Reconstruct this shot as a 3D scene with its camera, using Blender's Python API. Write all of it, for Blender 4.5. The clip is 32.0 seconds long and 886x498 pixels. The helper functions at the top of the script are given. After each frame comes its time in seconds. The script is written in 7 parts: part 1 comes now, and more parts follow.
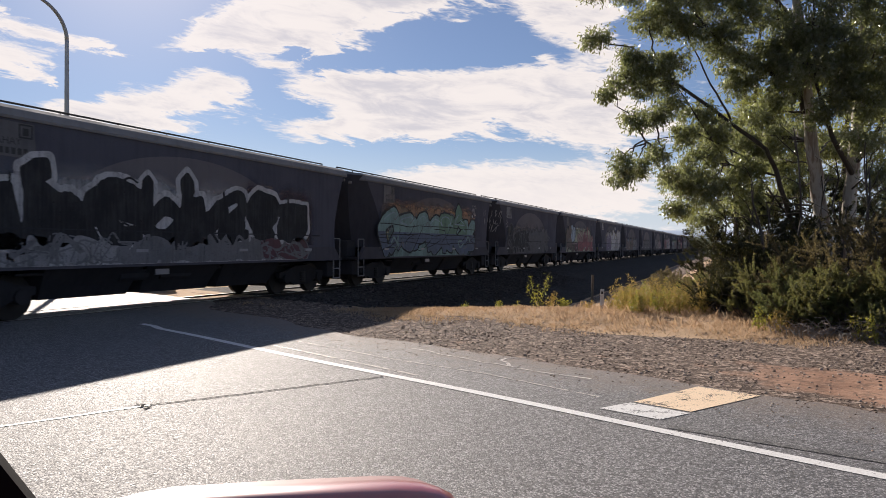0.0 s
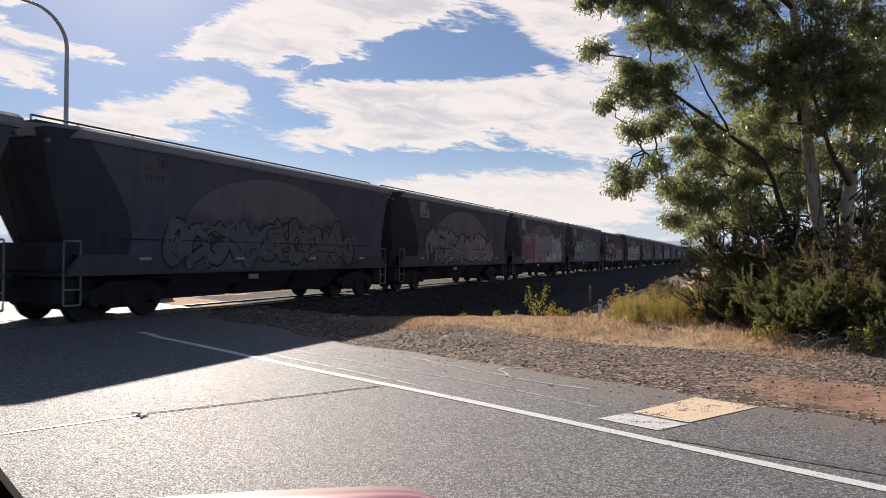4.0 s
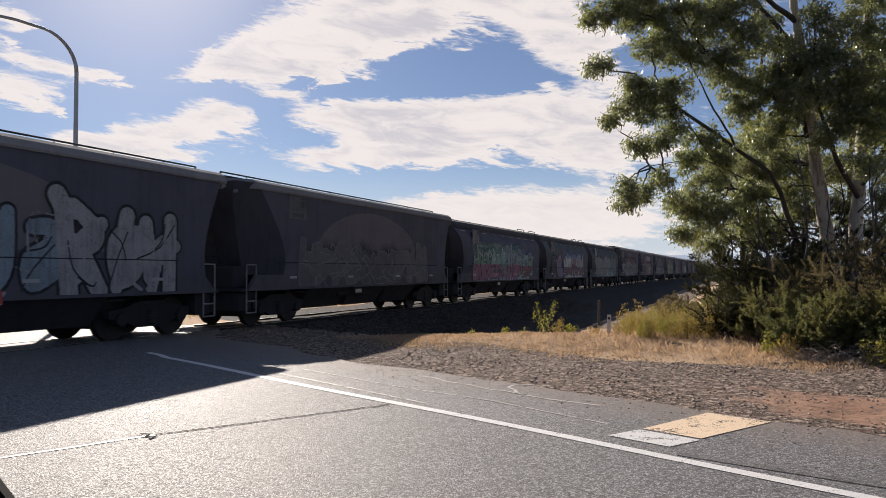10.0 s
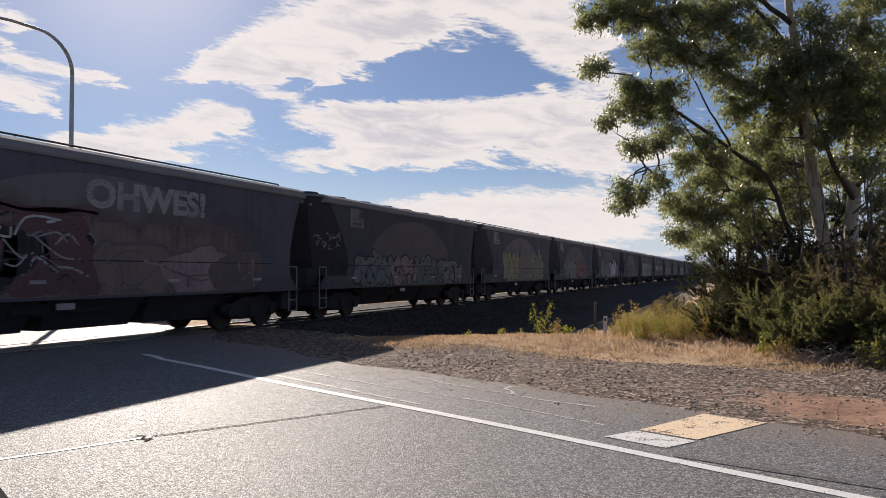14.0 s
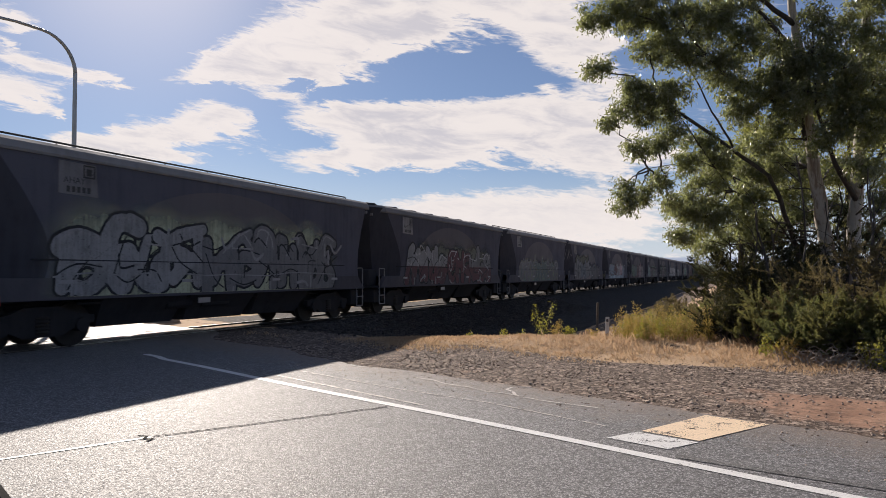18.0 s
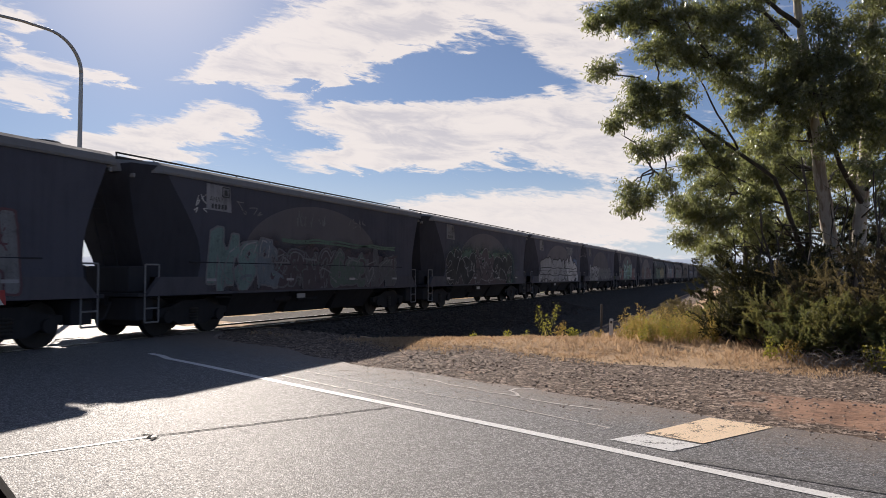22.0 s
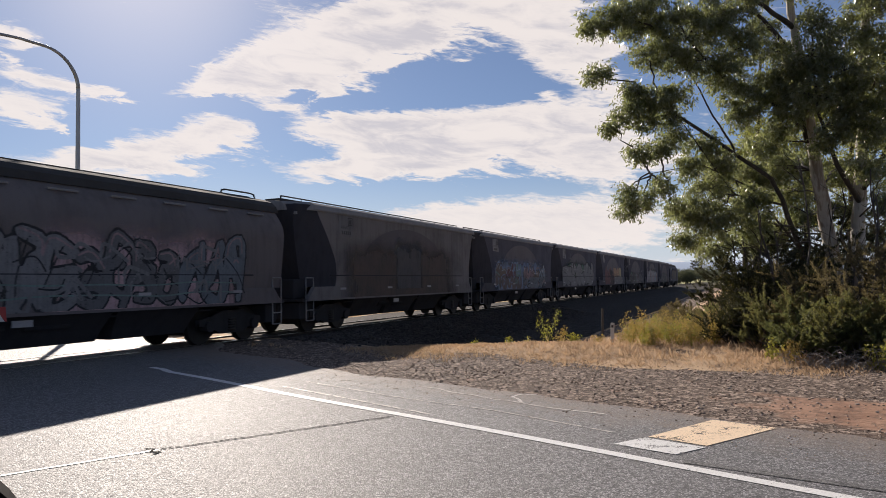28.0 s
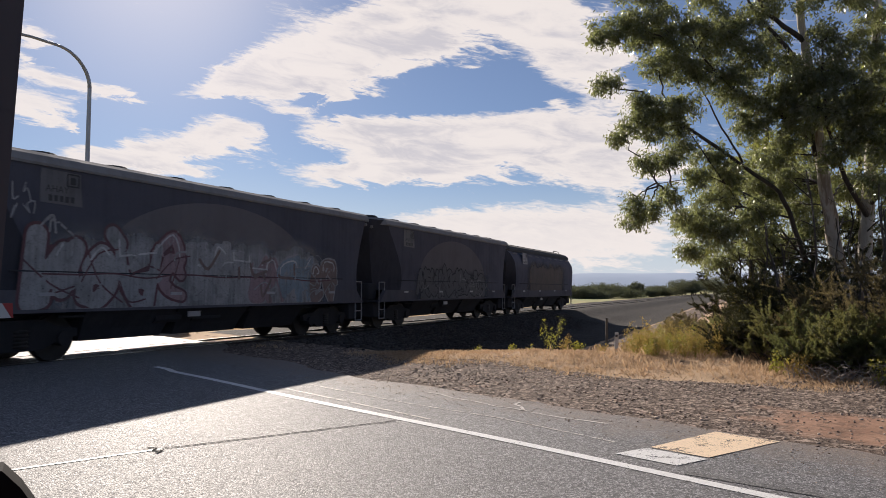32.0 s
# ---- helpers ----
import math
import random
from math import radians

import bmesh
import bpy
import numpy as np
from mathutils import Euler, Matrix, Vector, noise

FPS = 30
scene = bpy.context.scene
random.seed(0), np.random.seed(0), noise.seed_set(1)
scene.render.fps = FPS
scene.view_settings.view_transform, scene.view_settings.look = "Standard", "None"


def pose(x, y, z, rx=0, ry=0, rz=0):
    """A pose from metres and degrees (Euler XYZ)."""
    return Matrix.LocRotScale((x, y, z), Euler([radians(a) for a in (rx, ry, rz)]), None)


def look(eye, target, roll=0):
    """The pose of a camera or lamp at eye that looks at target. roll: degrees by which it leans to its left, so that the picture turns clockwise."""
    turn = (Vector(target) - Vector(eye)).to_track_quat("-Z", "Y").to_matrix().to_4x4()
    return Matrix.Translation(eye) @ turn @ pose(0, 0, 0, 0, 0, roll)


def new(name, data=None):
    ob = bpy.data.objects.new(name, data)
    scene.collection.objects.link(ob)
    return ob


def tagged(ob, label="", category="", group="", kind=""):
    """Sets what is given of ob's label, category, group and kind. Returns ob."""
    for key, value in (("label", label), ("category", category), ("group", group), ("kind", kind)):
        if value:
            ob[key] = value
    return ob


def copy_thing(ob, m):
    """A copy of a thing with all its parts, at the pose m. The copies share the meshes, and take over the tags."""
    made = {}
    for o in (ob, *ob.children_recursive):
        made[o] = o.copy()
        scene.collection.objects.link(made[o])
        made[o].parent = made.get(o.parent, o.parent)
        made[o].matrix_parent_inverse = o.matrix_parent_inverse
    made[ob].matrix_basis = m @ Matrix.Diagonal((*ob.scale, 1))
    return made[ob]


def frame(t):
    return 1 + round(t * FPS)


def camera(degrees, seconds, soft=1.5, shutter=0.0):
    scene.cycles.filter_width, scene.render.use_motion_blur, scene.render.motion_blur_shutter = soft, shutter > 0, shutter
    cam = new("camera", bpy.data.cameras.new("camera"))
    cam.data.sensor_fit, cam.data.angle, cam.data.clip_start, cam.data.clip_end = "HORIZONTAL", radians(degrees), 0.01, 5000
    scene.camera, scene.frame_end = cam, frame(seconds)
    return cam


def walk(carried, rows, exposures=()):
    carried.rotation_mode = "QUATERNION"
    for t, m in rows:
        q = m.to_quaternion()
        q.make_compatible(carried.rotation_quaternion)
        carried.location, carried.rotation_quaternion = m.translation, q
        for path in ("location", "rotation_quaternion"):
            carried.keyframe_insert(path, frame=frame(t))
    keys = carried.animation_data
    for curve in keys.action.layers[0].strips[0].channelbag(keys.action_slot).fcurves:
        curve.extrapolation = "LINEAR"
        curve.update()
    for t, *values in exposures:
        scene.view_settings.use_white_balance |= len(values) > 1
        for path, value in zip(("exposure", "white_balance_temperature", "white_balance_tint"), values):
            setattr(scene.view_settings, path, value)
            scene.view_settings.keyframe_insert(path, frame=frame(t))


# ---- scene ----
cam = camera(65.02, 32.0, soft=0.4, shutter=0.06)
PATH = [
    (0.0, pose(0.0000, 0.0000, 1.5000, 89.748, -0.178, 23.163)),
    (0.5, pose(0.0000, 0.0000, 1.5000, 89.855, -0.200, 23.207)),
    (1.0, pose(0.0000, 0.0000, 1.5000, 90.003, -0.241, 23.219)),
    (1.5, pose(0.0000, 0.0000, 1.5000, 90.167, -0.294, 23.195)),
    (2.0, pose(0.0000, 0.0000, 1.5000, 90.304, -0.364, 23.148)),
    (2.5, pose(0.0000, 0.0000, 1.5000, 90.390, -0.430, 23.094)),
    (3.0, pose(0.0000, 0.0000, 1.5000, 90.430, -0.455, 23.050)),
    (3.5, pose(0.0000, 0.0000, 1.5000, 90.463, -0.452, 23.016)),
    (5.5, pose(0.0000, 0.0000, 1.5000, 90.800, -0.225, 23.089)),
    (6.0, pose(0.0000, 0.0000, 1.5000, 90.937, -0.159, 23.073)),
    (6.5, pose(0.0000, 0.0000, 1.5000, 91.064, -0.028, 23.052)),
    (7.0, pose(0.0000, 0.0000, 1.5000, 91.187, 0.156, 23.054)),
    (7.5, pose(0.0000, 0.0000, 1.5000, 91.305, 0.333, 23.098)),
    (8.0, pose(0.0000, 0.0000, 1.5000, 91.432, 0.444, 23.188)),
    (8.5, pose(0.0000, 0.0000, 1.5000, 91.573, 0.443, 23.312)),
    (9.0, pose(0.0000, 0.0000, 1.5000, 91.704, 0.372, 23.442)),
    (9.5, pose(0.0000, 0.0000, 1.5000, 91.819, 0.293, 23.550)),
    (10.0, pose(0.0000, 0.0000, 1.5000, 91.927, 0.250, 23.631)),
    (10.5, pose(0.0000, 0.0000, 1.5000, 92.023, 0.258, 23.678)),
    (11.0, pose(0.0000, 0.0000, 1.5000, 92.088, 0.258, 23.680)),
    (11.5, pose(0.0000, 0.0000, 1.5000, 92.106, 0.233, 23.636)),
    (12.0, pose(0.0000, 0.0000, 1.5000, 92.084, 0.222, 23.568)),
    (12.5, pose(0.0000, 0.0000, 1.5000, 92.051, 0.223, 23.493)),
    (13.0, pose(0.0000, 0.0000, 1.5000, 92.030, 0.221, 23.424)),
    (13.5, pose(0.0000, 0.0000, 1.5000, 92.028, 0.234, 23.376)),
    (14.0, pose(0.0000, 0.0000, 1.5000, 92.039, 0.266, 23.343)),
    (14.5, pose(0.0000, 0.0000, 1.5000, 92.041, 0.300, 23.317)),
    (16.5, pose(0.0000, 0.0000, 1.5000, 91.991, 0.179, 23.357)),
    (17.0, pose(0.0000, 0.0000, 1.5000, 92.021, 0.189, 23.402)),
    (17.5, pose(0.0000, 0.0000, 1.5000, 92.058, 0.181, 23.455)),
    (18.0, pose(0.0000, 0.0000, 1.5000, 92.095, 0.168, 23.508)),
    (18.5, pose(0.0000, 0.0000, 1.5000, 92.122, 0.133, 23.558)),
    (19.0, pose(0.0000, 0.0000, 1.5000, 92.121, 0.071, 23.608)),
    (19.5, pose(0.0000, 0.0000, 1.5000, 92.107, 0.024, 23.670)),
    (20.0, pose(0.0000, 0.0000, 1.5000, 92.097, -0.002, 23.732)),
    (20.5, pose(0.0000, 0.0000, 1.5000, 92.097, -0.030, 23.778)),
    (21.0, pose(0.0000, 0.0000, 1.5000, 92.112, -0.064, 23.804)),
    (21.5, pose(0.0000, 0.0000, 1.5000, 92.131, -0.087, 23.813)),
    (22.0, pose(0.0000, 0.0000, 1.5000, 92.161, -0.108, 23.827)),
    (22.5, pose(0.0000, 0.0000, 1.5000, 92.229, -0.137, 23.860)),
    (23.0, pose(0.0000, 0.0000, 1.5000, 92.328, -0.145, 23.906)),
    (23.5, pose(0.0000, 0.0000, 1.5000, 92.423, -0.128, 23.961)),
    (24.0, pose(0.0000, 0.0000, 1.5000, 92.499, -0.118, 24.013)),
    (24.5, pose(0.0000, 0.0000, 1.5000, 92.570, -0.100, 24.055)),
    (25.0, pose(0.0000, 0.0000, 1.5000, 92.657, -0.035, 24.076)),
    (25.5, pose(0.0008, -0.0018, 1.4999, 92.762, 0.060, 24.076)),
    (27.5, pose(0.0040, -0.0091, 1.4995, 92.820, 1.039, 23.815)),
    (28.0, pose(0.0048, -0.0110, 1.4994, 92.789, 1.075, 23.839)),
    (28.5, pose(0.0057, -0.0128, 1.4993, 92.803, 1.013, 23.882)),
    (29.0, pose(0.0065, -0.0146, 1.4992, 92.846, 0.827, 23.932)),
    (29.5, pose(0.0073, -0.0164, 1.4991, 92.893, 0.577, 23.978)),
    (30.0, pose(0.0081, -0.0182, 1.4990, 92.953, 0.316, 24.033)),
    (30.5, pose(0.0093, -0.0207, 1.4988, 93.027, 0.089, 24.093)),
    (31.0, pose(0.0104, -0.0232, 1.4986, 93.107, -0.064, 24.146)),
    (31.5, pose(0.0116, -0.0257, 1.4984, 93.190, -0.136, 24.194)),
    (32.0, pose(0.0127, -0.0282, 1.4982, 93.272, -0.147, 24.231)),
]
walk(cam, PATH, [(0, 0.585, 6700, 15), (6, 0.57, 6700, 15), (12, 0.495, 6700, 15), (32, 0.485, 6700, 15)])

# ---- light: low sun behind the train, high broken cloud ----
SUN_AZ, SUN_EL = 47.5, 26.3        # degrees left of the track's direction, degrees up
sun_dir = Vector((-math.sin(radians(SUN_AZ)) * math.cos(radians(SUN_EL)),
                  math.cos(radians(SUN_AZ)) * math.cos(radians(SUN_EL)), math.sin(radians(SUN_EL))))
sun_data = bpy.data.lights.new("sun", "SUN")
sun_data.energy, sun_data.angle, sun_data.color = 5.0, radians(0.6), (1.0, 0.93, 0.82)
sun_ob = new("sun", sun_data)
sun_ob.matrix_world = look((0, 0, 60), Vector((0, 0, 60)) - sun_dir)


# ---- node helpers ----
class Nodes:
    """Short hand for building a node tree."""

    def __init__(self, tree):
        self.t = tree
        tree.nodes.clear()

    def n(self, kind, operation=None, use_clamp=False, data_type=None, blend_type=None, feature=None,
          interpolation_type=None, sky_type=None, sun_disc=None):
        node = self.t.nodes.new(kind)
        if operation:
            node.operation = operation
        if use_clamp:
            node.use_clamp = True
        if data_type:
            node.data_type = data_type
        if blend_type:
            node.blend_type = blend_type
        if feature:
            node.feature = feature
        if interpolation_type:
            node.interpolation_type = interpolation_type
        if sky_type:
            node.sky_type, node.sun_disc = sky_type, bool(sun_disc)
        return node

    def put(self, socket, v):
        if isinstance(v, bpy.types.NodeSocket):
            self.t.links.new(v, socket)
        elif v is not None:
            socket.default_value = v

    def math(self, op, a, b=None, c=None, clamp=False):
        node = self.n("ShaderNodeMath", operation=op, use_clamp=clamp)
        for i, v in enumerate((a, b, c)):
            self.put(node.inputs[i], v)
        return node.outputs[0]

    def mix(self, fac, a, b, blend="MIX"):
        node = self.n("ShaderNodeMix", data_type="RGBA", blend_type=blend)
        self.put(node.inputs[0], fac)
        for i, v in ((6, a), (7, b)):
            self.put(node.inputs[i], v if isinstance(v, bpy.types.NodeSocket) else (*v, 1))
        return node.outputs[2]

    def noise(self, vec, scale, detail=3, rough=0.55, warp=0.0):
        node = self.n("ShaderNodeTexNoise")
        self.put(node.inputs["Vector"], vec)
        node.inputs["Scale"].default_value = scale
        node.inputs["Detail"].default_value = detail
        node.inputs["Roughness"].default_value = rough
        node.inputs["Distortion"].default_value = warp
        return node.outputs[0]

    def voronoi(self, vec, scale, feature="F1", out=0):
        node = self.n("ShaderNodeTexVoronoi", feature=feature)
        self.put(node.inputs["Vector"], vec)
        node.inputs["Scale"].default_value = scale
        return node.outputs[out]

    def step(self, v, lo, hi, a=0.0, b=1.0):
        node = self.n("ShaderNodeMapRange", interpolation_type="SMOOTHSTEP")
        for i, q in enumerate((v, lo, hi, a, b)):
            self.put(node.inputs[i], q)
        return node.outputs[0]

    def mapped(self, vec, scale=(1, 1, 1), loc=(0, 0, 0), rot=(0, 0, 0)):
        node = self.n("ShaderNodeMapping")
        self.put(node.inputs[0], vec)
        node.inputs[1].default_value, node.inputs[2].default_value, node.inputs[3].default_value = loc, rot, scale
        return node.outputs[0]


def make_world():
    w = bpy.data.worlds.new("world")
    scene.world = w
    w.use_nodes = True
    k = Nodes(w.node_tree)
    sky = k.n("ShaderNodeTexSky", sky_type="NISHITA", sun_disc=False)
    sky.sun_elevation, sky.sun_rotation = radians(SUN_EL), radians(-SUN_AZ)
    sky.air_density, sky.dust_density, sky.ozone_density = 1.0, 0.2, 3.0
    pos = k.n("ShaderNodeTexCoord").outputs["Generated"]
    sep = k.n("ShaderNodeSeparateXYZ")
    k.put(sep.inputs[0], pos)
    x, y, z = sep.outputs
    az = k.math("ARCTAN2", k.math("MULTIPLY", x, -1.0), y)      # radians left of the track
    el = k.math("ARCSINE", z)
    tilt = k.mapped(pos, rot=(0, radians(-7), 0))
    flat = k.mapped(tilt, (1, 1, 3.0), (0.3, 1.7, 0.4))
    big = k.noise(flat, 4.2, 5, 0.6, 0.3)
    mid = k.noise(k.mapped(tilt, (1, 1, 3.6), (7.1, 0.7, 2.0)), 13.0, 6, 0.62, 0.6)
    fine = k.noise(k.mapped(tilt, (1, 1, 4.5), (1.1, 3.7, 5.0)), 48.0, 5, 0.6, 0.8)
    field = k.math("ADD", k.math("ADD", k.math("MULTIPLY", big, 0.34), k.math("MULTIPLY", mid, 0.38)), k.math("MULTIPLY", fine, 0.28))
    bias = None
    wav = k.math("MULTIPLY", k.math("SUBTRACT", mid, 0.5), radians(3.0))
    waz, wel = k.math("ADD", az, k.math("MULTIPLY", wav, 2.0)), k.math("ADD", el, wav)
    for a, e, wa, we, turn, amount in HIGH_CLOUD + LOW_CLOUD + CLEAR_LANES:
        ct, st = math.cos(radians(turn)), math.sin(radians(turn))
        ua, ue = k.math("SUBTRACT", radians(a), waz), k.math("SUBTRACT", wel, radians(e))
        da = k.math("DIVIDE", k.math("ADD", k.math("MULTIPLY", ua, ct), k.math("MULTIPLY", ue, st)), radians(wa))
        de = k.math("DIVIDE", k.math("SUBTRACT", k.math("MULTIPLY", ue, ct), k.math("MULTIPLY", ua, st)), radians(we))
        r2 = k.math("ADD", k.math("MULTIPLY", da, da), k.math("MULTIPLY", de, de))
        g = k.math("MULTIPLY", k.math("POWER", 2.718, k.math("MULTIPLY", r2, -1.0)), amount)
        bias = g if bias is None else k.math("ADD", bias, g)
    bias = k.math("MINIMUM", bias, 0.34)
    field = k.math("ADD", k.math("SUBTRACT", field, 0.03), bias)
    cover = k.step(field, 0.50, 0.66)
    thick = k.step(field, 0.62, 0.85)
    low = k.step(el, radians(1.0), radians(9.0))
    shade = k.noise(k.mapped(tilt, (1, 1, 3.6), (3.0, 0.7, 2.2)), 11.0, 5, 0.6, 0.5)
    lit = k.mix(k.math("MULTIPLY", thick, k.step(shade, 0.38, 0.66)), (0.91, 0.87, 0.83), (0.65, 0.645, 0.68))
    cloud = k.mix(low, (0.90, 0.86, 0.83), lit)
    # the sun's glow through thin cloud
    dot = k.n("ShaderNodeVectorMath", operation="DOT_PRODUCT")
    k.put(dot.inputs[0], pos)
    dot.inputs[1].default_value = sun_dir
    halo = k.math("POWER", k.math("MAXIMUM", dot.outputs["Value"], 0.0), 70.0)
    skyc = k.n("ShaderNodeVectorMath", operation="SCALE")
    k.put(skyc.inputs[0], sky.outputs[0])
    skyc.inputs["Scale"].default_value = SKY_GAIN
    tinted = k.mix(1.0, skyc.outputs[0], (0.86, 1.0, 1.22), "MULTIPLY")
    blue = k.mix(k.step(el, radians(-1), radians(11), 0.8, 0.10), tinted, (0.66, 0.75, 0.86))
    col = k.mix(k.math("MULTIPLY", cover, 0.93), blue, cloud)
    col = k.mix(k.math("MULTIPLY", halo, 0.55), col, (1.0, 0.97, 1.0))
    ground = k.step(el, radians(-3.0), radians(-0.5))
    col = k.mix(ground, (0.12, 0.10, 0.075), col)
    bg = k.n("ShaderNodeBackground")
    k.put(bg.inputs[0], col)
    bg.inputs[1].default_value = SKY_STRENGTH
    out = k.n("ShaderNodeOutputWorld")
    k.put(out.inputs[0], bg.outputs[0])


SKY_GAIN, SKY_STRENGTH = 0.058, 0.69
# banks of cloud and clear lanes: degrees left of the track, degrees up, half width, half height, tilt, weight
HIGH_CLOUD = [
    (31.3, 19.2, 7.9, 2.6, 18, 0.34), (41.1, 16.2, 5.1, 1.8, 20, 0.30), (34.9, 16.9, 4.1, 1.8, 5, 0.22), (37.6, 14.4, 2.0, 0.7, 0, 0.16), (25.7, 21.2, 5.2, 2.5, 10, 0.28),
    (17.2, 21.7, 4.2, 1.8, 0, 0.26), (14.0, 19.1, 3.4, 3.2, -35, 0.28), (10.8, 16.8, 2.0, 2.1, -40, 0.22), (55.4, 17.6, 2.4, 0.9, -5, 0.30), (55.7, 15.1, 0.9, 0.4, 0, 0.12),
    (53.1, 14.8, 2.4, 0.6, -8, 0.28), (49.4, 14.6, 1.6, 0.5, -10, 0.28), (55.9, 16.0, 1.2, 0.4, 0, 0.22), (14.2, 14.7, 0.7, 0.4, 0, 0.20), (19.1, 17.3, 1.2, 0.3, 0, 0.18),
    (22.1, 18.0, 1.2, 0.3, 0, 0.20)]
LOW_CLOUD = [
    (45.2, 10.4, 6.1, 1.4, 8, 0.28), (49.9, 9.3, 5.0, 1.1, 8, 0.28), (41.1, 12.4, 2.6, 1.1, 0, 0.20), (30.3, 12.9, 6.9, 1.2, 0, 0.26), (22.8, 11.6, 8.0, 2.1, 0, 0.32),
    (14.5, 12.4, 5.9, 2.2, 0, 0.30), (11.3, 9.3, 4.9, 2.0, 0, 0.26), (32.1, 9.4, 6.4, 1.0, 4, 0.22), (26.6, 10.4, 5.1, 1.8, 0, 0.20), (18.2, 4.7, 9.3, 1.8, 0, 0.24),
    (24.7, 5.7, 4.2, 0.7, 0, 0.10), (11.8, 3.9, 6.3, 2.0, 0, 0.20), (55.0, 12.7, 2.4, 1.1, 0, 0.30), (52.9, 11.6, 0.6, 0.4, 0, 0.24)]
CLEAR_LANES = [
    (43.5, 14.0, 5.2, 0.7, 4, -0.20), (38.4, 13.4, 2.6, 0.7, -8, -0.20), (47.8, 16.0, 1.6, 1.8, 0, -0.22),
    (29.9, 14.9, 5.6, 0.6, 0, -0.16), (34.0, 14.5, 1.8, 1.0, 0, -0.18), (21.0, 16.7, 4.2, 1.5, -5, -0.26), (24.7, 15.9, 5.2, 1.1, 10, -0.20), (18.2, 15.4, 5.1, 0.9, -8, -0.22),
    (34.2, 10.6, 2.7, 0.6, 0, -0.14), (37.6, 12.2, 1.0, 1.1, 0, -0.18), (35.8, 11.4, 2.7, 0.5, 0, -0.12), (27.5, 7.5, 11.2, 0.8, 2, -0.26), (15.4, 7.7, 3.2, 0.6, -6, -0.16),
    (37.5, 8.9, 2.6, 0.9, 0, -0.10), (49.3, 17.6, 6.1, 2.3, 0, -0.30), (52.1, 11.1, 4.7, 0.9, 0, -0.16), (46.8, 12.8, 3.6, 0.7, 0, -0.12), (52.2, 16.4, 2.5, 0.8, 0, -0.12),
    (44.1, 19.4, 5.0, 1.6, 0, -0.20), (8.3, 7.0, 2.6, 1.1, 0, -0.06)]
make_world()

# ---- materials ----
def material(name):
    m = bpy.data.materials.new(name)
    m.use_nodes = True
    k = Nodes(m.node_tree)
    b = k.n("ShaderNodeBsdfPrincipled")
    out = k.n("ShaderNodeOutputMaterial")
    k.put(out.inputs[0], b.outputs[0])
    k.out, k.b = out, b
    return m, k


def coords(k, which="Object"):
    return k.n("ShaderNodeTexCoord").outputs[which]


def world_pos(k):
    return k.n("ShaderNodeNewGeometry").outputs["Position"]


def bump(k, height, strength=0.4, dist=0.01):
    node = k.n("ShaderNodeBump")
    node.inputs["Strength"].default_value = strength
    node.inputs["Distance"].default_value = dist
    k.put(node.inputs["Height"], height)
    k.put(k.b.inputs["Normal"], node.outputs[0])


def painted(name, base, dark, rough=0.55, grime=0.5, vary=0.12, metal=0.0, scale=1.0, spec=0.5):
    """Weathered paint: streaks that run down, blotches, and a tint of its own on each object."""
    m, k = material(name)
    p = coords(k)
    blot = k.noise(p, 0.9 * scale, 5, 0.6, 0.3)
    streak = k.noise(k.mapped(p, (2.2 * scale, 2.2 * scale, 0.16 * scale)), 3.0, 4, 0.6)
    fleck = k.noise(p, 38 * scale, 2, 0.5)
    rnd = k.n("ShaderNodeObjectInfo").outputs["Random"]
    tint = k.mix(rnd, [c * (1 - vary) for c in base], [min(1, c * (1 + vary)) for c in base])
    f = k.math("ADD", k.math("MULTIPLY", blot, 0.55), k.math("MULTIPLY", streak, 0.45))
    c = k.mix(k.math("MULTIPLY", k.step(f, 0.42, 0.70), grime), tint, dark)
    c = k.mix(k.step(fleck, 0.66, 0.74, 0.0, 0.5), c, [d * 0.6 for d in dark])
    k.put(k.b.inputs["Base Color"], c)
    k.put(k.b.inputs["Roughness"], k.step(blot, 0.2, 0.8, rough - 0.1, rough + 0.15))
    k.b.inputs["Metallic"].default_value = metal
    k.b.inputs["Specular IOR Level"].default_value = spec
    bump(k, fleck, 0.15, 0.004)
    return m


WAGON_GREY = painted("wagon_grey_brown", (0.098, 0.099, 0.124), (0.052, 0.052, 0.066), 0.75, spec=0.05)
WAGON_GREEN = painted("wagon_dull_green", (0.088, 0.098, 0.106), (0.045, 0.050, 0.054), 0.75, spec=0.05)
WAGON_RED = painted("wagon_faded_red", (0.096, 0.056, 0.070), (0.050, 0.034, 0.042), 0.75, spec=0.05)
WAGON_BROWN = painted("wagon_dull_brown", (0.155, 0.140, 0.143), (0.075, 0.066, 0.068), 0.75, spec=0.05)
# darker than the sides: the ends' shade is put into this colour
END_SHEET = painted("shaded_end_sheet", (0.058, 0.058, 0.070), (0.032, 0.032, 0.038), 0.85, spec=0.04)
WAGON_PALE = painted("wagon_chalky_grey", (0.21, 0.20, 0.205), (0.085, 0.08, 0.082), 0.75, grime=0.75, spec=0.05)
ROOF_GREY = painted("roof_grey", (0.21, 0.205, 0.21), (0.12, 0.115, 0.112), 0.9)
ROOF_DARK = painted("roof_dark", (0.045, 0.043, 0.043), (0.025, 0.023, 0.022), 0.95)
SILL = painted("sill_brown_grey", (0.098, 0.094, 0.108), (0.052, 0.050, 0.058), 0.75, spec=0.05)
UNDER = painted("underframe_black", (0.042, 0.042, 0.048), (0.024, 0.024, 0.027), 0.85, spec=0.1)
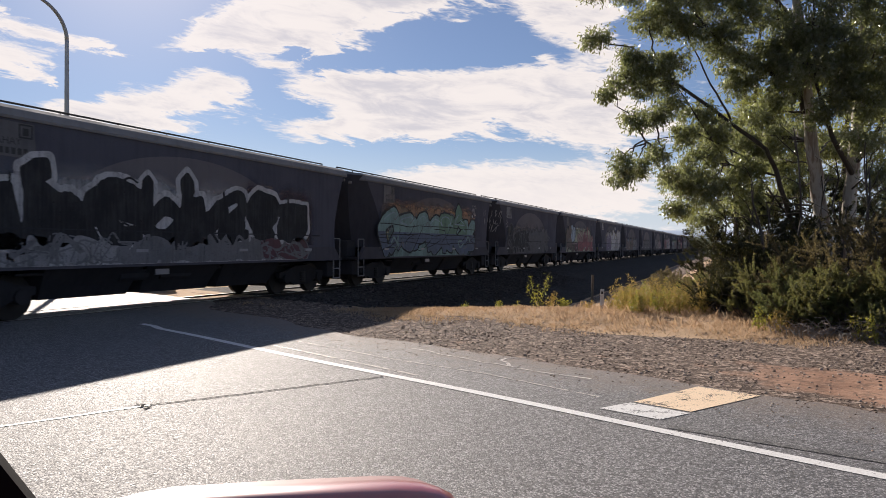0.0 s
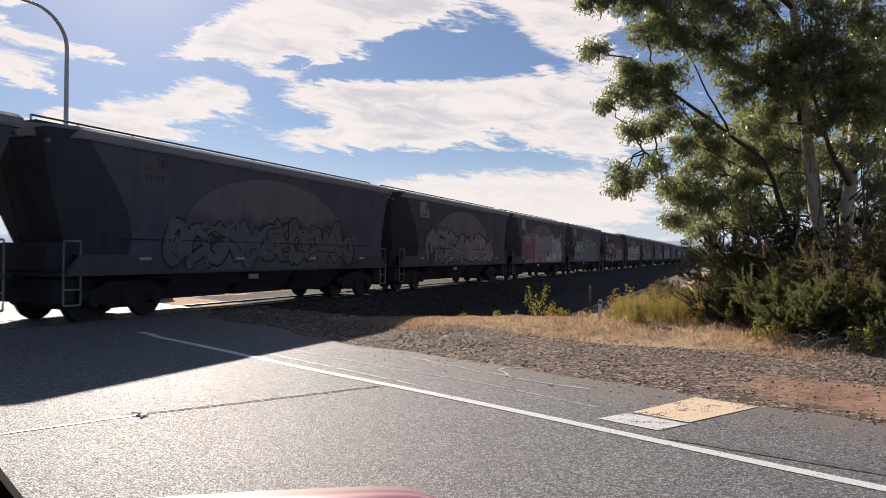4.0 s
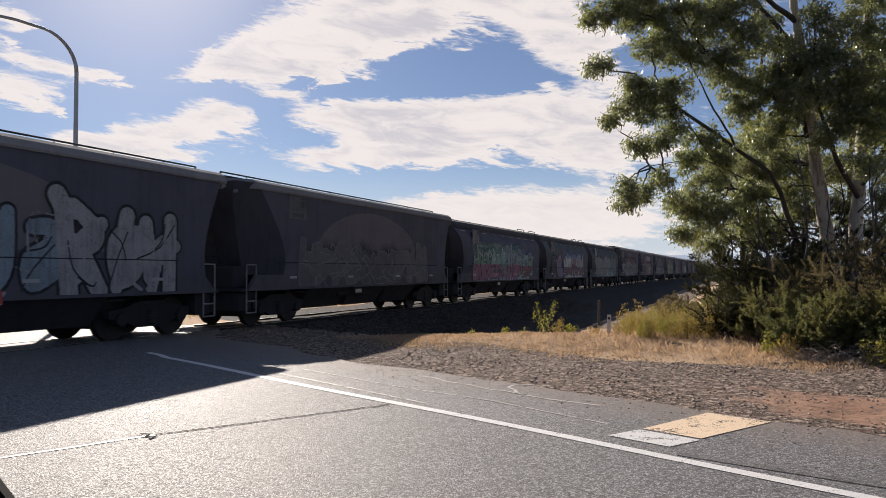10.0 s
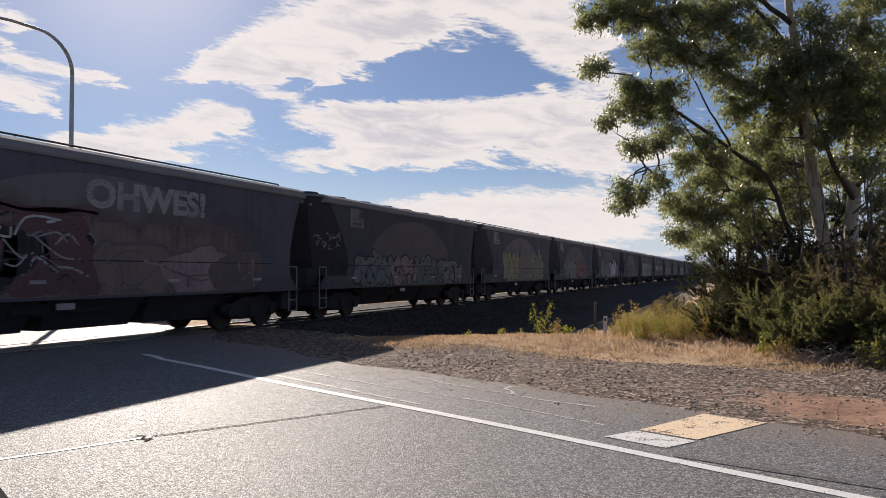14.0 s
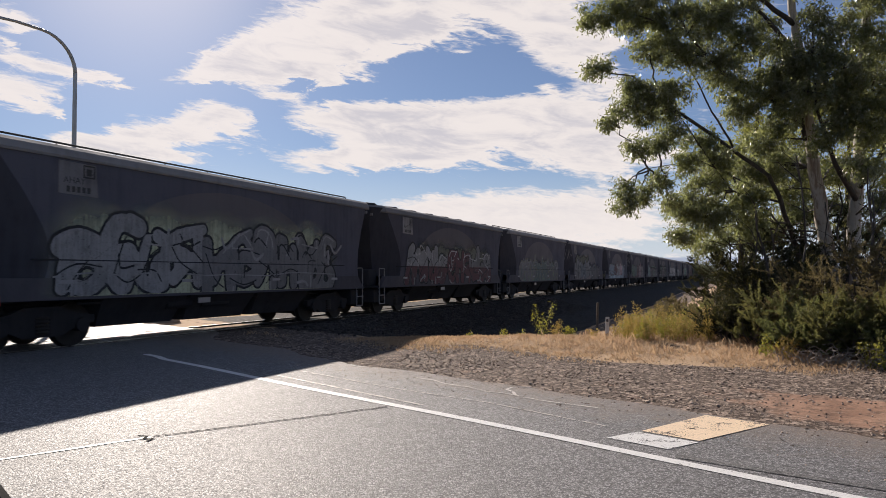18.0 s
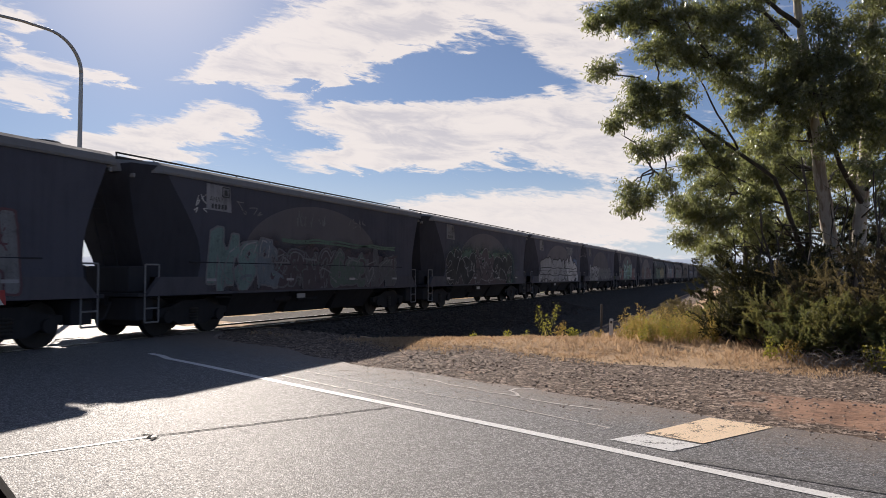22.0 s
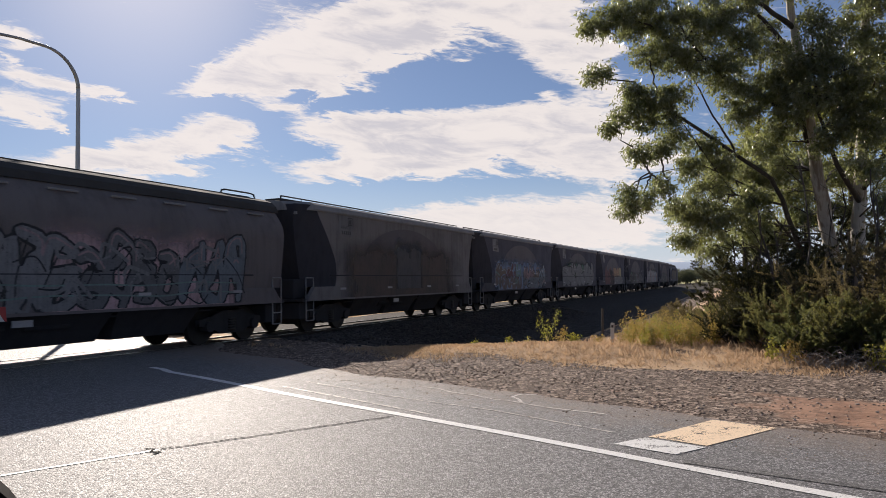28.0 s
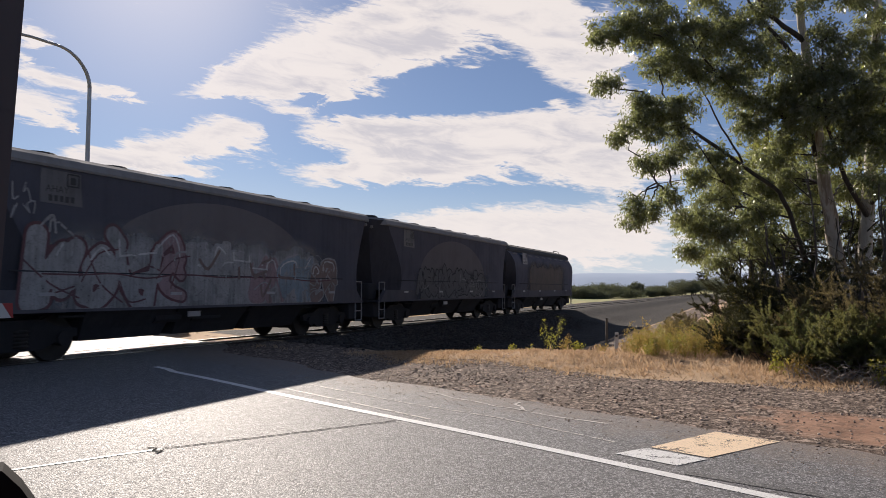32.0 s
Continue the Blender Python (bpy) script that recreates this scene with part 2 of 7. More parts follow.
BOGIE = painted("bogie_grime", (0.034, 0.033, 0.036), (0.019, 0.018, 0.019), 0.85, scale=2, spec=0.15)
WHEEL = painted("wheel_steel", (0.032, 0.028, 0.026), (0.014, 0.013, 0.012), 0.7, metal=0.3, scale=2)
ARC = painted("faded_arc_paint", (0.150, 0.140, 0.150), (0.098, 0.093, 0.102), 0.75, grime=0.45, spec=0.05)
PLACARD = painted("placard_white", (0.20, 0.195, 0.205), (0.09, 0.088, 0.092), grime=0.8, vary=0.45, spec=0.05)
REFLECT = painted("reflector_white", (0.30, 0.30, 0.32), (0.16, 0.16, 0.16), 0.4, grime=0.4)
INK = painted("stencil_black", (0.03, 0.03, 0.032), (0.02, 0.02, 0.02))
RAIL_RUST_SHADE = painted("rail_rust_shade", (0.045, 0.030, 0.023), (0.022, 0.016, 0.013), 0.9, scale=3)
RAILTOP = painted("rail_steel", (0.28, 0.26, 0.25), (0.16, 0.13, 0.11), 0.28, metal=0.9)
POST_GREY = painted("galvanised_steel", (0.36, 0.36, 0.37), (0.22, 0.22, 0.22), 0.5, metal=0.6)
CONCRETE = painted("weathered_concrete", (0.34, 0.32, 0.30), (0.20, 0.18, 0.16), 0.85)
OLD_WOOD = painted("grey_timber", (0.14, 0.12, 0.10), (0.06, 0.05, 0.045), 0.9, scale=3)
BOOM_RED = painted("barrier_red", (0.36, 0.035, 0.035), (0.22, 0.03, 0.03), 0.5, grime=0.4)
HANDRAIL = painted("pale_rail_paint", (0.24, 0.235, 0.24), (0.10, 0.095, 0.095), 0.7, grime=0.8, spec=0.1)
DRY_TWIG = painted("dry_twig", (0.30, 0.26, 0.22), (0.16, 0.135, 0.11), 0.9, scale=4)
POST_WHITE = painted("white_post", (0.50, 0.50, 0.49), (0.30, 0.28, 0.26), 0.5, grime=0.5)
CAR_RED = painted("car_red", (0.42, 0.022, 0.02), (0.30, 0.016, 0.015), 0.18, grime=0.2)
_coat = CAR_RED.node_tree.nodes["Principled BSDF"]
_coat.inputs["Coat Weight"].default_value, _coat.inputs["Coat Roughness"].default_value, _coat.inputs["Coat IOR"].default_value = 1.0, 0.32, 3.0
CAR_BLACK = painted("car_black_plastic", (0.003, 0.003, 0.0035), (0.002, 0.002, 0.002), 0.9)
CAR_BLACK.node_tree.nodes["Principled BSDF"].inputs["Specular IOR Level"].default_value = 0.08
CAR_GREY = painted("car_grey_plastic", (0.05, 0.05, 0.056), (0.04, 0.04, 0.045), 0.9)
TYRE = painted("tyre_rubber", (0.02, 0.02, 0.02), (0.012, 0.012, 0.012), 0.85)


def spray(name, colour, thin=False):
    """Sprayed paint, dusty and faded in patches; a thin coat lets the steel show and follows the cloud's own edge."""
    m, k = material(name)
    p = coords(k)
    a = k.noise(p, 1.3, 5, 0.62, 0.3)
    s = k.noise(k.mapped(p, (3.0, 3.0, 0.25)), 4.0, 4, 0.6)
    g = k.noise(p, 24.0, 3, 0.5)
    dusty = [c * 0.5 + 0.045 for c in colour]
    f = k.math("ADD", k.math("MULTIPLY", a, 0.5), k.math("MULTIPLY", s, 0.5))
    c = k.mix(k.step(f, 0.40, 0.66), colour, dusty)
    c = k.mix(k.step(g, 0.54, 0.70, 0.0, 0.55), c, [q * 0.3 + 0.03 for q in colour])
    smear = k.noise(p, 4.2, 5, 0.7, 0.8)
    c = k.mix(k.step(smear, 0.52, 0.70, 0.0, 0.45), c, [q * 0.22 + 0.022 for q in colour])
    k.put(k.b.inputs["Base Color"], c)
    k.b.inputs["Roughness"].default_value = 0.6
    k.b.inputs["Specular IOR Level"].default_value = 0.06
    if thin:
        edge = k.n("ShaderNodeAttribute")
        edge.attribute_name = "fade"
        cover = k.math("MULTIPLY", edge.outputs["Fac"], k.step(f, 0.36, 0.68, 1.0, 0.78))
        k.put(k.b.inputs["Alpha"], k.math("MULTIPLY", cover, 0.97))
    else:
        k.put(k.b.inputs["Alpha"], k.step(k.math("ADD", k.math("MULTIPLY", g, 0.5), k.math("MULTIPLY", s, 0.5)), 0.60, 0.72, 1.0, 0.25))
    return m


TONES = {
    "white": (0.40, 0.39, 0.40), "silver": (0.235, 0.235, 0.25), "black": (0.022, 0.022, 0.026), "red": (0.32, 0.065, 0.075), "maroon": (0.125, 0.045, 0.055),
    "orange": (0.42, 0.215, 0.095), "yellow": (0.40, 0.345, 0.14), "green": (0.115, 0.25, 0.16), "teal": (0.16, 0.31, 0.29),
    "blue": (0.12, 0.19, 0.33), "sky": (0.24, 0.34, 0.43), "pink": (0.40, 0.235, 0.265), "purple": (0.15, 0.11, 0.20),
    "magenta": (0.28, 0.075, 0.15), "salmon": (0.27, 0.165, 0.145), "olive": (0.17, 0.175, 0.10), "smoke": (0.155, 0.155, 0.170), "lime": (0.38, 0.42, 0.26), "brown": (0.14, 0.095, 0.075)}


class Sprays(dict):
    """Spray paints by tone: '-' after the name is faded, '=' almost gone, '~' a thin misted coat."""
    def __missing__(self, key):
        c = TONES[key.rstrip("-=~")]
        grey = sum(c) / 3
        c = [0.68 * q + 0.32 * grey for q in c]
        keep = 0.38 if "=" in key else 0.78 if "-" in key else 1.3
        c = [keep * q + max(0.0, 1 - keep) * g for q, g in zip(c, (0.085, 0.082, 0.092))]
        self[key] = spray("spray_" + key.replace("-", "_faded").replace("=", "_worn").replace("~", "_misted"), c, "~" in key)
        return self[key]


SPRAY = Sprays()


def asphalt(name, base, speck):
    m, k = material(name)
    p = world_pos(k)
    wide = k.noise(p, 0.35, 4, 0.6, 0.4)
    mid = k.noise(p, 2.6, 4, 0.6)
    grain = k.voronoi(p, 78.0)
    sep = k.n("ShaderNodeSeparateColor")
    k.put(sep.inputs[0], k.voronoi(p, 78.0, out=1))
    coarse = k.n("ShaderNodeSeparateColor")
    k.put(coarse.inputs[0], k.voronoi(p, 40.0, out=1))
    c = k.mix(k.step(wide, 0.3, 0.7), base, [q * 1.3 for q in base])
    c = k.mix(k.step(sep.outputs[0], 0.35, 1.0, 0.0, 0.7), c, speck)
    c = k.mix(k.step(coarse.outputs[0], 0.72, 0.77, 0.0, 0.65), c, [q * 0.3 for q in base])
    c = k.mix(k.step(mid, 0.56, 0.75, 0.0, 0.25), c, [q * 0.6 for q in base])
    # gaps between chips darkened in colour for the contrast of backlit grain
    c = k.mix(k.step(grain, 0.45, 0.72, 0.0, 0.7), c, [q * 0.35 for q in base])
    # dirt carried in from the shoulder
    at = k.n("ShaderNodeSeparateXYZ")
    k.put(at.inputs[0], p)
    across = k.math("ADD", k.math("MULTIPLY", at.outputs[0], 0.368), k.math("MULTIPLY", at.outputs[1], 0.93))
    dirt = k.step(k.math("ADD", across, k.math("MULTIPLY", k.math("SUBTRACT", mid, 0.5), 2.2)), 5.9, 7.7, 0.0, 0.8)
    c = k.mix(dirt, c, k.mix(sep.outputs[1], (0.085, 0.066, 0.054), (0.28, 0.215, 0.17)))
    k.put(k.b.inputs["Base Color"], c)
    k.put(k.b.inputs["Roughness"], k.math("ADD", k.math("MULTIPLY", wide, 0.12), k.math("ADD", k.math("MULTIPLY", sep.outputs[1], 0.26), 0.52)))
    k.b.inputs["Specular IOR Level"].default_value = 0.50
    h = k.math("ADD", k.math("MULTIPLY", grain, -1.0), k.math("MULTIPLY", sep.outputs[2], 0.5))
    bump(k, h, 0.65, 0.006)
    return m


ASPHALT = asphalt("chip_seal_road", (0.104, 0.102, 0.105), (0.47, 0.46, 0.465))


ASPHALT_TAR = asphalt("dark_tar", (0.085, 0.083, 0.082), (0.30, 0.29, 0.285))


def road_paint(name, colour, wear):
    """Paint worn off in flakes, so that the road shows through."""
    m, k = material(name)
    p = world_pos(k)
    a = k.noise(p, 5.0, 6, 0.7, 0.4)
    b = k.noise(p, 60.0, 3, 0.6)
    c = k.mix(k.step(b, 0.4, 0.7, 0.0, 0.5), colour, [q * 0.55 for q in colour])
    k.put(k.b.inputs["Base Color"], c)
    k.b.inputs["Roughness"].default_value = 0.5
    f = k.math("ADD", k.math("MULTIPLY", a, 0.6), k.math("MULTIPLY", b, 0.4))
    k.put(k.b.inputs["Alpha"], k.step(f, wear - 0.02, wear + 0.02, 1.0, 0.0))
    bump(k, b, 0.5, 0.006)
    return m


LINE_WHITE = road_paint("line_white", (0.74, 0.73, 0.71), 0.62)
PATCH_WHITE = road_paint("patch_white", (0.72, 0.71, 0.69), 0.56)
PATCH_YELLOW = road_paint("patch_yellow", (0.86, 0.66, 0.46), 0.565)
OLD_LINE = road_paint("old_line", (0.55, 0.50, 0.46), 0.53)


def ground_material():
    m, k = material("ground")
    p = world_pos(k)
    def att(n):
        a = k.n("ShaderNodeAttribute")
        a.attribute_name = n
        return a.outputs["Fac"]
    wide = k.noise(p, 0.22, 5, 0.6, 0.5)
    mid = k.noise(p, 1.7, 5, 0.65, 0.4)
    fine = k.noise(p, 19.0, 4, 0.6)
    cell = k.n("ShaderNodeSeparateColor")
    k.put(cell.inputs[0], k.voronoi(p, 24.0, out=1))
    clod = k.noise(p, 7.0, 5, 0.7, 0.4)
    stone = k.mix(k.step(cell.outputs[0], 0.2, 0.9), (0.062, 0.044, 0.035), (0.40, 0.31, 0.25))
    earth = k.mix(k.step(mid, 0.35, 0.68), (0.24, 0.135, 0.090), (0.37, 0.225, 0.155))
    gravel = k.mix(k.step(k.math("ADD", k.math("MULTIPLY", mid, 0.6), k.math("MULTIPLY", wide, 0.4)), 0.56, 0.68), stone, earth)
    gravel = k.mix(k.step(clod, 0.43, 0.57, 0.75, 0.0), gravel, (0.066, 0.046, 0.036))
    gravel = k.mix(k.math("MULTIPLY", k.step(k.math("ADD", att("earth"), k.math("MULTIPLY", k.math("SUBTRACT", mid, 0.5), 1.2)), 0.35, 0.75), k.step(clod, 0.36, 0.52, 0.45, 1.0)), gravel, earth)
    straw = k.mix(fine, (0.32, 0.205, 0.12), (0.56, 0.41, 0.27))
    straw = k.mix(k.step(mid, 0.54, 0.68), straw, (0.16, 0.105, 0.07))
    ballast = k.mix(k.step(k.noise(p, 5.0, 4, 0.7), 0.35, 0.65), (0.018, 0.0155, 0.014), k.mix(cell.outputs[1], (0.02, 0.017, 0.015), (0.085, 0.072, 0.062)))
    crop = k.mix(k.step(wide, 0.35, 0.65), (0.36, 0.31, 0.15), (0.23, 0.26, 0.12))
    c = k.mix(k.step(k.math("ADD", att("gravel"), k.math("MULTIPLY", k.math("SUBTRACT", mid, 0.5), 0.9)), 0.4, 0.6), straw, gravel)
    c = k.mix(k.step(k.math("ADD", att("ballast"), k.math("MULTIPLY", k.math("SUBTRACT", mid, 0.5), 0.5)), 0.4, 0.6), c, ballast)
    c = k.mix(att("far"), c, crop)
    k.put(k.b.inputs["Base Color"], c)
    k.b.inputs["Roughness"].default_value = 0.95
    k.b.inputs["Specular IOR Level"].default_value = 0.15
    h = k.math("ADD", k.math("MULTIPLY", k.voronoi(p, 24.0), 0.6), k.math("ADD", k.math("MULTIPLY", fine, 0.5), k.math("MULTIPLY", clod, 1.8)))
    bump(k, h, 0.7, 0.014)
    return m


GROUND = ground_material()


def speckled(name, lo, hi, rough=0.9):
    """Loose pieces, each with a shade of its own."""
    m, k = material(name)
    isl = k.n("ShaderNodeNewGeometry").outputs["Random Per Island"]
    n = k.noise(world_pos(k), 30.0, 3)
    c = k.mix(isl, lo, hi)
    c = k.mix(k.step(n, 0.45, 0.75, 0.0, 0.6), c, [q * 0.55 for q in lo])
    k.put(k.b.inputs["Base Color"], c)
    k.b.inputs["Roughness"].default_value = rough
    k.b.inputs["Specular IOR Level"].default_value = 0.25
    return m


STONES = speckled("loose_stone", (0.11, 0.074, 0.056), (0.52, 0.415, 0.335))
BALLAST = speckled("ballast_stone", (0.03, 0.027, 0.026), (0.11, 0.096, 0.088))


def leafy(name, lo, hi, glow, gloss=0.45, share=0.4):
    """Leaves: a shade for each, with light coming through."""
    m, k = material(name)
    isl = k.n("ShaderNodeNewGeometry").outputs["Random Per Island"]
    wide = k.noise(world_pos(k), 0.6, 3)
    c = k.mix(k.step(isl, 0.25, 1.0), lo, hi)
    c = k.mix(k.step(wide, 0.4, 0.65, 0.0, 0.5), c, [q * 0.6 for q in lo])
    k.put(k.b.inputs["Base Color"], c)
    k.b.inputs["Roughness"].default_value = gloss
    k.b.inputs["Specular IOR Level"].default_value = 0.5
    tr = k.n("ShaderNodeBsdfTranslucent")
    k.put(tr.inputs[0], k.mix(isl, glow, [q * 0.6 for q in glow]))
    mx = k.n("ShaderNodeMixShader")
    mx.inputs[0].default_value = share
    k.put(mx.inputs[1], k.b.outputs[0])
    k.put(mx.inputs[2], tr.outputs[0])
    k.put(k.out.inputs[0], mx.outputs[0])
    return m


GUM_LEAF = leafy("gum_leaf", (0.008, 0.010, 0.008), (0.235, 0.255, 0.190), (0.50, 0.54, 0.20), 0.28, 0.37)
GUM_LEAF_PALE = leafy("gum_leaf_olive", (0.050, 0.056, 0.020), (0.20, 0.21, 0.065), (0.46, 0.48, 0.12), 0.42, 0.46)
BUSH_LEAF = leafy("bush_leaf", (0.042, 0.048, 0.026), (0.155, 0.155, 0.075), (0.38, 0.37, 0.12), 0.8, 0.36)
# bush leaf darkened in its own colour for the shade under the trees
BUSH_DARK = leafy("shaded_understory_leaf", (0.010, 0.012, 0.007), (0.042, 0.046, 0.020), (0.10, 0.10, 0.025), 0.8, 0.2)
BUSH_FRESH = leafy("bush_fresh_leaf", (0.046, 0.056, 0.025), (0.140, 0.160, 0.070), (0.33, 0.36, 0.12), 0.7, 0.38)
BUSH_OLIVE = leafy("bush_dry_leaf", (0.054, 0.045, 0.027), (0.165, 0.130, 0.076), (0.36, 0.29, 0.13), 0.8, 0.36)
BUSH_TIP = leafy("bush_tip", (0.06, 0.055, 0.02), (0.12, 0.085, 0.03), (0.26, 0.20, 0.05), 0.6, 0.3)
WEED_LEAF = leafy("weed_leaf", (0.13, 0.14, 0.035), (0.29, 0.26, 0.07), (0.50, 0.48, 0.07), 0.5, 0.45)
WEED_YELLOW = leafy("weed_flower", (0.36, 0.25, 0.07), (0.50, 0.37, 0.12), (0.50, 0.36, 0.10), 0.6, 0.4)
DRY_GRASS = leafy("dry_grass", (0.33, 0.21, 0.12), (0.74, 0.56, 0.38), (0.68, 0.48, 0.30), 0.85, 0.42)
# leaf colour paled to hold the haze of distance
FAR_LEAF = leafy("far_leaf", (0.075, 0.085, 0.066), (0.125, 0.14, 0.095), (0.20, 0.22, 0.11), 0.9, 0.3)


def bark_material(name, pale, brown):
    m, k = material(name)
    p = coords(k)
    a = k.noise(k.mapped(p, (3.0, 3.0, 0.5)), 2.0, 5, 0.6, 0.5)
    b = k.noise(k.mapped(p, (9.0, 9.0, 1.2)), 3.0, 4, 0.6)
    c = k.mix(k.step(a, 0.46, 0.62), pale, brown)
    c = k.mix(k.step(b, 0.5, 0.8, 0.0, 0.6), c, [q * 0.6 for q in brown])
    k.put(k.b.inputs["Base Color"], c)
    k.b.inputs["Roughness"].default_value = 0.8
    bump(k, b, 0.5, 0.02)
    return m


BARK = bark_material("gum_bark", (0.44, 0.40, 0.35), (0.24, 0.185, 0.145))
BARK_DARK = bark_material("dark_bark", (0.062, 0.050, 0.042), (0.036, 0.029, 0.025))


def haze_material():
    m, k = material("hazy_hills")
    n = k.noise(world_pos(k), 0.004, 4)
    # distance haze is put into the hills' colour and a faint glow
    k.put(k.b.inputs["Base Color"], k.mix(n, (0.16, 0.21, 0.29), (0.22, 0.27, 0.35)))
    k.b.inputs["Roughness"].default_value = 1.0
    k.put(k.b.inputs["Emission Color"], k.mix(n, (0.33, 0.40, 0.53), (0.40, 0.47, 0.59)))
    k.b.inputs["Emission Strength"].default_value = 0.27
    return m


HILLS = haze_material()


# ---- mesh helpers ----
def part(name, bm, mat, parent=None, label="", smooth=False):
    """Link a bmesh as one mesh object, under a thing or a part where one is given."""
    me = bpy.data.meshes.new(name)
    bm.to_mesh(me)
    bm.free()
    for mm in (mat if isinstance(mat, (list, tuple)) else [mat]):
        me.materials.append(mm)
    if smooth:
        me.polygons.foreach_set("use_smooth", [True] * len(me.polygons))
    ob = new(name, me)
    if parent:
        ob.parent = parent
    if label:
        ob["label"] = label
    return ob


def crisp(bm, degrees=24.0):
    """Keep edges sharper than this crisp under smooth shading."""
    for e in bm.edges:
        e.smooth = len(e.link_faces) == 2 and e.calc_face_angle() < radians(degrees)


def raw(name, verts, faces, mat, parent=None, label="", mats=None, smooth=False):
    me = bpy.data.meshes.new(name)
    me.from_pydata([tuple(v) for v in verts], [], [tuple(int(i) for i in q) for q in faces])
    for mm in (mat if isinstance(mat, (list, tuple)) else [mat]):
        me.materials.append(mm)
    if mats is not None:
        me.polygons.foreach_set("material_index", mats)
    if smooth:
        me.polygons.foreach_set("use_smooth", [True] * len(me.polygons))
    ob = new(name, me)
    if parent:
        ob.parent = parent
    if label:
        ob["label"] = label
    return ob


def quads(name, v, mat, parent=None, label="", tris=False):
    """Many loose quads (or triangles) from one array of corners, n x 4 x 3."""
    v = np.asarray(v, dtype=np.float32)
    n, c = v.shape[0], v.shape[1]
    me = bpy.data.meshes.new(name)
    me.vertices.add(n * c)
    me.vertices.foreach_set("co", v.reshape(-1))
    me.loops.add(n * c)
    me.loops.foreach_set("vertex_index", np.arange(n * c, dtype=np.int32))
    me.polygons.add(n)
    me.polygons.foreach_set("loop_start", np.arange(0, n * c, c, dtype=np.int32))
    me.update(calc_edges=True)
    me.materials.append(mat)
    ob = new(name, me)
    if parent:
        ob.parent = parent
    if label:
        ob["label"] = label
    return ob


def box(bm, c, s, bevel=0.0, m=None):
    r = bmesh.ops.create_cube(bm, size=1.0)
    for v in r["verts"]:
        v.co = Vector((c[0] + v.co.x * s[0], c[1] + v.co.y * s[1], c[2] + v.co.z * s[2]))
        if m is not None:
            v.co = m @ v.co
    if bevel:
        es = list({e for v in r["verts"] for e in v.link_edges})
        bmesh.ops.bevel(bm, geom=es, offset=bevel, segments=2, affect="EDGES", profile=0.5)


def rod(bm, a, b, r, seg=8, r2=None):
    a, b = Vector(a), Vector(b)
    d = b - a
    m = Matrix.Translation((a + b) / 2) @ d.to_track_quat("Z", "Y").to_matrix().to_4x4()
    bmesh.ops.create_cone(bm, cap_ends=True, segments=seg, radius1=r, radius2=r if r2 is None else r2, depth=d.length, matrix=m)


def pipe(bm, pts, r, seg=8):
    for a, b in zip(pts, pts[1:]):
        rod(bm, a, b, r, seg)


def hull(bm, rings, cap=True):
    """Skin a row of rings, each the same count of points, closed round."""
    vs = [[bm.verts.new(p) for p in ring] for ring in rings]
    n = len(vs[0])
    for a, b in zip(vs, vs[1:]):
        for i in range(n):
            bm.faces.new((a[i], a[(i + 1) % n], b[(i + 1) % n], b[i]))
    if cap:
        bm.faces.new(list(reversed(vs[0])))
        bm.faces.new(vs[-1])
    bmesh.ops.recalc_face_normals(bm, faces=bm.faces[:])


def plate(bm, outline, x0, x1):
    """A flat plate in the y-z plane, from x0 to x1."""
    hull(bm, [[(x0, y, z) for y, z in outline], [(x1, y, z) for y, z in outline]])


def thing(name, label, category, at=None, group="", kind=""):
    ob = new(name)
    ob.empty_display_size = 0.3
    if at is not None:
        ob.matrix_basis = at
    return tagged(ob, label, category, group, kind)

# ---- the ground, road and track ----
TRACK_X = -13.9                      # centre line of the track, which runs along y
RU = Vector((0.93, -0.368, 0)).normalized()     # along the road, away from the track
RN = Vector((-RU.y, RU.x, 0))                   # across the road


def on_road(u, n, z=0.0):
    p = RU * u + RN * n
    return Vector((p.x, p.y, z))


def sm(a, b, v):
    t = min(1.0, max(0.0, (v - a) / (b - a)))
    return t * t * (3 - 2 * t)


def ground_z(x, y):
    """Height of the ground: level at the crossing, a ditch beside the embankment, a low berm before it."""
    n = x * RN.x + y * RN.y
    away = sm(9.0, 12.5, n)
    z = -0.035
    w = noise.noise(Vector((x * 0.35, y * 0.35, 0))) * 0.10 + noise.noise(Vector((x * 1.3, y * 1.3, 4))) * 0.035
    if y > 9:
        ditch = sm(13.5, 19.0, y - max(0.0, -8.5 - x) * 1.6) * (1 - sm(-7.5, -2.0, x)) * sm(-12.4, -10.2, x)
        z -= 0.5 * ditch
        z += 0.16 * math.exp(-((y - 14.8) / 1.5) ** 2) * sm(-9, -6.5, x) * (1 - 0.6 * sm(-3, 2, x))
        z -= 0.40 * sm(17.5, 23, y) * (1 - sm(-4.2, -1.8, x)) * sm(-10.5, -8.5, x) * (1 - sm(50, 90, y))
        z -= 0.35 * sm(17, 24, y) * sm(-6, -3, x) * (1 - sm(60, 140, y))
    if x < -17:
        z -= 0.5 * sm(-17, -22, x) * sm(6.5, 12, abs(n - 1.8))
    if abs(x - TRACK_X) > 3.5 or away > 0:
        z += w * away * (0.35 + 0.65 * sm(1.0, 3.0, abs(x - TRACK_X) - 1.6))
    return z


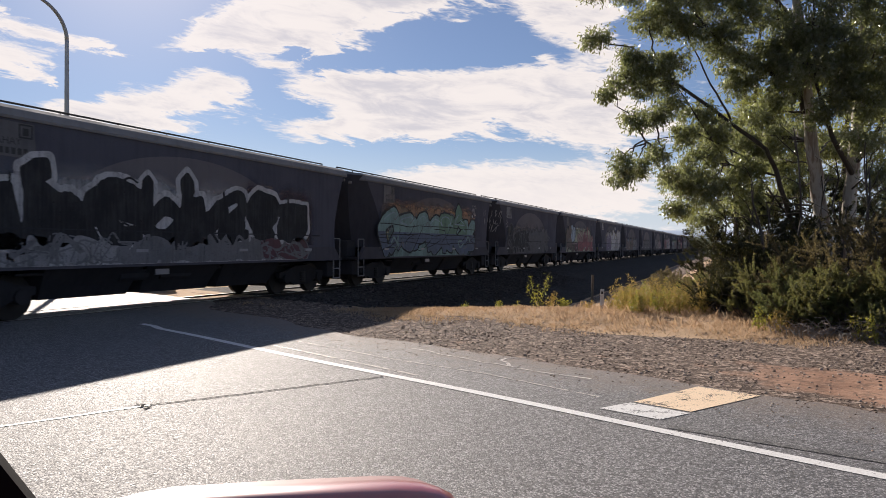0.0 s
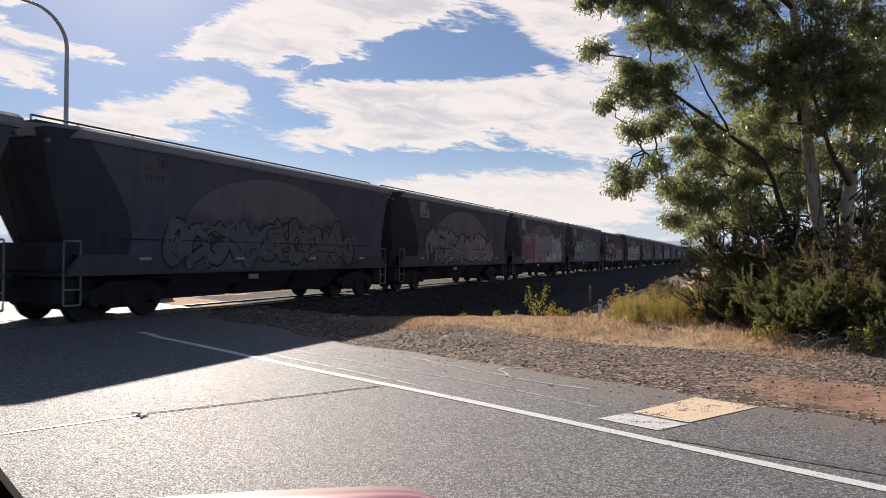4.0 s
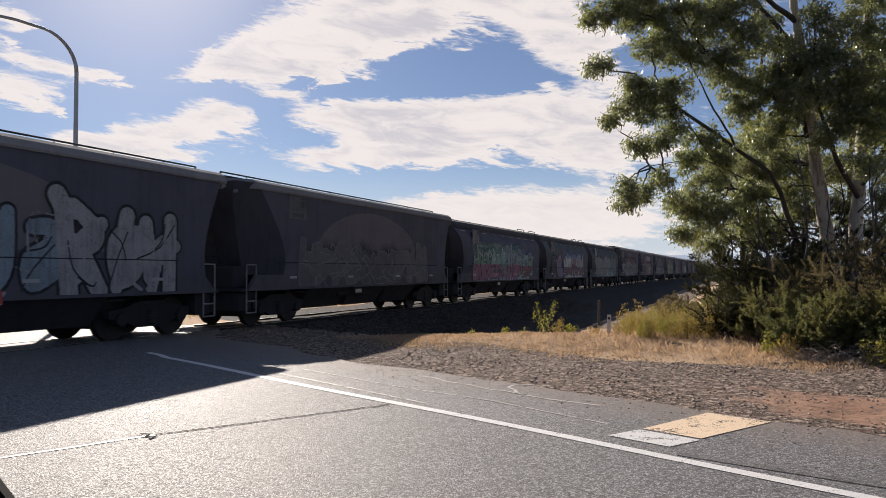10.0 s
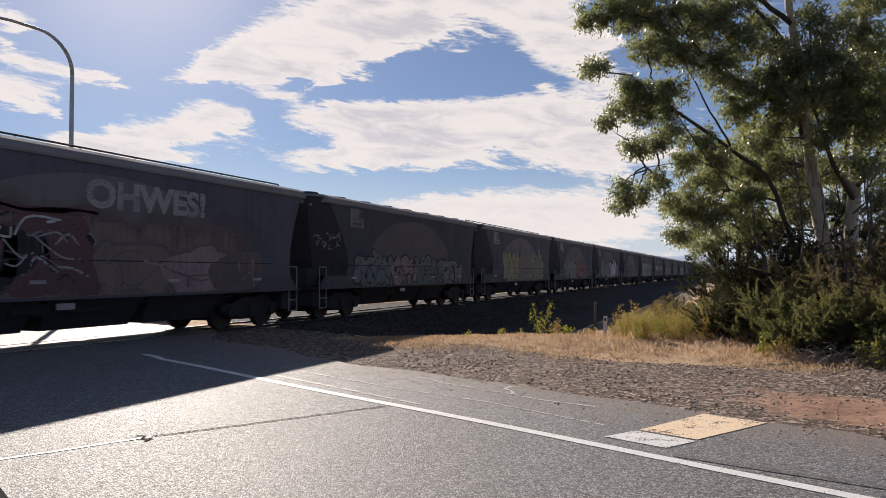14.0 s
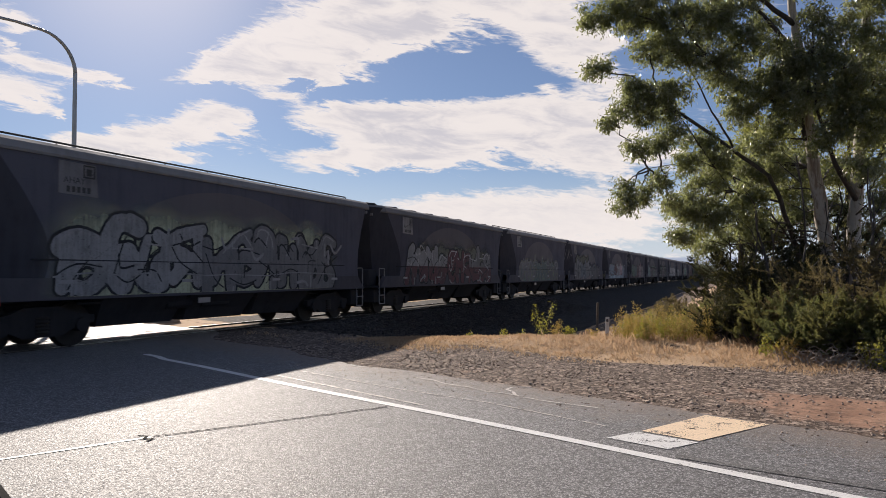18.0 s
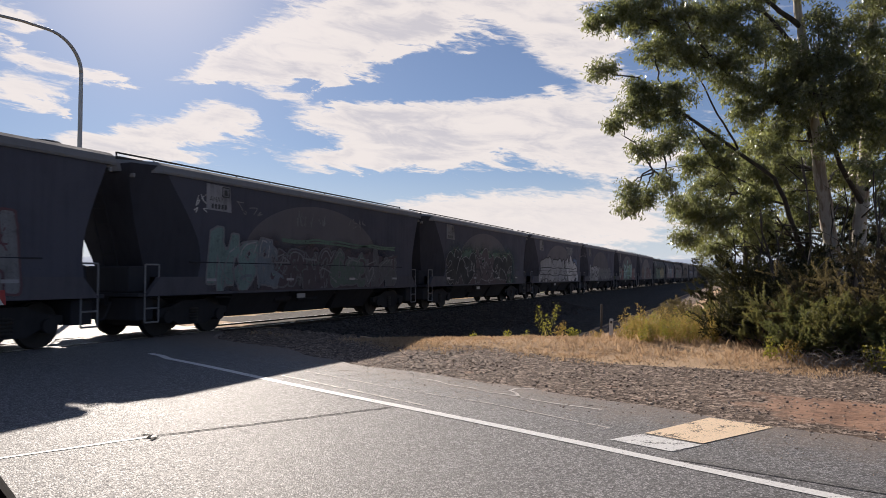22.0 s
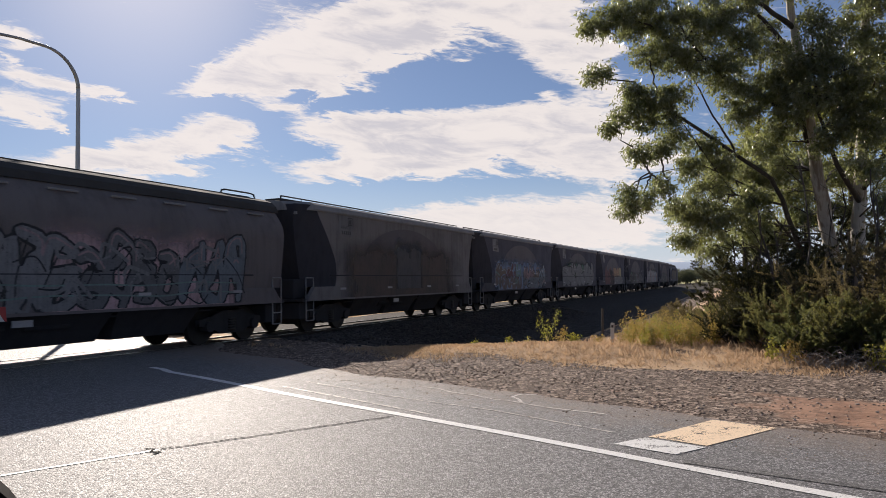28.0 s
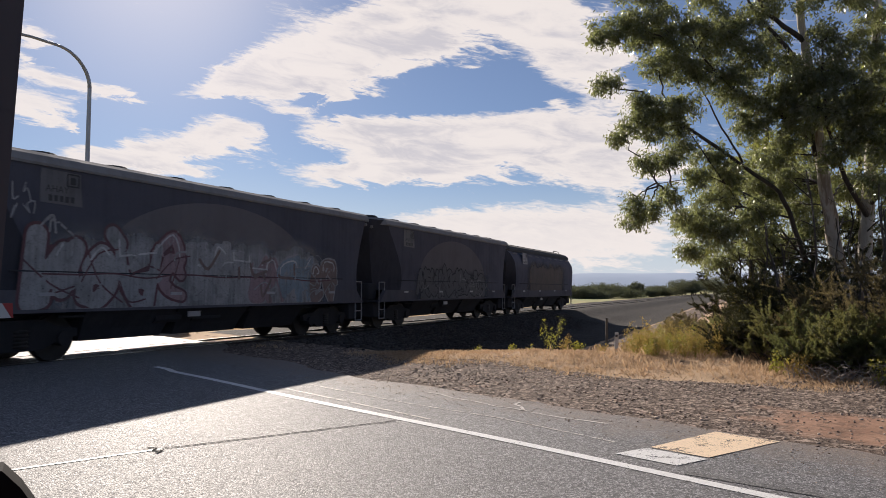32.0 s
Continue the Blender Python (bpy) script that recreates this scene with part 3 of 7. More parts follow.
def build_ground():
    def axis(lo, hi, step, far):
        near = list(np.arange(lo, hi + 1e-6, step))
        out, s, v = [], step, hi
        while v < far:
            s *= 1.22
            v += s
            out.append(v)
        inn, s, v = [], step, lo
        while v > -far:
            s *= 1.22
            v -= s
            inn.append(v)
        return inn[::-1] + near + out
    xs, ys = axis(-20, 6, 0.22, 4500), axis(7, 36, 0.22, 4500)
    verts = [(x, y, ground_z(x, y) if abs(x) < 400 and abs(y) < 400 else -0.4) for y in ys for x in xs]
    nx = len(xs)
    faces = [(j * nx + i, j * nx + i + 1, (j + 1) * nx + i + 1, (j + 1) * nx + i) for j in range(len(ys) - 1) for i in range(nx - 1)]
    g = raw("ground", verts, faces, GROUND, smooth=True)
    tagged(g, "dry grass, red earth and gravel ground beside the railway", "ground", kind="structure")
    gr, ba, fa, ea = [], [], [], []
    for x, y, z in verts:
        n = x * RN.x + y * RN.y
        edge = 12.85 + 0.5 * math.sin(x * 0.9) + 0.9 * sm(-5, -9, x) + 2.5 * sm(-7, -9, x)
        gr.append((1 - sm(-0.6, 0.6, y - edge)) if x > -17 else (1 - sm(4.5, 6.0, abs(n - 1.8))))
        # path browned from light tan, as the train's shadow mostly covers it
        if y > 26 and -6.2 < x < -4.0:
            gr[-1] = max(gr[-1], 0.8 * sm(26, 30, y))
        d = abs(x - TRACK_X)
        # real ballast by the bed; its wider reach darkens the train-shadowed ditch
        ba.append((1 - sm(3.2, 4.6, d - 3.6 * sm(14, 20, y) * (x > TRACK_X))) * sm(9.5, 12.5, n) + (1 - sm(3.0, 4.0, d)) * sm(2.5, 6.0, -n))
        fa.append(max(sm(-18, -24, x), sm(220, 300, y), sm(25, 45, abs(x)), sm(15, 40, -y)))
        ea.append(sm(-1.6, 1.8, x) * (1 - sm(0.5, 1.4, abs(n - 8.7))) + 0.25 * (y > 26) * sm(-6.2, -5.4, x) * (1 - sm(-4.6, -4.0, x)))
    for nm, vals in (("gravel", gr), ("ballast", ba), ("far", fa), ("earth", ea)):
        at = g.data.attributes.new(nm, "FLOAT", "POINT")
        at.data.foreach_set("value", vals)
    return g


build_ground()


def build_road():
    """A slab of chip seal with a ragged edge on the shoulder's side; it runs over the track."""
    bm = bmesh.new()
    us = list(np.arange(-70, -30, 2.0)) + list(np.arange(-30, 12, 0.25)) + list(np.arange(12, 60, 2.0))
    rows = []
    for u in us:
        rag = noise.noise(Vector((u * 0.6, 0, 7))) * 0.22 + noise.noise(Vector((u * 2.7, 3, 7))) * 0.09
        hi = 7.35 + rag + 0.4 * sm(-10.5, -12.5, u) + 1.2 * sm(-15, -18, u)
        lo = -2.9 - rag
        r = [on_road(u, n, 0.0) for n in (lo, 0.0, 3.0, 5.0, 6.4, hi - 0.06)]
        r.append(on_road(u, hi, -0.03))
        r.append(on_road(u, hi + 0.05, -0.12))
        rows.append([bm.verts.new(p) for p in r])
    for a, b in zip(rows, rows[1:]):
        for i in range(len(a) - 1):
            bm.faces.new((a[i], b[i], b[i + 1], a[i + 1]))
    bmesh.ops.recalc_face_normals(bm, faces=bm.faces[:])
    for f in bm.faces:
        if f.normal.z < 0:
            f.normal_flip()
    return tagged(part("road", bm, ASPHALT), "worn grey chip-seal road leading over the level crossing", "road", kind="structure")


build_road()


def stripe(name, pts, width, mat, z=0.005, label="", cat="road marking"):
    """A painted line along points on the road."""
    bm = bmesh.new()
    pts = [Vector((p[0], p[1], z)) for p in pts]
    row = []
    for i, p in enumerate(pts):
        d = (pts[min(i + 1, len(pts) - 1)] - pts[max(i - 1, 0)]).normalized()
        s = Vector((-d.y, d.x, 0)) * width / 2
        row.append((bm.verts.new(p - s), bm.verts.new(p + s)))
    for a, b in zip(row, row[1:]):
        bm.faces.new((a[0], b[0], b[1], a[1]))
    for f in bm.faces:
        f.normal_update()
        if f.normal.z < 0:
            f.normal_flip()
    return tagged(part(name, bm, mat), label, cat, kind="structure")


stripe("edge_line", [on_road(u, 5.27 + (0.10 if u < -12.4 else 0) + 0.02 * math.sin(u)) for u in np.arange(-13.35, 40, 0.5)], 0.13, LINE_WHITE,
       label="white painted edge line along the road")
stripe("edge_line", [on_road(u, -1.85) for u in np.arange(-13.0, 40, 1.0)], 0.13, LINE_WHITE, label="white painted edge line along the road")


def patch(name, u0, u1, n0, n1, skew, mat, label, widen=0.0):
    bm = bmesh.new()
    ps = [on_road(u0, n0, 0.006), on_road(u1, n0 - 0.0, 0.006), on_road(u1 + skew + widen, n1, 0.006), on_road(u0 + skew, n1, 0.006)]
    bm.faces.new([bm.verts.new(p) for p in ps])
    return tagged(part(name, bm, mat), label, "road marking", kind="structure")


patch("white_marking", -3.49, -2.89, 5.58, 5.99, 0.08, PATCH_WHITE, "worn white painted block on the road shoulder")
patch("yellow_marking", -3.40, -2.83, 6.05, 7.20, 0.11, PATCH_YELLOW, "worn yellow painted block on the road shoulder", 0.08)
stripe("old_line", [(-6.41, 8.57), (-5.0, 7.96), (-3.42, 7.27)], 0.05, OLD_LINE, label="faded old line on the asphalt shoulder")
stripe("old_line", [(-6.32, 9.08), (-4.17, 8.16), (-2.76, 7.70), (-1.29, 6.97)], 0.035, OLD_LINE, label="faded old line on the asphalt shoulder")
stripe("tar_strip", [(-0.55, 6.05), (0.1, 5.88), (1.0, 5.66), (2.2, 5.3)], 0.10, ASPHALT_TAR, label="dark strip of fresh tar on the shoulder")
stripe("scuff_mark", [(-2.62, 8.98), (-2.86, 8.86), (-2.88, 8.68), (-2.74, 8.52), (-2.64, 8.30), (-2.50, 8.20), (-2.15, 8.04), (-1.47, 7.86)], 0.045, OLD_LINE, label="pale wavering scuff mark on the asphalt")
stripe("scuff_mark", [(-4.4, 9.15), (-4.1, 9.05), (-3.79, 8.80), (-3.4, 8.66), (-3.05, 8.42), (-2.85, 8.40), (-2.62, 8.28)], 0.04, OLD_LINE, label="pale wavering scuff mark on the asphalt")
SEAM = [Vector((-5.75, 3.45, 0)), Vector((-5.61, 3.78, 0)), Vector((-5.08, 4.88, 0)), Vector((-4.4, 5.95, 0)), Vector((-3.75, 7.03, 0))]


def wobble(pts, step, amount, seed):
    rng = random.Random(seed)
    out = []
    for a, b in zip(pts, pts[1:]):
        n = max(1, int((b - a).length / step))
        for i in range(n):
            out.append(a.lerp(b, i / n) + Vector((rng.uniform(-amount, amount), rng.uniform(-amount, amount), 0)))
    return out + [pts[-1]]


TAR, tk = material("tar_crack")
tk.b.inputs["Base Color"].default_value = (0.008, 0.008, 0.008, 1)
tk.b.inputs["Roughness"].default_value = 0.95
tk.b.inputs["Specular IOR Level"].default_value = 0.08
stripe("seam_line", wobble(SEAM[:3], 0.15, 0.006, 1), 0.042, road_paint("seam_white", (0.88, 0.86, 0.83), 0.66), 0.005, "thin pale line along a seam in the road")
stripe("road_crack", wobble(SEAM[2:], 0.10, 0.016, 2), 0.026, TAR, 0.007, "dark crack along a seam in the road", "crack")
stripe("road_crack", [(-5.22, 4.86), (-5.12, 4.88), (-5.08, 4.80), (-5.00, 4.83), (-4.98, 4.74)], 0.035, TAR, 0.008, "small dark pothole in the road", "crack")


def build_track():
    prof = [(-0.07, -0.16), (0.07, -0.16), (0.07, -0.145), (0.012, -0.125), (0.012, -0.045), (0.036, -0.03), (0.036, -0.004), (0.028, 0.0),
            (-0.028, 0.0), (-0.036, -0.004), (-0.036, -0.03), (-0.012, -0.045), (-0.012, -0.125), (-0.07, -0.145)]
    tr = thing("railway_track", "standard-gauge railway track with worn steel rails on ballast", "railway track", kind="structure")
    for side in (-0.7525, 0.7525):
        bm = bmesh.new()
        hull(bm, [[(TRACK_X + side + a, y, b + 0.008) for a, b in prof] for y in (-900.0, 900.0)])
        # rust colour made darker to hold the shade on the rail's side
        rl = part("rail", bm, RAIL_RUST_SHADE, tr, "rusty steel rail, side darkened for shade")
        bm = bmesh.new()
        box(bm, (TRACK_X + side, 0, 0.0105), (0.05, 1800, 0.003))
        part("rail_head", bm, RAILTOP, rl, "bright worn rail head")
    me = None
    for i in range(110):
        y = 12.2 + i * 0.68
        if me is None:
            bm = bmesh.new()
            box(bm, (0, 0, -0.16), (2.5, 0.24, 0.20), 0.02)
            s = part("sleeper", bm, CONCRETE, tr)
            me = s.data
        else:
            s = new("sleeper", me)
            s.parent = tr
        s.location = (TRACK_X, y, -0.07)
    # ballast bed beyond the road on both sides
    for y0, y1 in ((12.6, 420.0), (-420.0, -1.5)):
        bm = bmesh.new()
        rings = []
        for y in ([y0, y0 + 0.8] + list(np.linspace(y0 + 4, y1 - 3, 40)) + [y1]):
            lift = sm(0, 1.5, min(y - y0, y1 - y))
            h = -0.19 - 0.08 * (1 - lift)
            rings.append([(TRACK_X + a, y, b) for a, b in ((-3.4, -0.75), (-1.75, h), (1.75, h), (3.1, -0.85))])
        hull(bm, rings)
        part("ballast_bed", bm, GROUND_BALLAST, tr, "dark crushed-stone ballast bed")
        bm = bmesh.new()
        hull(bm, [[(TRACK_X + a, y, b) for a, b in ((-1.5, -0.21), (-1.4, -0.175), (1.4, -0.175), (1.5, -0.21))] for y in (y0 + 1.5, y1 - 3)])
        part("track_bed", bm, BED_DUST, tr, "pale dusty track bed with spilt grain")
    return tr


def ballast_material():
    m, k = material("ballast_bed")
    p = world_pos(k)
    sep = k.n("ShaderNodeSeparateColor")
    k.put(sep.inputs[0], k.voronoi(p, 17.0, out=1))
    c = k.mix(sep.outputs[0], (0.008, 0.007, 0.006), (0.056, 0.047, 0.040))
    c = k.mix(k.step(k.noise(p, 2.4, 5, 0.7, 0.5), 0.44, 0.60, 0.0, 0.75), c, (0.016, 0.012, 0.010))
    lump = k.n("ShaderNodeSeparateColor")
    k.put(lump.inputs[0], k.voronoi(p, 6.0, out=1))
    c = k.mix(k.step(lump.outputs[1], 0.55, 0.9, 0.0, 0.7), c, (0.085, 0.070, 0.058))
    k.put(k.b.inputs["Base Color"], c)
    k.b.inputs["Roughness"].default_value = 0.95
    bump(k, k.math("ADD", k.voronoi(p, 17.0), k.math("MULTIPLY", k.noise(p, 3.0, 5, 0.7), 2.0)), 1.0, 0.09)
    return m


GROUND_BALLAST = ballast_material()
BED_DUST = speckled("spilt_grain_dust", (0.30, 0.25, 0.18), (0.40, 0.34, 0.25))
build_track()

# ---- the train ----
PITCH, START, SPEED, GAIN = 15.146, 5.85, 21.877, 0.00382   # wagon spacing, first gap, speed, slow-down


def gap_y(k, t):
    return PITCH * k + START - SPEED * t + GAIN * t * t


def bogie(parent, y):
    bm = bmesh.new()
    box(bm, (0, y, 0.62), (2.0, 0.42, 0.22), 0.03)
    box(bm, (0, y, 0.80), (0.7, 0.5, 0.2), 0.03)
    box(bm, (0, y - 0.42, 0.36), (1.75, 0.12, 0.2), 0.03)
    box(bm, (0, y + 0.42, 0.36), (1.75, 0.12, 0.2), 0.03)
    box(bm, (0, y, 0.47), (1.5, 2.1, 0.46), 0.04)
    b = part("bogie", bm, BOGIE, parent, "grimy cast-steel bogie with solid wheels")
    for side in (-1, 1):
        bm = bmesh.new()
        x = side * 1.02
        plate(bm, [(y - 1.2, 0.50), (y - 1.2, 0.66), (y - 0.75, 0.72), (y - 0.4, 0.86), (y + 0.4, 0.86), (y + 0.75, 0.72), (y + 1.2, 0.66), (y + 1.2, 0.50),
                   (y + 0.8, 0.44), (y + 0.42, 0.26), (y - 0.42, 0.26), (y - 0.8, 0.44)], x - 0.07, x + 0.07)
        for e in (-0.875, 0.875):
            rod(bm, (x - 0.12, y + e, 0.47), (x + 0.14, y + e, 0.47), 0.15, 12)
        part("side_frame", bm, BOGIE, b)
        bm = bmesh.new()
        rings = []
        for q in range(11):
            rr = 0.17 if q % 2 else 0.12
            rings.append([(x + side * 0.07 + 0.35 * rr * math.cos(t), y + rr * math.sin(t), 0.32 + q * 0.035) for t in np.linspace(0, 2 * math.pi, 13)[:-1]])
        hull(bm, rings)
        part("spring", bm, WHEEL, b)
    for e in (-0.875, 0.875):
        bm = bmesh.new()
        rod(bm, (-1.0, y + e, 0.46), (1.0, y + e, 0.46), 0.075, 10)
        for side in (-1, 1):
            rod(bm, (side * 0.69, y + e, 0.46), (side * 0.80, y + e, 0.46), 0.455, 28)
            rod(bm, (side * 0.665, y + e, 0.46), (side * 0.69, y + e, 0.46), 0.485, 28)
            rod(bm, (side * 0.80, y + e, 0.46), (side * 0.815, y + e, 0.46), 0.16, 14)
        part("wheelset", bm, WHEEL, b)


def ring_at(z, round_side):
    """Half width, half length, end of the side at the front and rear, and half width and length of the end sheet at a height."""
    hs = (1.44, 1.75, 2.30, 2.85, 3.20, 3.50, 3.80, 4.02)
    ends = (6.36, 6.52, 6.74, 6.95, 7.05, 7.15, 7.21, 7.23)
    cuts = (1.88, 2.00, 1.92, 1.60, 1.36, 1.12, 0.90, 0.76)
    ins = (0.62, 0.60, 0.52, 0.45, 0.40, 0.36, 0.30, 0.22)
    ye, cy, cx = (float(np.mean([np.interp(z + o, hs, v) for o in (-0.12, 0, 0.12)])) for v in (ends, cuts, ins))
    w, L = 1.40, 7.25
    if round_side:
        w = 1.40 - (0.10 * ((2.5 - z) / 1.1) ** 2 if z < 2.5 else 0.0) - (0.55 * max(0.0, (z - 2.9) / 1.1) ** 2)
        cy, ye, L = cy * 0.42, ye - 0.12, 7.10
    return w, L - 0.50 * max(0.0, cy - 0.55), L - cy, max(0.35, w - cx), ye


def body_rings(round_side):
    """Outlines of the hopper body at rising heights; the ends slope in and the corners are cut back towards the sill."""
    out = []
    for z in np.linspace(1.44, 4.02, 22):
        w, near, back, ex, ye = ring_at(z, round_side)
        if round_side:
            z = 1.44 + (z - 1.44) * 0.94
        ring = [(w, near), (ex, ye), (-ex, ye), (-w, near), (-w, -back), (-ex, -ye), (ex, -ye), (w, -back)]
        out.append([(x, y, z) for x, y in ring])
    return out


def hopper(kind):
    """One grain hopper wagon: 'plain' roof with a walkway rail, 'hatch' covers, 'stub' vents, or 'round' barrel sides."""
    rnd = kind == "round"
    w = thing("hopper_wagon", "", "hopper wagon")
    bm = bmesh.new()
    hull(bm, body_rings(rnd))
    crisp(bm)
    # ends and cut corners take the darker coat that stands for their shade
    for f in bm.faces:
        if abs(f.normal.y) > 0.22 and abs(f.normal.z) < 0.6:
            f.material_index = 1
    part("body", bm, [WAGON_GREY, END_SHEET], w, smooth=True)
    # roof
    bm = bmesh.new()
    if rnd:
        prof = [(1.08, 3.66), (1.02, 3.84), (0.86, 3.98), (0.60, 4.08), (0.3, 4.13), (0.0, 4.145)]
        prof = prof + [(-x, z) for x, z in prof[-2::-1]]
        half = 7.20
    else:
        prof = [(1.44, 3.84), (1.455, 3.89), (1.40, 4.035), (1.25, 4.12), (0.7, 4.16), (0.0, 4.18)]
        prof = prof + [(-x, z) for x, z in prof[-2::-1]]
        half = 7.28
    ends = ((-half, 0.55 if not rnd else 0.8), (-half + 0.72, 1.0), (half, 1.0))
    hull(bm, [[(x * q, y, z) for x, z in prof] for y, q in ends])
    part("roof", bm, ROOF_DARK if rnd else ROOF_GREY, w, "dark barrel roof" if rnd else "grey pressed-steel roof with a turned-down eave")
    # seam along the side, eave gutter
    for side in (-1, 1):
        bm = bmesh.new()
        box(bm, (side * 1.405, 0, 1.80), (0.03, 11.3, 0.035), 0.008)
        part("seam_strip", bm, UNDER, w)
    # sills with sloped ends and end platforms
    for side in (-1, 1):
        bm = bmesh.new()
        plate(bm, [(-6.95, 1.00), (6.95, 1.00), (6.55, 1.44), (-6.55, 1.44)], side * 1.28, side * 1.409)
        part("side_sill", bm, SILL, w)
    bm = bmesh.new()
    box(bm, (0, 0, 0.92), (0.55, 14.2, 0.30), 0.02)
    for y in (-6.9, 6.9):
        box(bm, (0, y, 1.03), (2.7, 0.45, 0.09), 0.015)
    part("underframe", bm, UNDER, w)
    for y in (-2.6, 0.0, 2.6):
        bm = bmesh.new()
        hull(bm, [[(1.25, y - 1.25, 1.05), (1.25, y + 1.25, 1.05), (-1.25, y + 1.25, 1.05), (-1.25, y - 1.25, 1.05)],
                  [(0.95, y - 1.15, 0.62), (0.95, y + 1.15, 0.62), (-0.95, y + 1.15, 0.62), (-0.95, y - 1.15, 0.62)],
                  [(0.8, y - 1.1, 0.36), (0.8, y + 1.1, 0.36), (-0.8, y + 1.1, 0.36), (-0.8, y - 1.1, 0.36)]])
        part("discharge_chute", bm, UNDER, w)
    bm = bmesh.new()
    rod(bm, (0.95, -1.9, 0.82), (0.95, -1.1, 0.82), 0.16, 12)
    rod(bm, (0.95, -0.7, 0.78), (0.95, 0.3, 0.78), 0.12, 12)
    pipe(bm, [(1.1, -4.4, 0.9), (1.1, 4.4, 0.9)], 0.03, 6)
    part("brake_gear", bm, UNDER, w)
    for y in (-5.15, 5.15):
        bogie(w, y)
    for s in (-1, 1):
        bm = bmesh.new()
        box(bm, (0, s * 6.75, 0.70), (2.3, 0.5, 0.52), 0.03)
        part("end_apron", bm, UNDER, w)
        bm = bmesh.new()
        box(bm, (0, s * 7.25, 0.88), (0.22, 0.55, 0.22), 0.03)
        box(bm, (0.03 * s, s * 7.5, 0.88), (0.30, 0.16, 0.28), 0.04)
        part("coupler", bm, BOGIE, w)
        bm = bmesh.new()
        box(bm, (0.1, s * 6.72, 1.38), (1.7, 0.62, 0.62), 0.05)
        part("end_cabinet", bm, UNDER, w)
        bm = bmesh.new()
        a = [Vector((0.45, s * (7.1 + 0.48 * t), 0.86 - 0.42 * math.sin(math.pi * t))) for t in np.linspace(0, 1, 7)]
        pipe(bm, a, 0.028, 6)
        part("brake_hose", bm, UNDER, w)
        for side in (-1, 1):
            bm = bmesh.new()
            x = side * 1.36
            pipe(bm, [(x, s * 6.55, 1.06), (x, s * 6.55, 1.72), (x, s * 6.95, 1.72), (x, s * 6.95, 1.06)], 0.02, 6)
            part("handrail", bm, HANDRAIL, w, "pale painted handrail")
            bm = bmesh.new()
            pipe(bm, [(x, s * 6.55, 1.05), (x, s * 6.55, 0.40), (x, s * 6.95, 0.40), (x, s * 6.95, 1.05)], 0.02, 6)
            pipe(bm, [(x, s * 6.55, 0.72), (x, s * 6.95, 0.72)], 0.02, 6)
            part("foot_step", bm, HANDRAIL, w, "pale foot step")
        sh = 0.0
        bm = bmesh.new()
        for x in (-0.22, 0.22):
            pipe(bm, [(x, s * (6.55 - sh), 1.1), (x, s * (7.33 - sh), 3.9)], 0.022, 6)
        for i in range(8):
            q = (i + 0.5) / 8
            pipe(bm, [(-0.22, s * (6.55 - sh + 0.78 * q), 1.1 + 2.8 * q), (0.22, s * (6.55 - sh + 0.78 * q), 1.1 + 2.8 * q)], 0.015, 6)
        part("ladder", bm, UNDER, w)
        if not rnd:
            bm = bmesh.new()
            box(bm, (1.18 if s > 0 else 0.95, s * 7.16, 3.74), (0.5, 0.06, 0.10), 0.02)
            part("end_bracket", bm, ROOF_GREY, w)
    # roof fittings
    if kind == "plain":
        bm = bmesh.new()
        pipe(bm, [(0.55, -7.1, 4.15), (0.55, -7.1, 4.31), (0.55, 7.1, 4.31), (0.55, 7.1, 4.15)], 0.022, 6)
        for y in np.arange(-6, 6.1, 1.5):
            pipe(bm, [(0.55, y, 4.15), (0.55, y, 4.31)], 0.015, 6)
        part("roof_rail", bm, ROOF_DARK, w)
        bm = bmesh.new()
        box(bm, (0, 0, 4.235), (0.6, 13.6, 0.11), 0.01)
        part("roof_walkway", bm, ROOF_DARK, w)
    elif kind == "hatch":
        for i in range(8):
            y = -6.3 + i * 1.8
            bm = bmesh.new()
            hull(bm, [[(0.42 + 0.42 * r * math.cos(a), y + 0.40 * r * math.sin(a), z) for a in np.linspace(0, 2 * math.pi, 17)[:-1]]
                      for r, z in ((1.0, 4.11), (1.0, 4.21), (0.86, 4.255), (0.45, 4.28))])
            part("roof_hatch", bm, ROOF_DARK, w)
    elif kind == "stub":
        bm = bmesh.new()
        box(bm, (0, 0, 4.20), (0.7, 13.4, 0.06), 0.01)
        part("roof_walkway", bm, ROOF_DARK, w)
        for i in range(24):
            bm = bmesh.new()
            y = -6.9 + i * 0.6
            pipe(bm, [(1.12, y, 4.11), (1.12, y, 4.225)], 0.02, 8)
            box(bm, (1.12, y, 4.23), (0.055, 0.055, 0.025), 0.008)
            part("vent_stub", bm, ROOF_DARK, w)
    else:
        for s in (-1, 1):
            bm = bmesh.new()
            for x in (-0.35, 0.35):
                pts = [(x, s * (6.3 - 0.75 * math.cos(t)), 4.09 + 0.17 * min(1.0, 2.2 * math.sin(t))) for t in np.linspace(0, math.pi, 9)]
                pipe(bm, pts, 0.024, 6)
            part("roof_hoop", bm, ROOF_DARK, w)
        # pale bars stand in for slits of sky showing under the eave
        for side in (-1, 1):
            for y in np.arange(-6.0, 6.1, 1.5):
                bm = bmesh.new()
                box(bm, (side * 1.21, y, 3.52), (0.05, 0.7, 0.05), 0.01)
                part("roof_clip", bm, ROOF_GREY, w)
        bm = bmesh.new()
        box(bm, (0, 0, 4.155), (0.5, 13.9, 0.05), 0.01)
        part("roof_walkway", bm, ROOF_DARK, w)
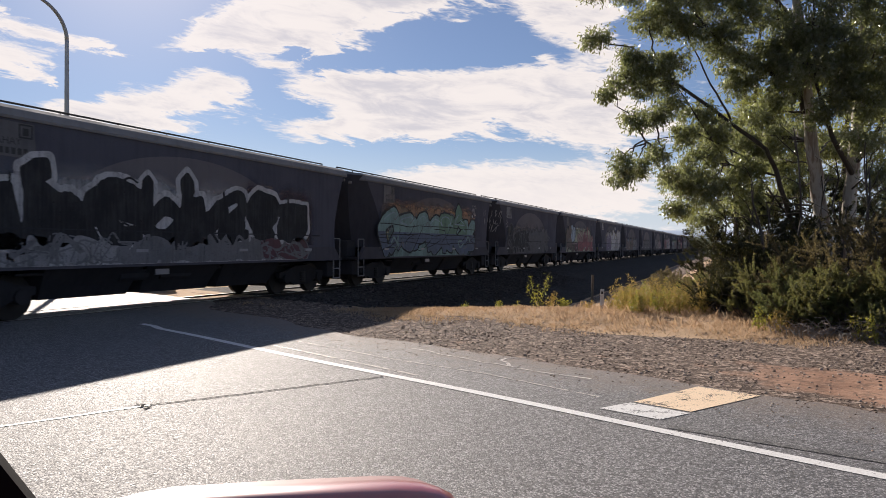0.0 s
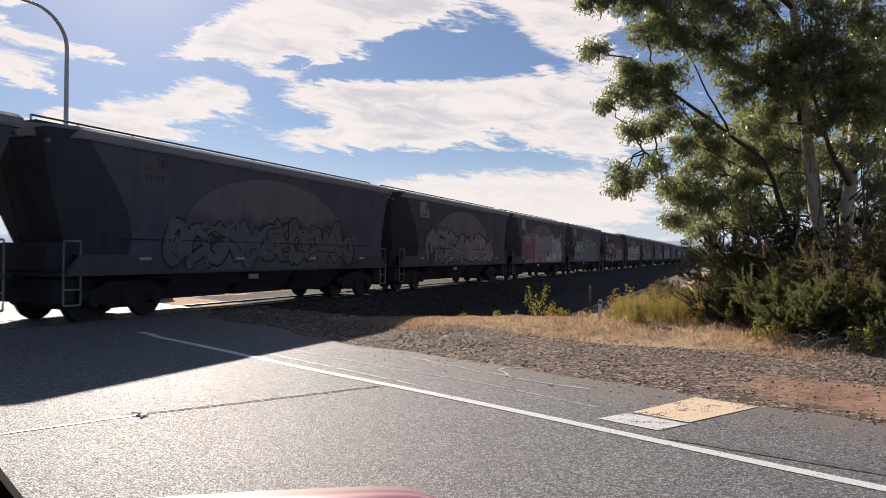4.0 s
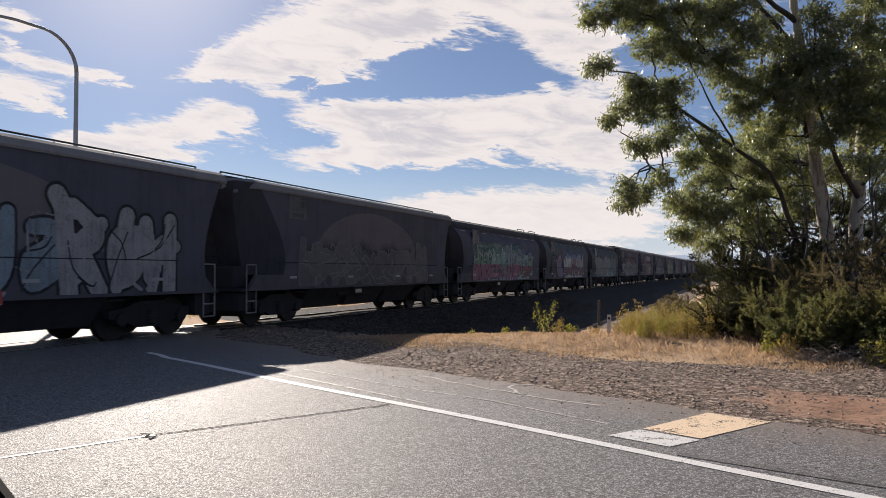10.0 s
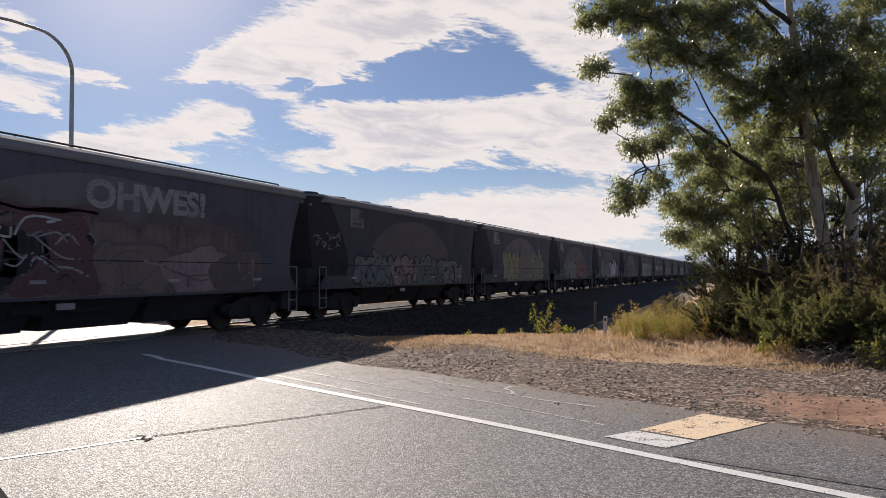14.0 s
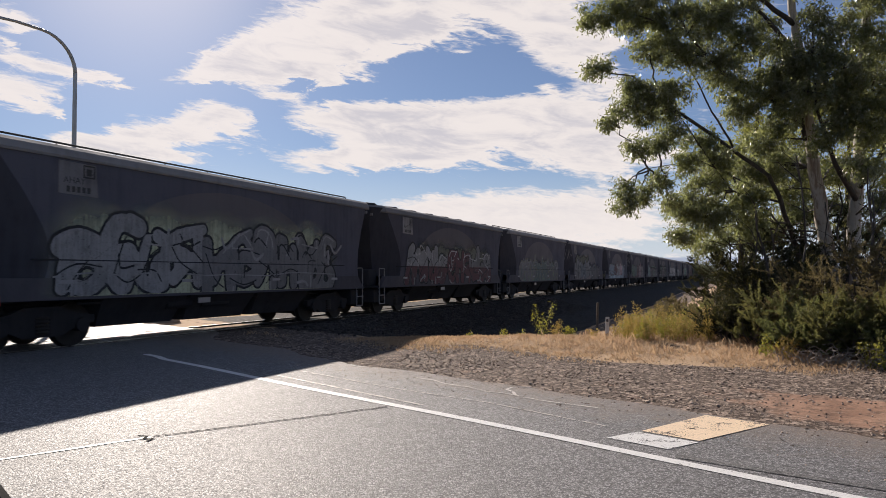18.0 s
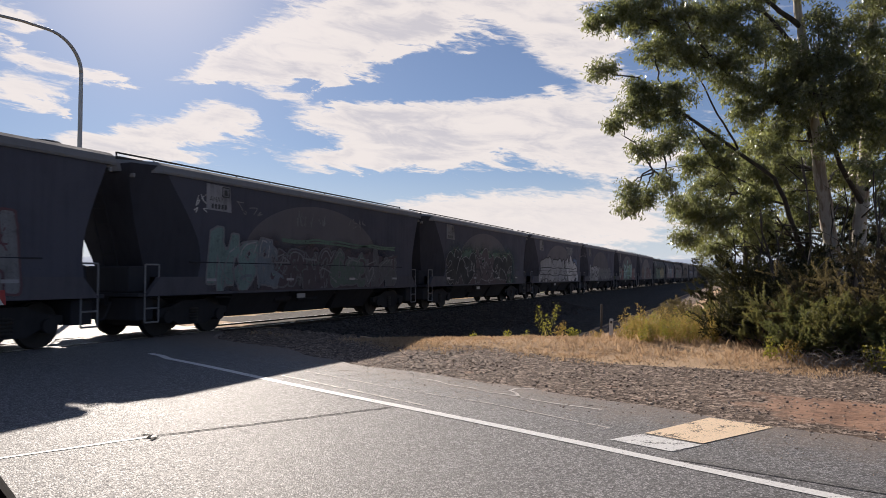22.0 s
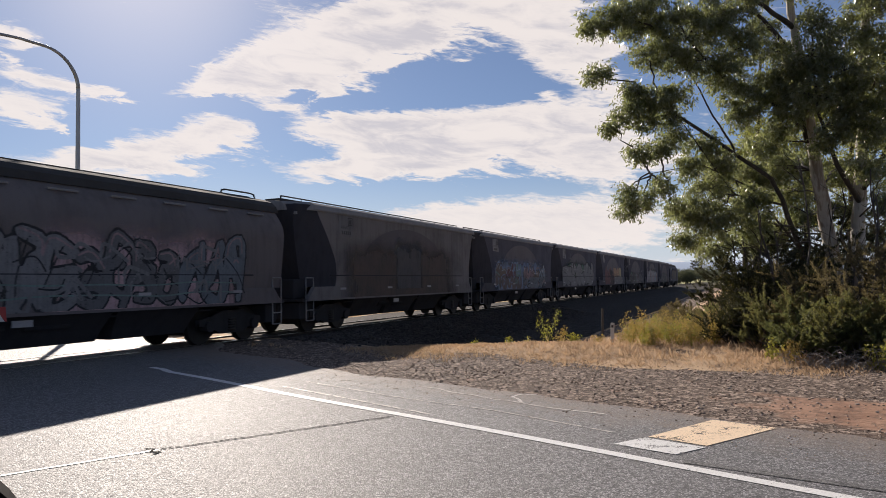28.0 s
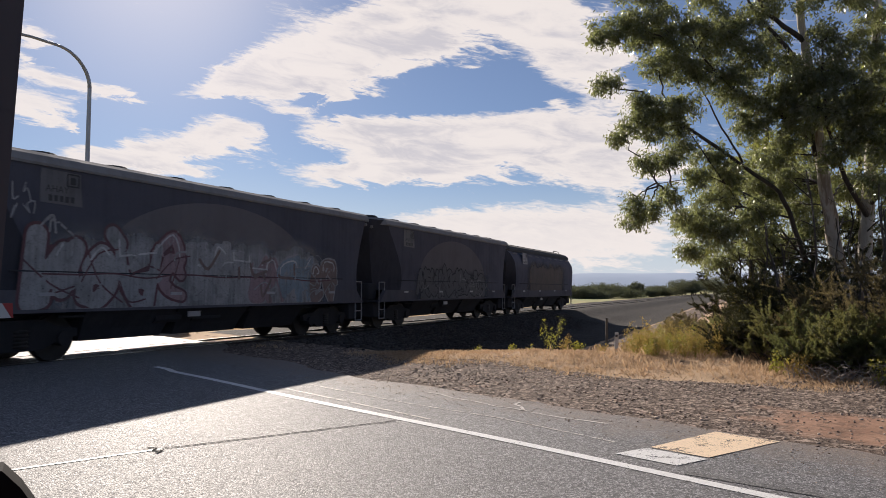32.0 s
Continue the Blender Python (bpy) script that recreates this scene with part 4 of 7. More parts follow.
    # markings on the side that faces the road
    X = 1.402
    if not rnd:
        bm = bmesh.new()
        ps = [(X + 0.003, 3.7 * math.cos(a), 1.95 + 1.68 * math.sin(a)) for a in np.linspace(0, math.pi, 40)]
        bm.faces.new([bm.verts.new(p) for p in ps])
        bmesh.ops.recalc_face_normals(bm, faces=bm.faces[:])
        part("painted_arc", bm, ARC, w, "faded pale semicircle painted on the side")
    for i, y in enumerate((-4.9, -1.6, 1.9, 5.0)):
        bm = bmesh.new()
        box(bm, (1.424, y, 1.36), (0.012, 0.34, 0.07))
        part("reflector", bm, REFLECT, w)
    bm = bmesh.new()
    box(bm, (1.31, -0.9, 0.86), (0.02, 0.42, 0.13))
    part("data_plate", bm, REFLECT, w)
    zb = 3.12 if not rnd else 2.95
    bm = bmesh.new()
    plate(bm, [(-5.10, zb + 0.02), (-4.17, zb), (-4.23, zb + 0.66), (-5.10, zb + 0.68)], X, X + 0.008)
    pl = part("placard", bm, PLACARD, w, "pale stencilled number panel")
    bm = bmesh.new()
    for i in range(5):
        box(bm, (X + 0.010, -4.88 + 0.12 * i, zb + 0.12), (0.004, 0.075, 0.12))
    part("stencil_bar", bm, INK, pl)
    bm = bmesh.new()
    for y, z, a, b in ((-4.52, zb + 0.51, 0.03, 0.26), (-4.27, zb + 0.51, 0.03, 0.26), (-4.395, zb + 0.63, 0.28, 0.03), (-4.395, zb + 0.39, 0.28, 0.03), (-4.395, zb + 0.50, 0.12, 0.14)):
        box(bm, (X + 0.010, y, z), (0.004, a, b))
    part("emblem", bm, INK, pl, "square outlined emblem")
    lettering("AHAY", 0.19, INK, pl, -4.74, zb + 0.24, X + 0.012)
    return w


def lettering(words, size, mat, parent, y, z, x, name="stencil_text", label="", bold=0.0):
    cu = bpy.data.curves.new(name, "FONT")
    cu.body, cu.size, cu.align_x, cu.offset = words, size, "CENTER", bold
    tmp = new(name, cu)
    bpy.context.view_layer.update()
    me = bpy.data.meshes.new_from_object(tmp.evaluated_get(bpy.context.evaluated_depsgraph_get()))
    bpy.data.objects.remove(tmp)
    me.materials.clear()
    me.materials.append(mat)
    ob = new(name, me)
    ob.parent = parent
    ob.matrix_basis = pose(x, y, z, 90, 0, 90)
    if label:
        ob["label"] = label
    return ob


def curved(pts, n=4):
    """A smooth curve through points."""
    p = [pts[0]] + list(pts) + [pts[-1]]
    out = []
    for a, b, c, d in zip(p, p[1:], p[2:], p[3:]):
        for i in range(n):
            t = i / n
            out.append(tuple(0.5 * (2 * b[k] + (c[k] - a[k]) * t + (2 * a[k] - 5 * b[k] + 4 * c[k] - d[k]) * t * t + (3 * b[k] - a[k] - 3 * c[k] + d[k]) * t ** 3) for k in (0, 1)))
    return out + [pts[-1]]


SHAPES = (
    ([(0.0, 0.0), (0.02, 0.7), (0.5, 1.0), (0.98, 0.72), (1.0, 0.0)],),
    ([(0.0, 0.0), (0.06, 1.0)], [(0.06, 1.0), (0.9, 0.88), (0.85, 0.5), (0.1, 0.48)], [(0.4, 0.48), (1.0, 0.0)]),
    ([(0.95, 0.88), (0.42, 1.0), (0.05, 0.72), (0.5, 0.5), (0.95, 0.28), (0.5, 0.0), (0.0, 0.15)],),
    ([(0.0, 1.0), (0.08, 0.12), (0.9, 0.0), (1.0, 0.95)], [(0.52, 0.55), (0.5, 0.05)]),
    ([(0.0, 0.0), (0.2, 1.0)], [(0.2, 1.0), (0.62, 0.15)], [(0.62, 0.15), (1.0, 1.0)]),
    ([(0.5, 1.0), (0.05, 0.75), (0.05, 0.25), (0.5, 0.0), (0.95, 0.25), (0.95, 0.75), (0.5, 1.0)],),
    ([(0.05, 0.0), (0.1, 1.0)], [(0.95, 0.0), (0.85, 0.9)], [(0.1, 0.5), (0.9, 0.55)]),
    ([(0.95, 0.85), (0.4, 1.0), (0.02, 0.5), (0.35, 0.02), (1.0, 0.12)], [(0.3, 0.55), (0.85, 0.5)]))


def wild_strokes(rng):
    """Strokes of one illegible spray-painted form: an arch, hook, fork, loop or slab, bent and mirrored at random."""
    out = []
    flip, tip = rng.random() < 0.4, rng.random() < 0.3
    for st in rng.choice(SHAPES):
        pts = [(x + rng.uniform(-0.2, 0.2), z + rng.uniform(-0.13, 0.13)) for x, z in st]
        pts = [(1 - x if flip else x, 1 - z if tip else z) for x, z in pts]
        out.append(curved(pts) if len(pts) > 2 else pts)
    a = rng.uniform(-0.1, 0.5)
    out.append(curved([(a, rng.uniform(-0.1, 0.5)), (a + rng.uniform(0.1, 0.4), rng.uniform(0.2, 0.8)), (a + rng.uniform(0.4, 0.9), rng.uniform(0.3, 1.1))]))
    if rng.random() < 0.5:
        p = out[0][-1]
        t = rng.uniform(0.2, 2.9)
        out.append([p, (p[0] + 0.28 * math.cos(t), p[1] + 0.2 * math.sin(t))])
    return out


def inked(name, strokes, r, x, mat, wagon, cell=0.07, floor=1.07, roof=3.78, swell=0.0, chisel=None):
    """A flat painted form: all that lies within r of the strokes, cut to a smooth outline."""
    brush = np.array([[math.cos(chisel), -math.sin(chisel)], [math.sin(chisel), math.cos(chisel)]]) if chisel is not None else np.eye(2)
    sharp = 5.0 if chisel is not None else 2.0
    segs = [(a, b) for st in strokes for a, b in zip(st, st[1:])]
    grow = np.array([1 + swell * (math.sin(math.pi * (i + 0.5) / (len(st) - 1)) - 0.6) for st in strokes for i in range(len(st) - 1)]) * r
    r = float(grow.max())
    a = np.array([s[0] for s in segs])
    d = np.array([s[1] for s in segs]) - a
    lo, hi = a.min(0) - r - 0.1, a.max(0) + r + 0.1
    lo, hi = np.minimum(lo, (a + d).min(0) - r - 0.1), np.maximum(hi, (a + d).max(0) + r + 0.1)
    nu, nv = int((hi[0] - lo[0]) / cell) + 2, int((hi[1] - lo[1]) / cell) + 2
    u, v = np.meshgrid(lo[0] + cell * np.arange(nu), lo[1] + cell * np.arange(nv), indexing="ij")
    def field(p):
        w = p[:, None, :] - a[None]
        t = np.clip((w * d[None]).sum(-1) / np.maximum((d * d).sum(-1), 1e-9)[None], 0, 1)
        off = w - d[None] * t[..., None]
        turned = np.abs(off @ brush)
        dist = (turned ** sharp).sum(-1) ** (1.0 / sharp)
        i = (dist - grow[None]).argmin(1)
        row = np.arange(len(p))
        return dist[row, i] - grow[i], off[row, i] / np.maximum(dist[row, i], 1e-6)[:, None]
    p = np.stack([u.ravel(), v.ravel()], 1)
    q = np.stack([(u[:-1, :-1] + cell / 2).ravel(), (v[:-1, :-1] + cell / 2).ravel()], 1)
    inside = (field(q)[0] < 0).reshape(nu - 1, nv - 1)
    if not inside.any():
        return None
    hits = np.zeros((nu, nv), int)
    for du in (0, 1):
        for dv in (0, 1):
            hits[du:nu - 1 + du, dv:nv - 1 + dv] += inside
    rim = (hits.ravel() > 0) & (hits.ravel() < 4)
    s, g = field(p)
    p = p - g * np.where(rim, np.clip(s, -0.75 * cell, cell), 0.0)[:, None]
    p[:, 1] = np.clip(p[:, 1], floor, roof)
    i, j = np.nonzero(inside)
    k = i * nv + j
    faces = np.stack([k, k + nv, k + nv + 1, k + 1], 1)
    used, inv = np.unique(faces, return_inverse=True)
    verts = np.column_stack([np.full(len(used), x), p[used]])
    return raw(name, verts, inv.reshape(-1, 4), mat, wagon)


def haze(wagon, y0, y1, z0, z1, col, x, rng):
    """A sprayed cloud of colour that thins out towards its wavy edges."""
    nu, nv, ph = 48, 9, rng.uniform(0, 6)
    verts, fade, faces = [], [], []
    for i in range(nu + 1):
        q = i / nu
        y = y0 + (y1 - y0) * q
        e = max(0.0, 1 - (2 * q - 1) ** 8) ** 0.5
        top = min(3.72, z1 + 0.10 * math.sin(y * 3.1 + ph) + 0.06 * math.sin(y * 7.7 + 2 * ph))
        for j in range(nv + 1):
            v = j / nv
            verts.append((x, y, max(1.06, z0 + (top - z0) * v)))
            edge = min(1.0, (1 - v) / 0.34) * min(1.0, q / 0.14, (1 - q) / 0.14)
            fade.append(edge * edge * (3 - 2 * edge))
            if i and j:
                k = i * (nv + 1) + j
                faces.append((k - nv - 2, k - 1, k, k - nv - 1))
    ob = raw("sprayed_haze", verts, faces, SPRAY[col + "~"], wagon)
    ob.data.attributes.new("fade", "FLOAT", "POINT").data.foreach_set("value", fade)


def graffiti(wagon, seed, y0, y1, z0, z1, fill, line, shine="", style="wild", low=""):
    """Spray-painted forms from y0 to y1 along the side: outline, fill and highlights, a fraction of a millimetre apart.
    'bubble' forms are fat, 'wild' ones lean and crossed by lines, 'drawn' ones are thin outlines over a dark fill."""
    rng = random.Random(seed)
    X = 1.413
    fat, wide = {"bubble": (0.165, 0.98), "wild": (0.11, 0.72), "drawn": (0.14, 0.95), "big": (0.25, 1.5), "slab": (0.19, 1.3), "fat": (0.27, 1.6)}[style]
    n = max(2, round((y1 - y0) / wide))
    cols = fill if isinstance(fill, (list, tuple)) else [fill]
    step = (y1 - y0) / n
    rim = {"bubble": 0.062, "wild": 0.045, "drawn": 0.024, "big": 0.07, "slab": 0.11, "fat": 0.06}[style]
    for i in range(n):
        a = y0 + step * (i + 0.06)
        wd, h = step * rng.uniform(0.95, 1.2), (z1 - z0) * rng.uniform(0.82, 1.05)
        lean, base = rng.uniform(-0.10, 0.10), z0 + rng.uniform(-0.06, 0.06)
        q = fat * rng.uniform(0.85, 1.2)
        lay = [[(a + q * 0.7 + (wd - 1.4 * q) * p[0] + lean * p[1], base + q + (h - 2 * q) * p[1]) for p in st] for st in wild_strokes(rng)]
        ext = 0.0004 * (i % 3)
        edge = None if style in ("bubble", "fat") else rng.uniform(-0.5, 1.0)
        col = cols[i * len(cols) // n]
        inked("graffiti_outline", lay, q + rim, X + 0.0035 + ext, SPRAY[line], wagon, swell=0.3, chisel=edge)
        inked("graffiti_form", lay, q, X + 0.0055 + ext, SPRAY[col], wagon, swell=0.35, chisel=edge)
        if low:
            inked("graffiti_shade", lay, q * 0.97, X + 0.0062 + ext, SPRAY[low], wagon, roof=z0 + (z1 - z0) * 0.48, swell=0.35, chisel=edge)
        if style != "slab":
            for j in range(2):
                c0, c1 = (a + wd * rng.uniform(-0.1, 0.4), base + h * rng.uniform(0.05, 0.9)), (a + wd * rng.uniform(0.6, 1.15), base + h * rng.uniform(0.05, 0.95))
                line3 = curved([c0, ((c0[0] + c1[0]) / 2 + rng.uniform(-0.15, 0.15), (c0[1] + c1[1]) / 2 + rng.uniform(-0.25, 0.25)), c1])
                inked("graffiti_line", [line3], 0.018, X + 0.0072 + ext + 0.0003 * j, SPRAY[line], wagon, 0.022)
        if shine:
            top = max((p for st in lay for p in st), key=lambda p: p[1])
            run = [[(p[0] - 0.02, p[1] + 0.55 * q) for p in st if p[1] > base + 0.62 * h] for st in lay]
            run = [r for r in run if len(r) > 2][:2]
            if run:
                inked("graffiti_highlight", run, 0.022, X + 0.0080 + ext, SPRAY[shine], wagon, 0.03)
            else:
                inked("graffiti_highlight", [[(top[0] - 0.1, top[1]), (top[0] + 0.06, top[1] + 0.03)]], 0.03, X + 0.0080 + ext, SPRAY[shine], wagon, 0.03)
    # overspray, drips and crossing strokes
    tones = list(cols) + [line] + ([shine] if shine else []) + ["black", "smoke"]
    for j in range(3):
        strokes = []
        for _ in range(round(n * 1.3)):
            c = (rng.uniform(y0, y1), rng.uniform(z0 + 0.05, z1 - 0.1))
            if rng.random() < 0.4:
                strokes.append([c, (c[0] + rng.uniform(-0.02, 0.02), c[1] - rng.uniform(0.1, 0.45))])
            else:
                strokes.append(curved([c, (c[0] + rng.uniform(0.05, 0.35), c[1] + rng.uniform(-0.3, 0.3)), (c[0] + rng.uniform(0.3, 0.7), c[1] + rng.uniform(-0.25, 0.25))]))
        ob = inked("graffiti_stroke", strokes, (0.014, 0.024, 0.042)[j], X + 0.0092 + 0.0004 * j, SPRAY[rng.choice(tones if j < 2 else list(cols))], wagon, 0.04)
        if ob:
            ob["kind"] = "stuff"


def tag_scrawl(wagon, seed, y, z, size, col, rows=1, length=1.0):
    """Thin scrawled loops that cannot be read."""
    rng = random.Random(seed)
    strokes = []
    for r in range(rows):
        yy, zz = y + rng.uniform(-0.1, 0.1), z - r * size * 0.85
        for i in range(max(2, round(length / (size * 0.8)))):
            w = size * rng.uniform(0.4, 0.8)
            pts = [(yy + w * rng.uniform(0.0, 1.0), zz + size * rng.uniform(0.0, 1.0)) for _ in range(rng.choice((3, 4, 5)))]
            strokes.append(curved(pts, 3))
            yy += w * rng.uniform(0.8, 1.3)
    ob = inked("scrawled_tag", strokes, 0.016, 1.4235, SPRAY[col], wagon, 0.025, roof=3.8)
    if ob:
        ob["kind"] = "stuff"


def panel_scrawl(wagon, seed, end, z, size, col, rows=1):
    """Scrawled loops at the front end of the side (1) or on the slanting panel at its rear end (-1)."""
    rng = random.Random(seed)
    w, near, back, ex, ye = ring_at(z, False)
    if end > 0:
        tag_scrawl(wagon, seed, near - 0.75, z, size, col, rows, 0.8)
        return
    a = back
    strokes = []
    for r in range(rows):
        yy, zz = a + 0.12, z - r * size * 0.9
        while yy < ye - 0.25:
            step = size * rng.uniform(0.35, 0.6)
            pts = [(min(ye - 0.08, yy + step * rng.uniform(0.0, 1.3)), zz + size * rng.uniform(0.0, 1.0)) for _ in range(rng.choice((3, 4)))]
            strokes.append(curved(pts, 3))
            yy += step * rng.uniform(0.9, 1.3)
    ob = inked("scrawled_tag", strokes, 0.02, 0.0, SPRAY[col], wagon, 0.03, roof=3.8)
    if ob:
        ob["kind"] = "stuff"
        for v in ob.data.vertices:
            w, near, back, ex, ye = ring_at(v.co.z, False)
            q = min(1.0, max(0.0, (v.co.y - back) / max(0.1, ye - back)))
            v.co.x = w + (ex - w) * q + 0.022
            v.co.y *= -1


def block_words(wagon, words, y, z, size, col):
    ob = lettering(words, size, SPRAY[col], wagon, y, z, 1.4205, "painted_word", "", 0.035)
    ob.scale = (1.15, 1.0, 1.0)


def stripes(wagon, seed, y0, y1, zs, col, r=0.018):
    """Long wavering sprayed lines along the side."""
    rng = random.Random(seed)
    for z in zs:
        pts = [(y0 + (y1 - y0) * i / 12, z + rng.uniform(-0.05, 0.05)) for i in range(13)]
        inked("sprayed_line", [curved(pts, 3)], r, 1.4225, SPRAY[col], wagon, 0.03)


P, H, S, R = "plain", "hatch", "stub", "round"
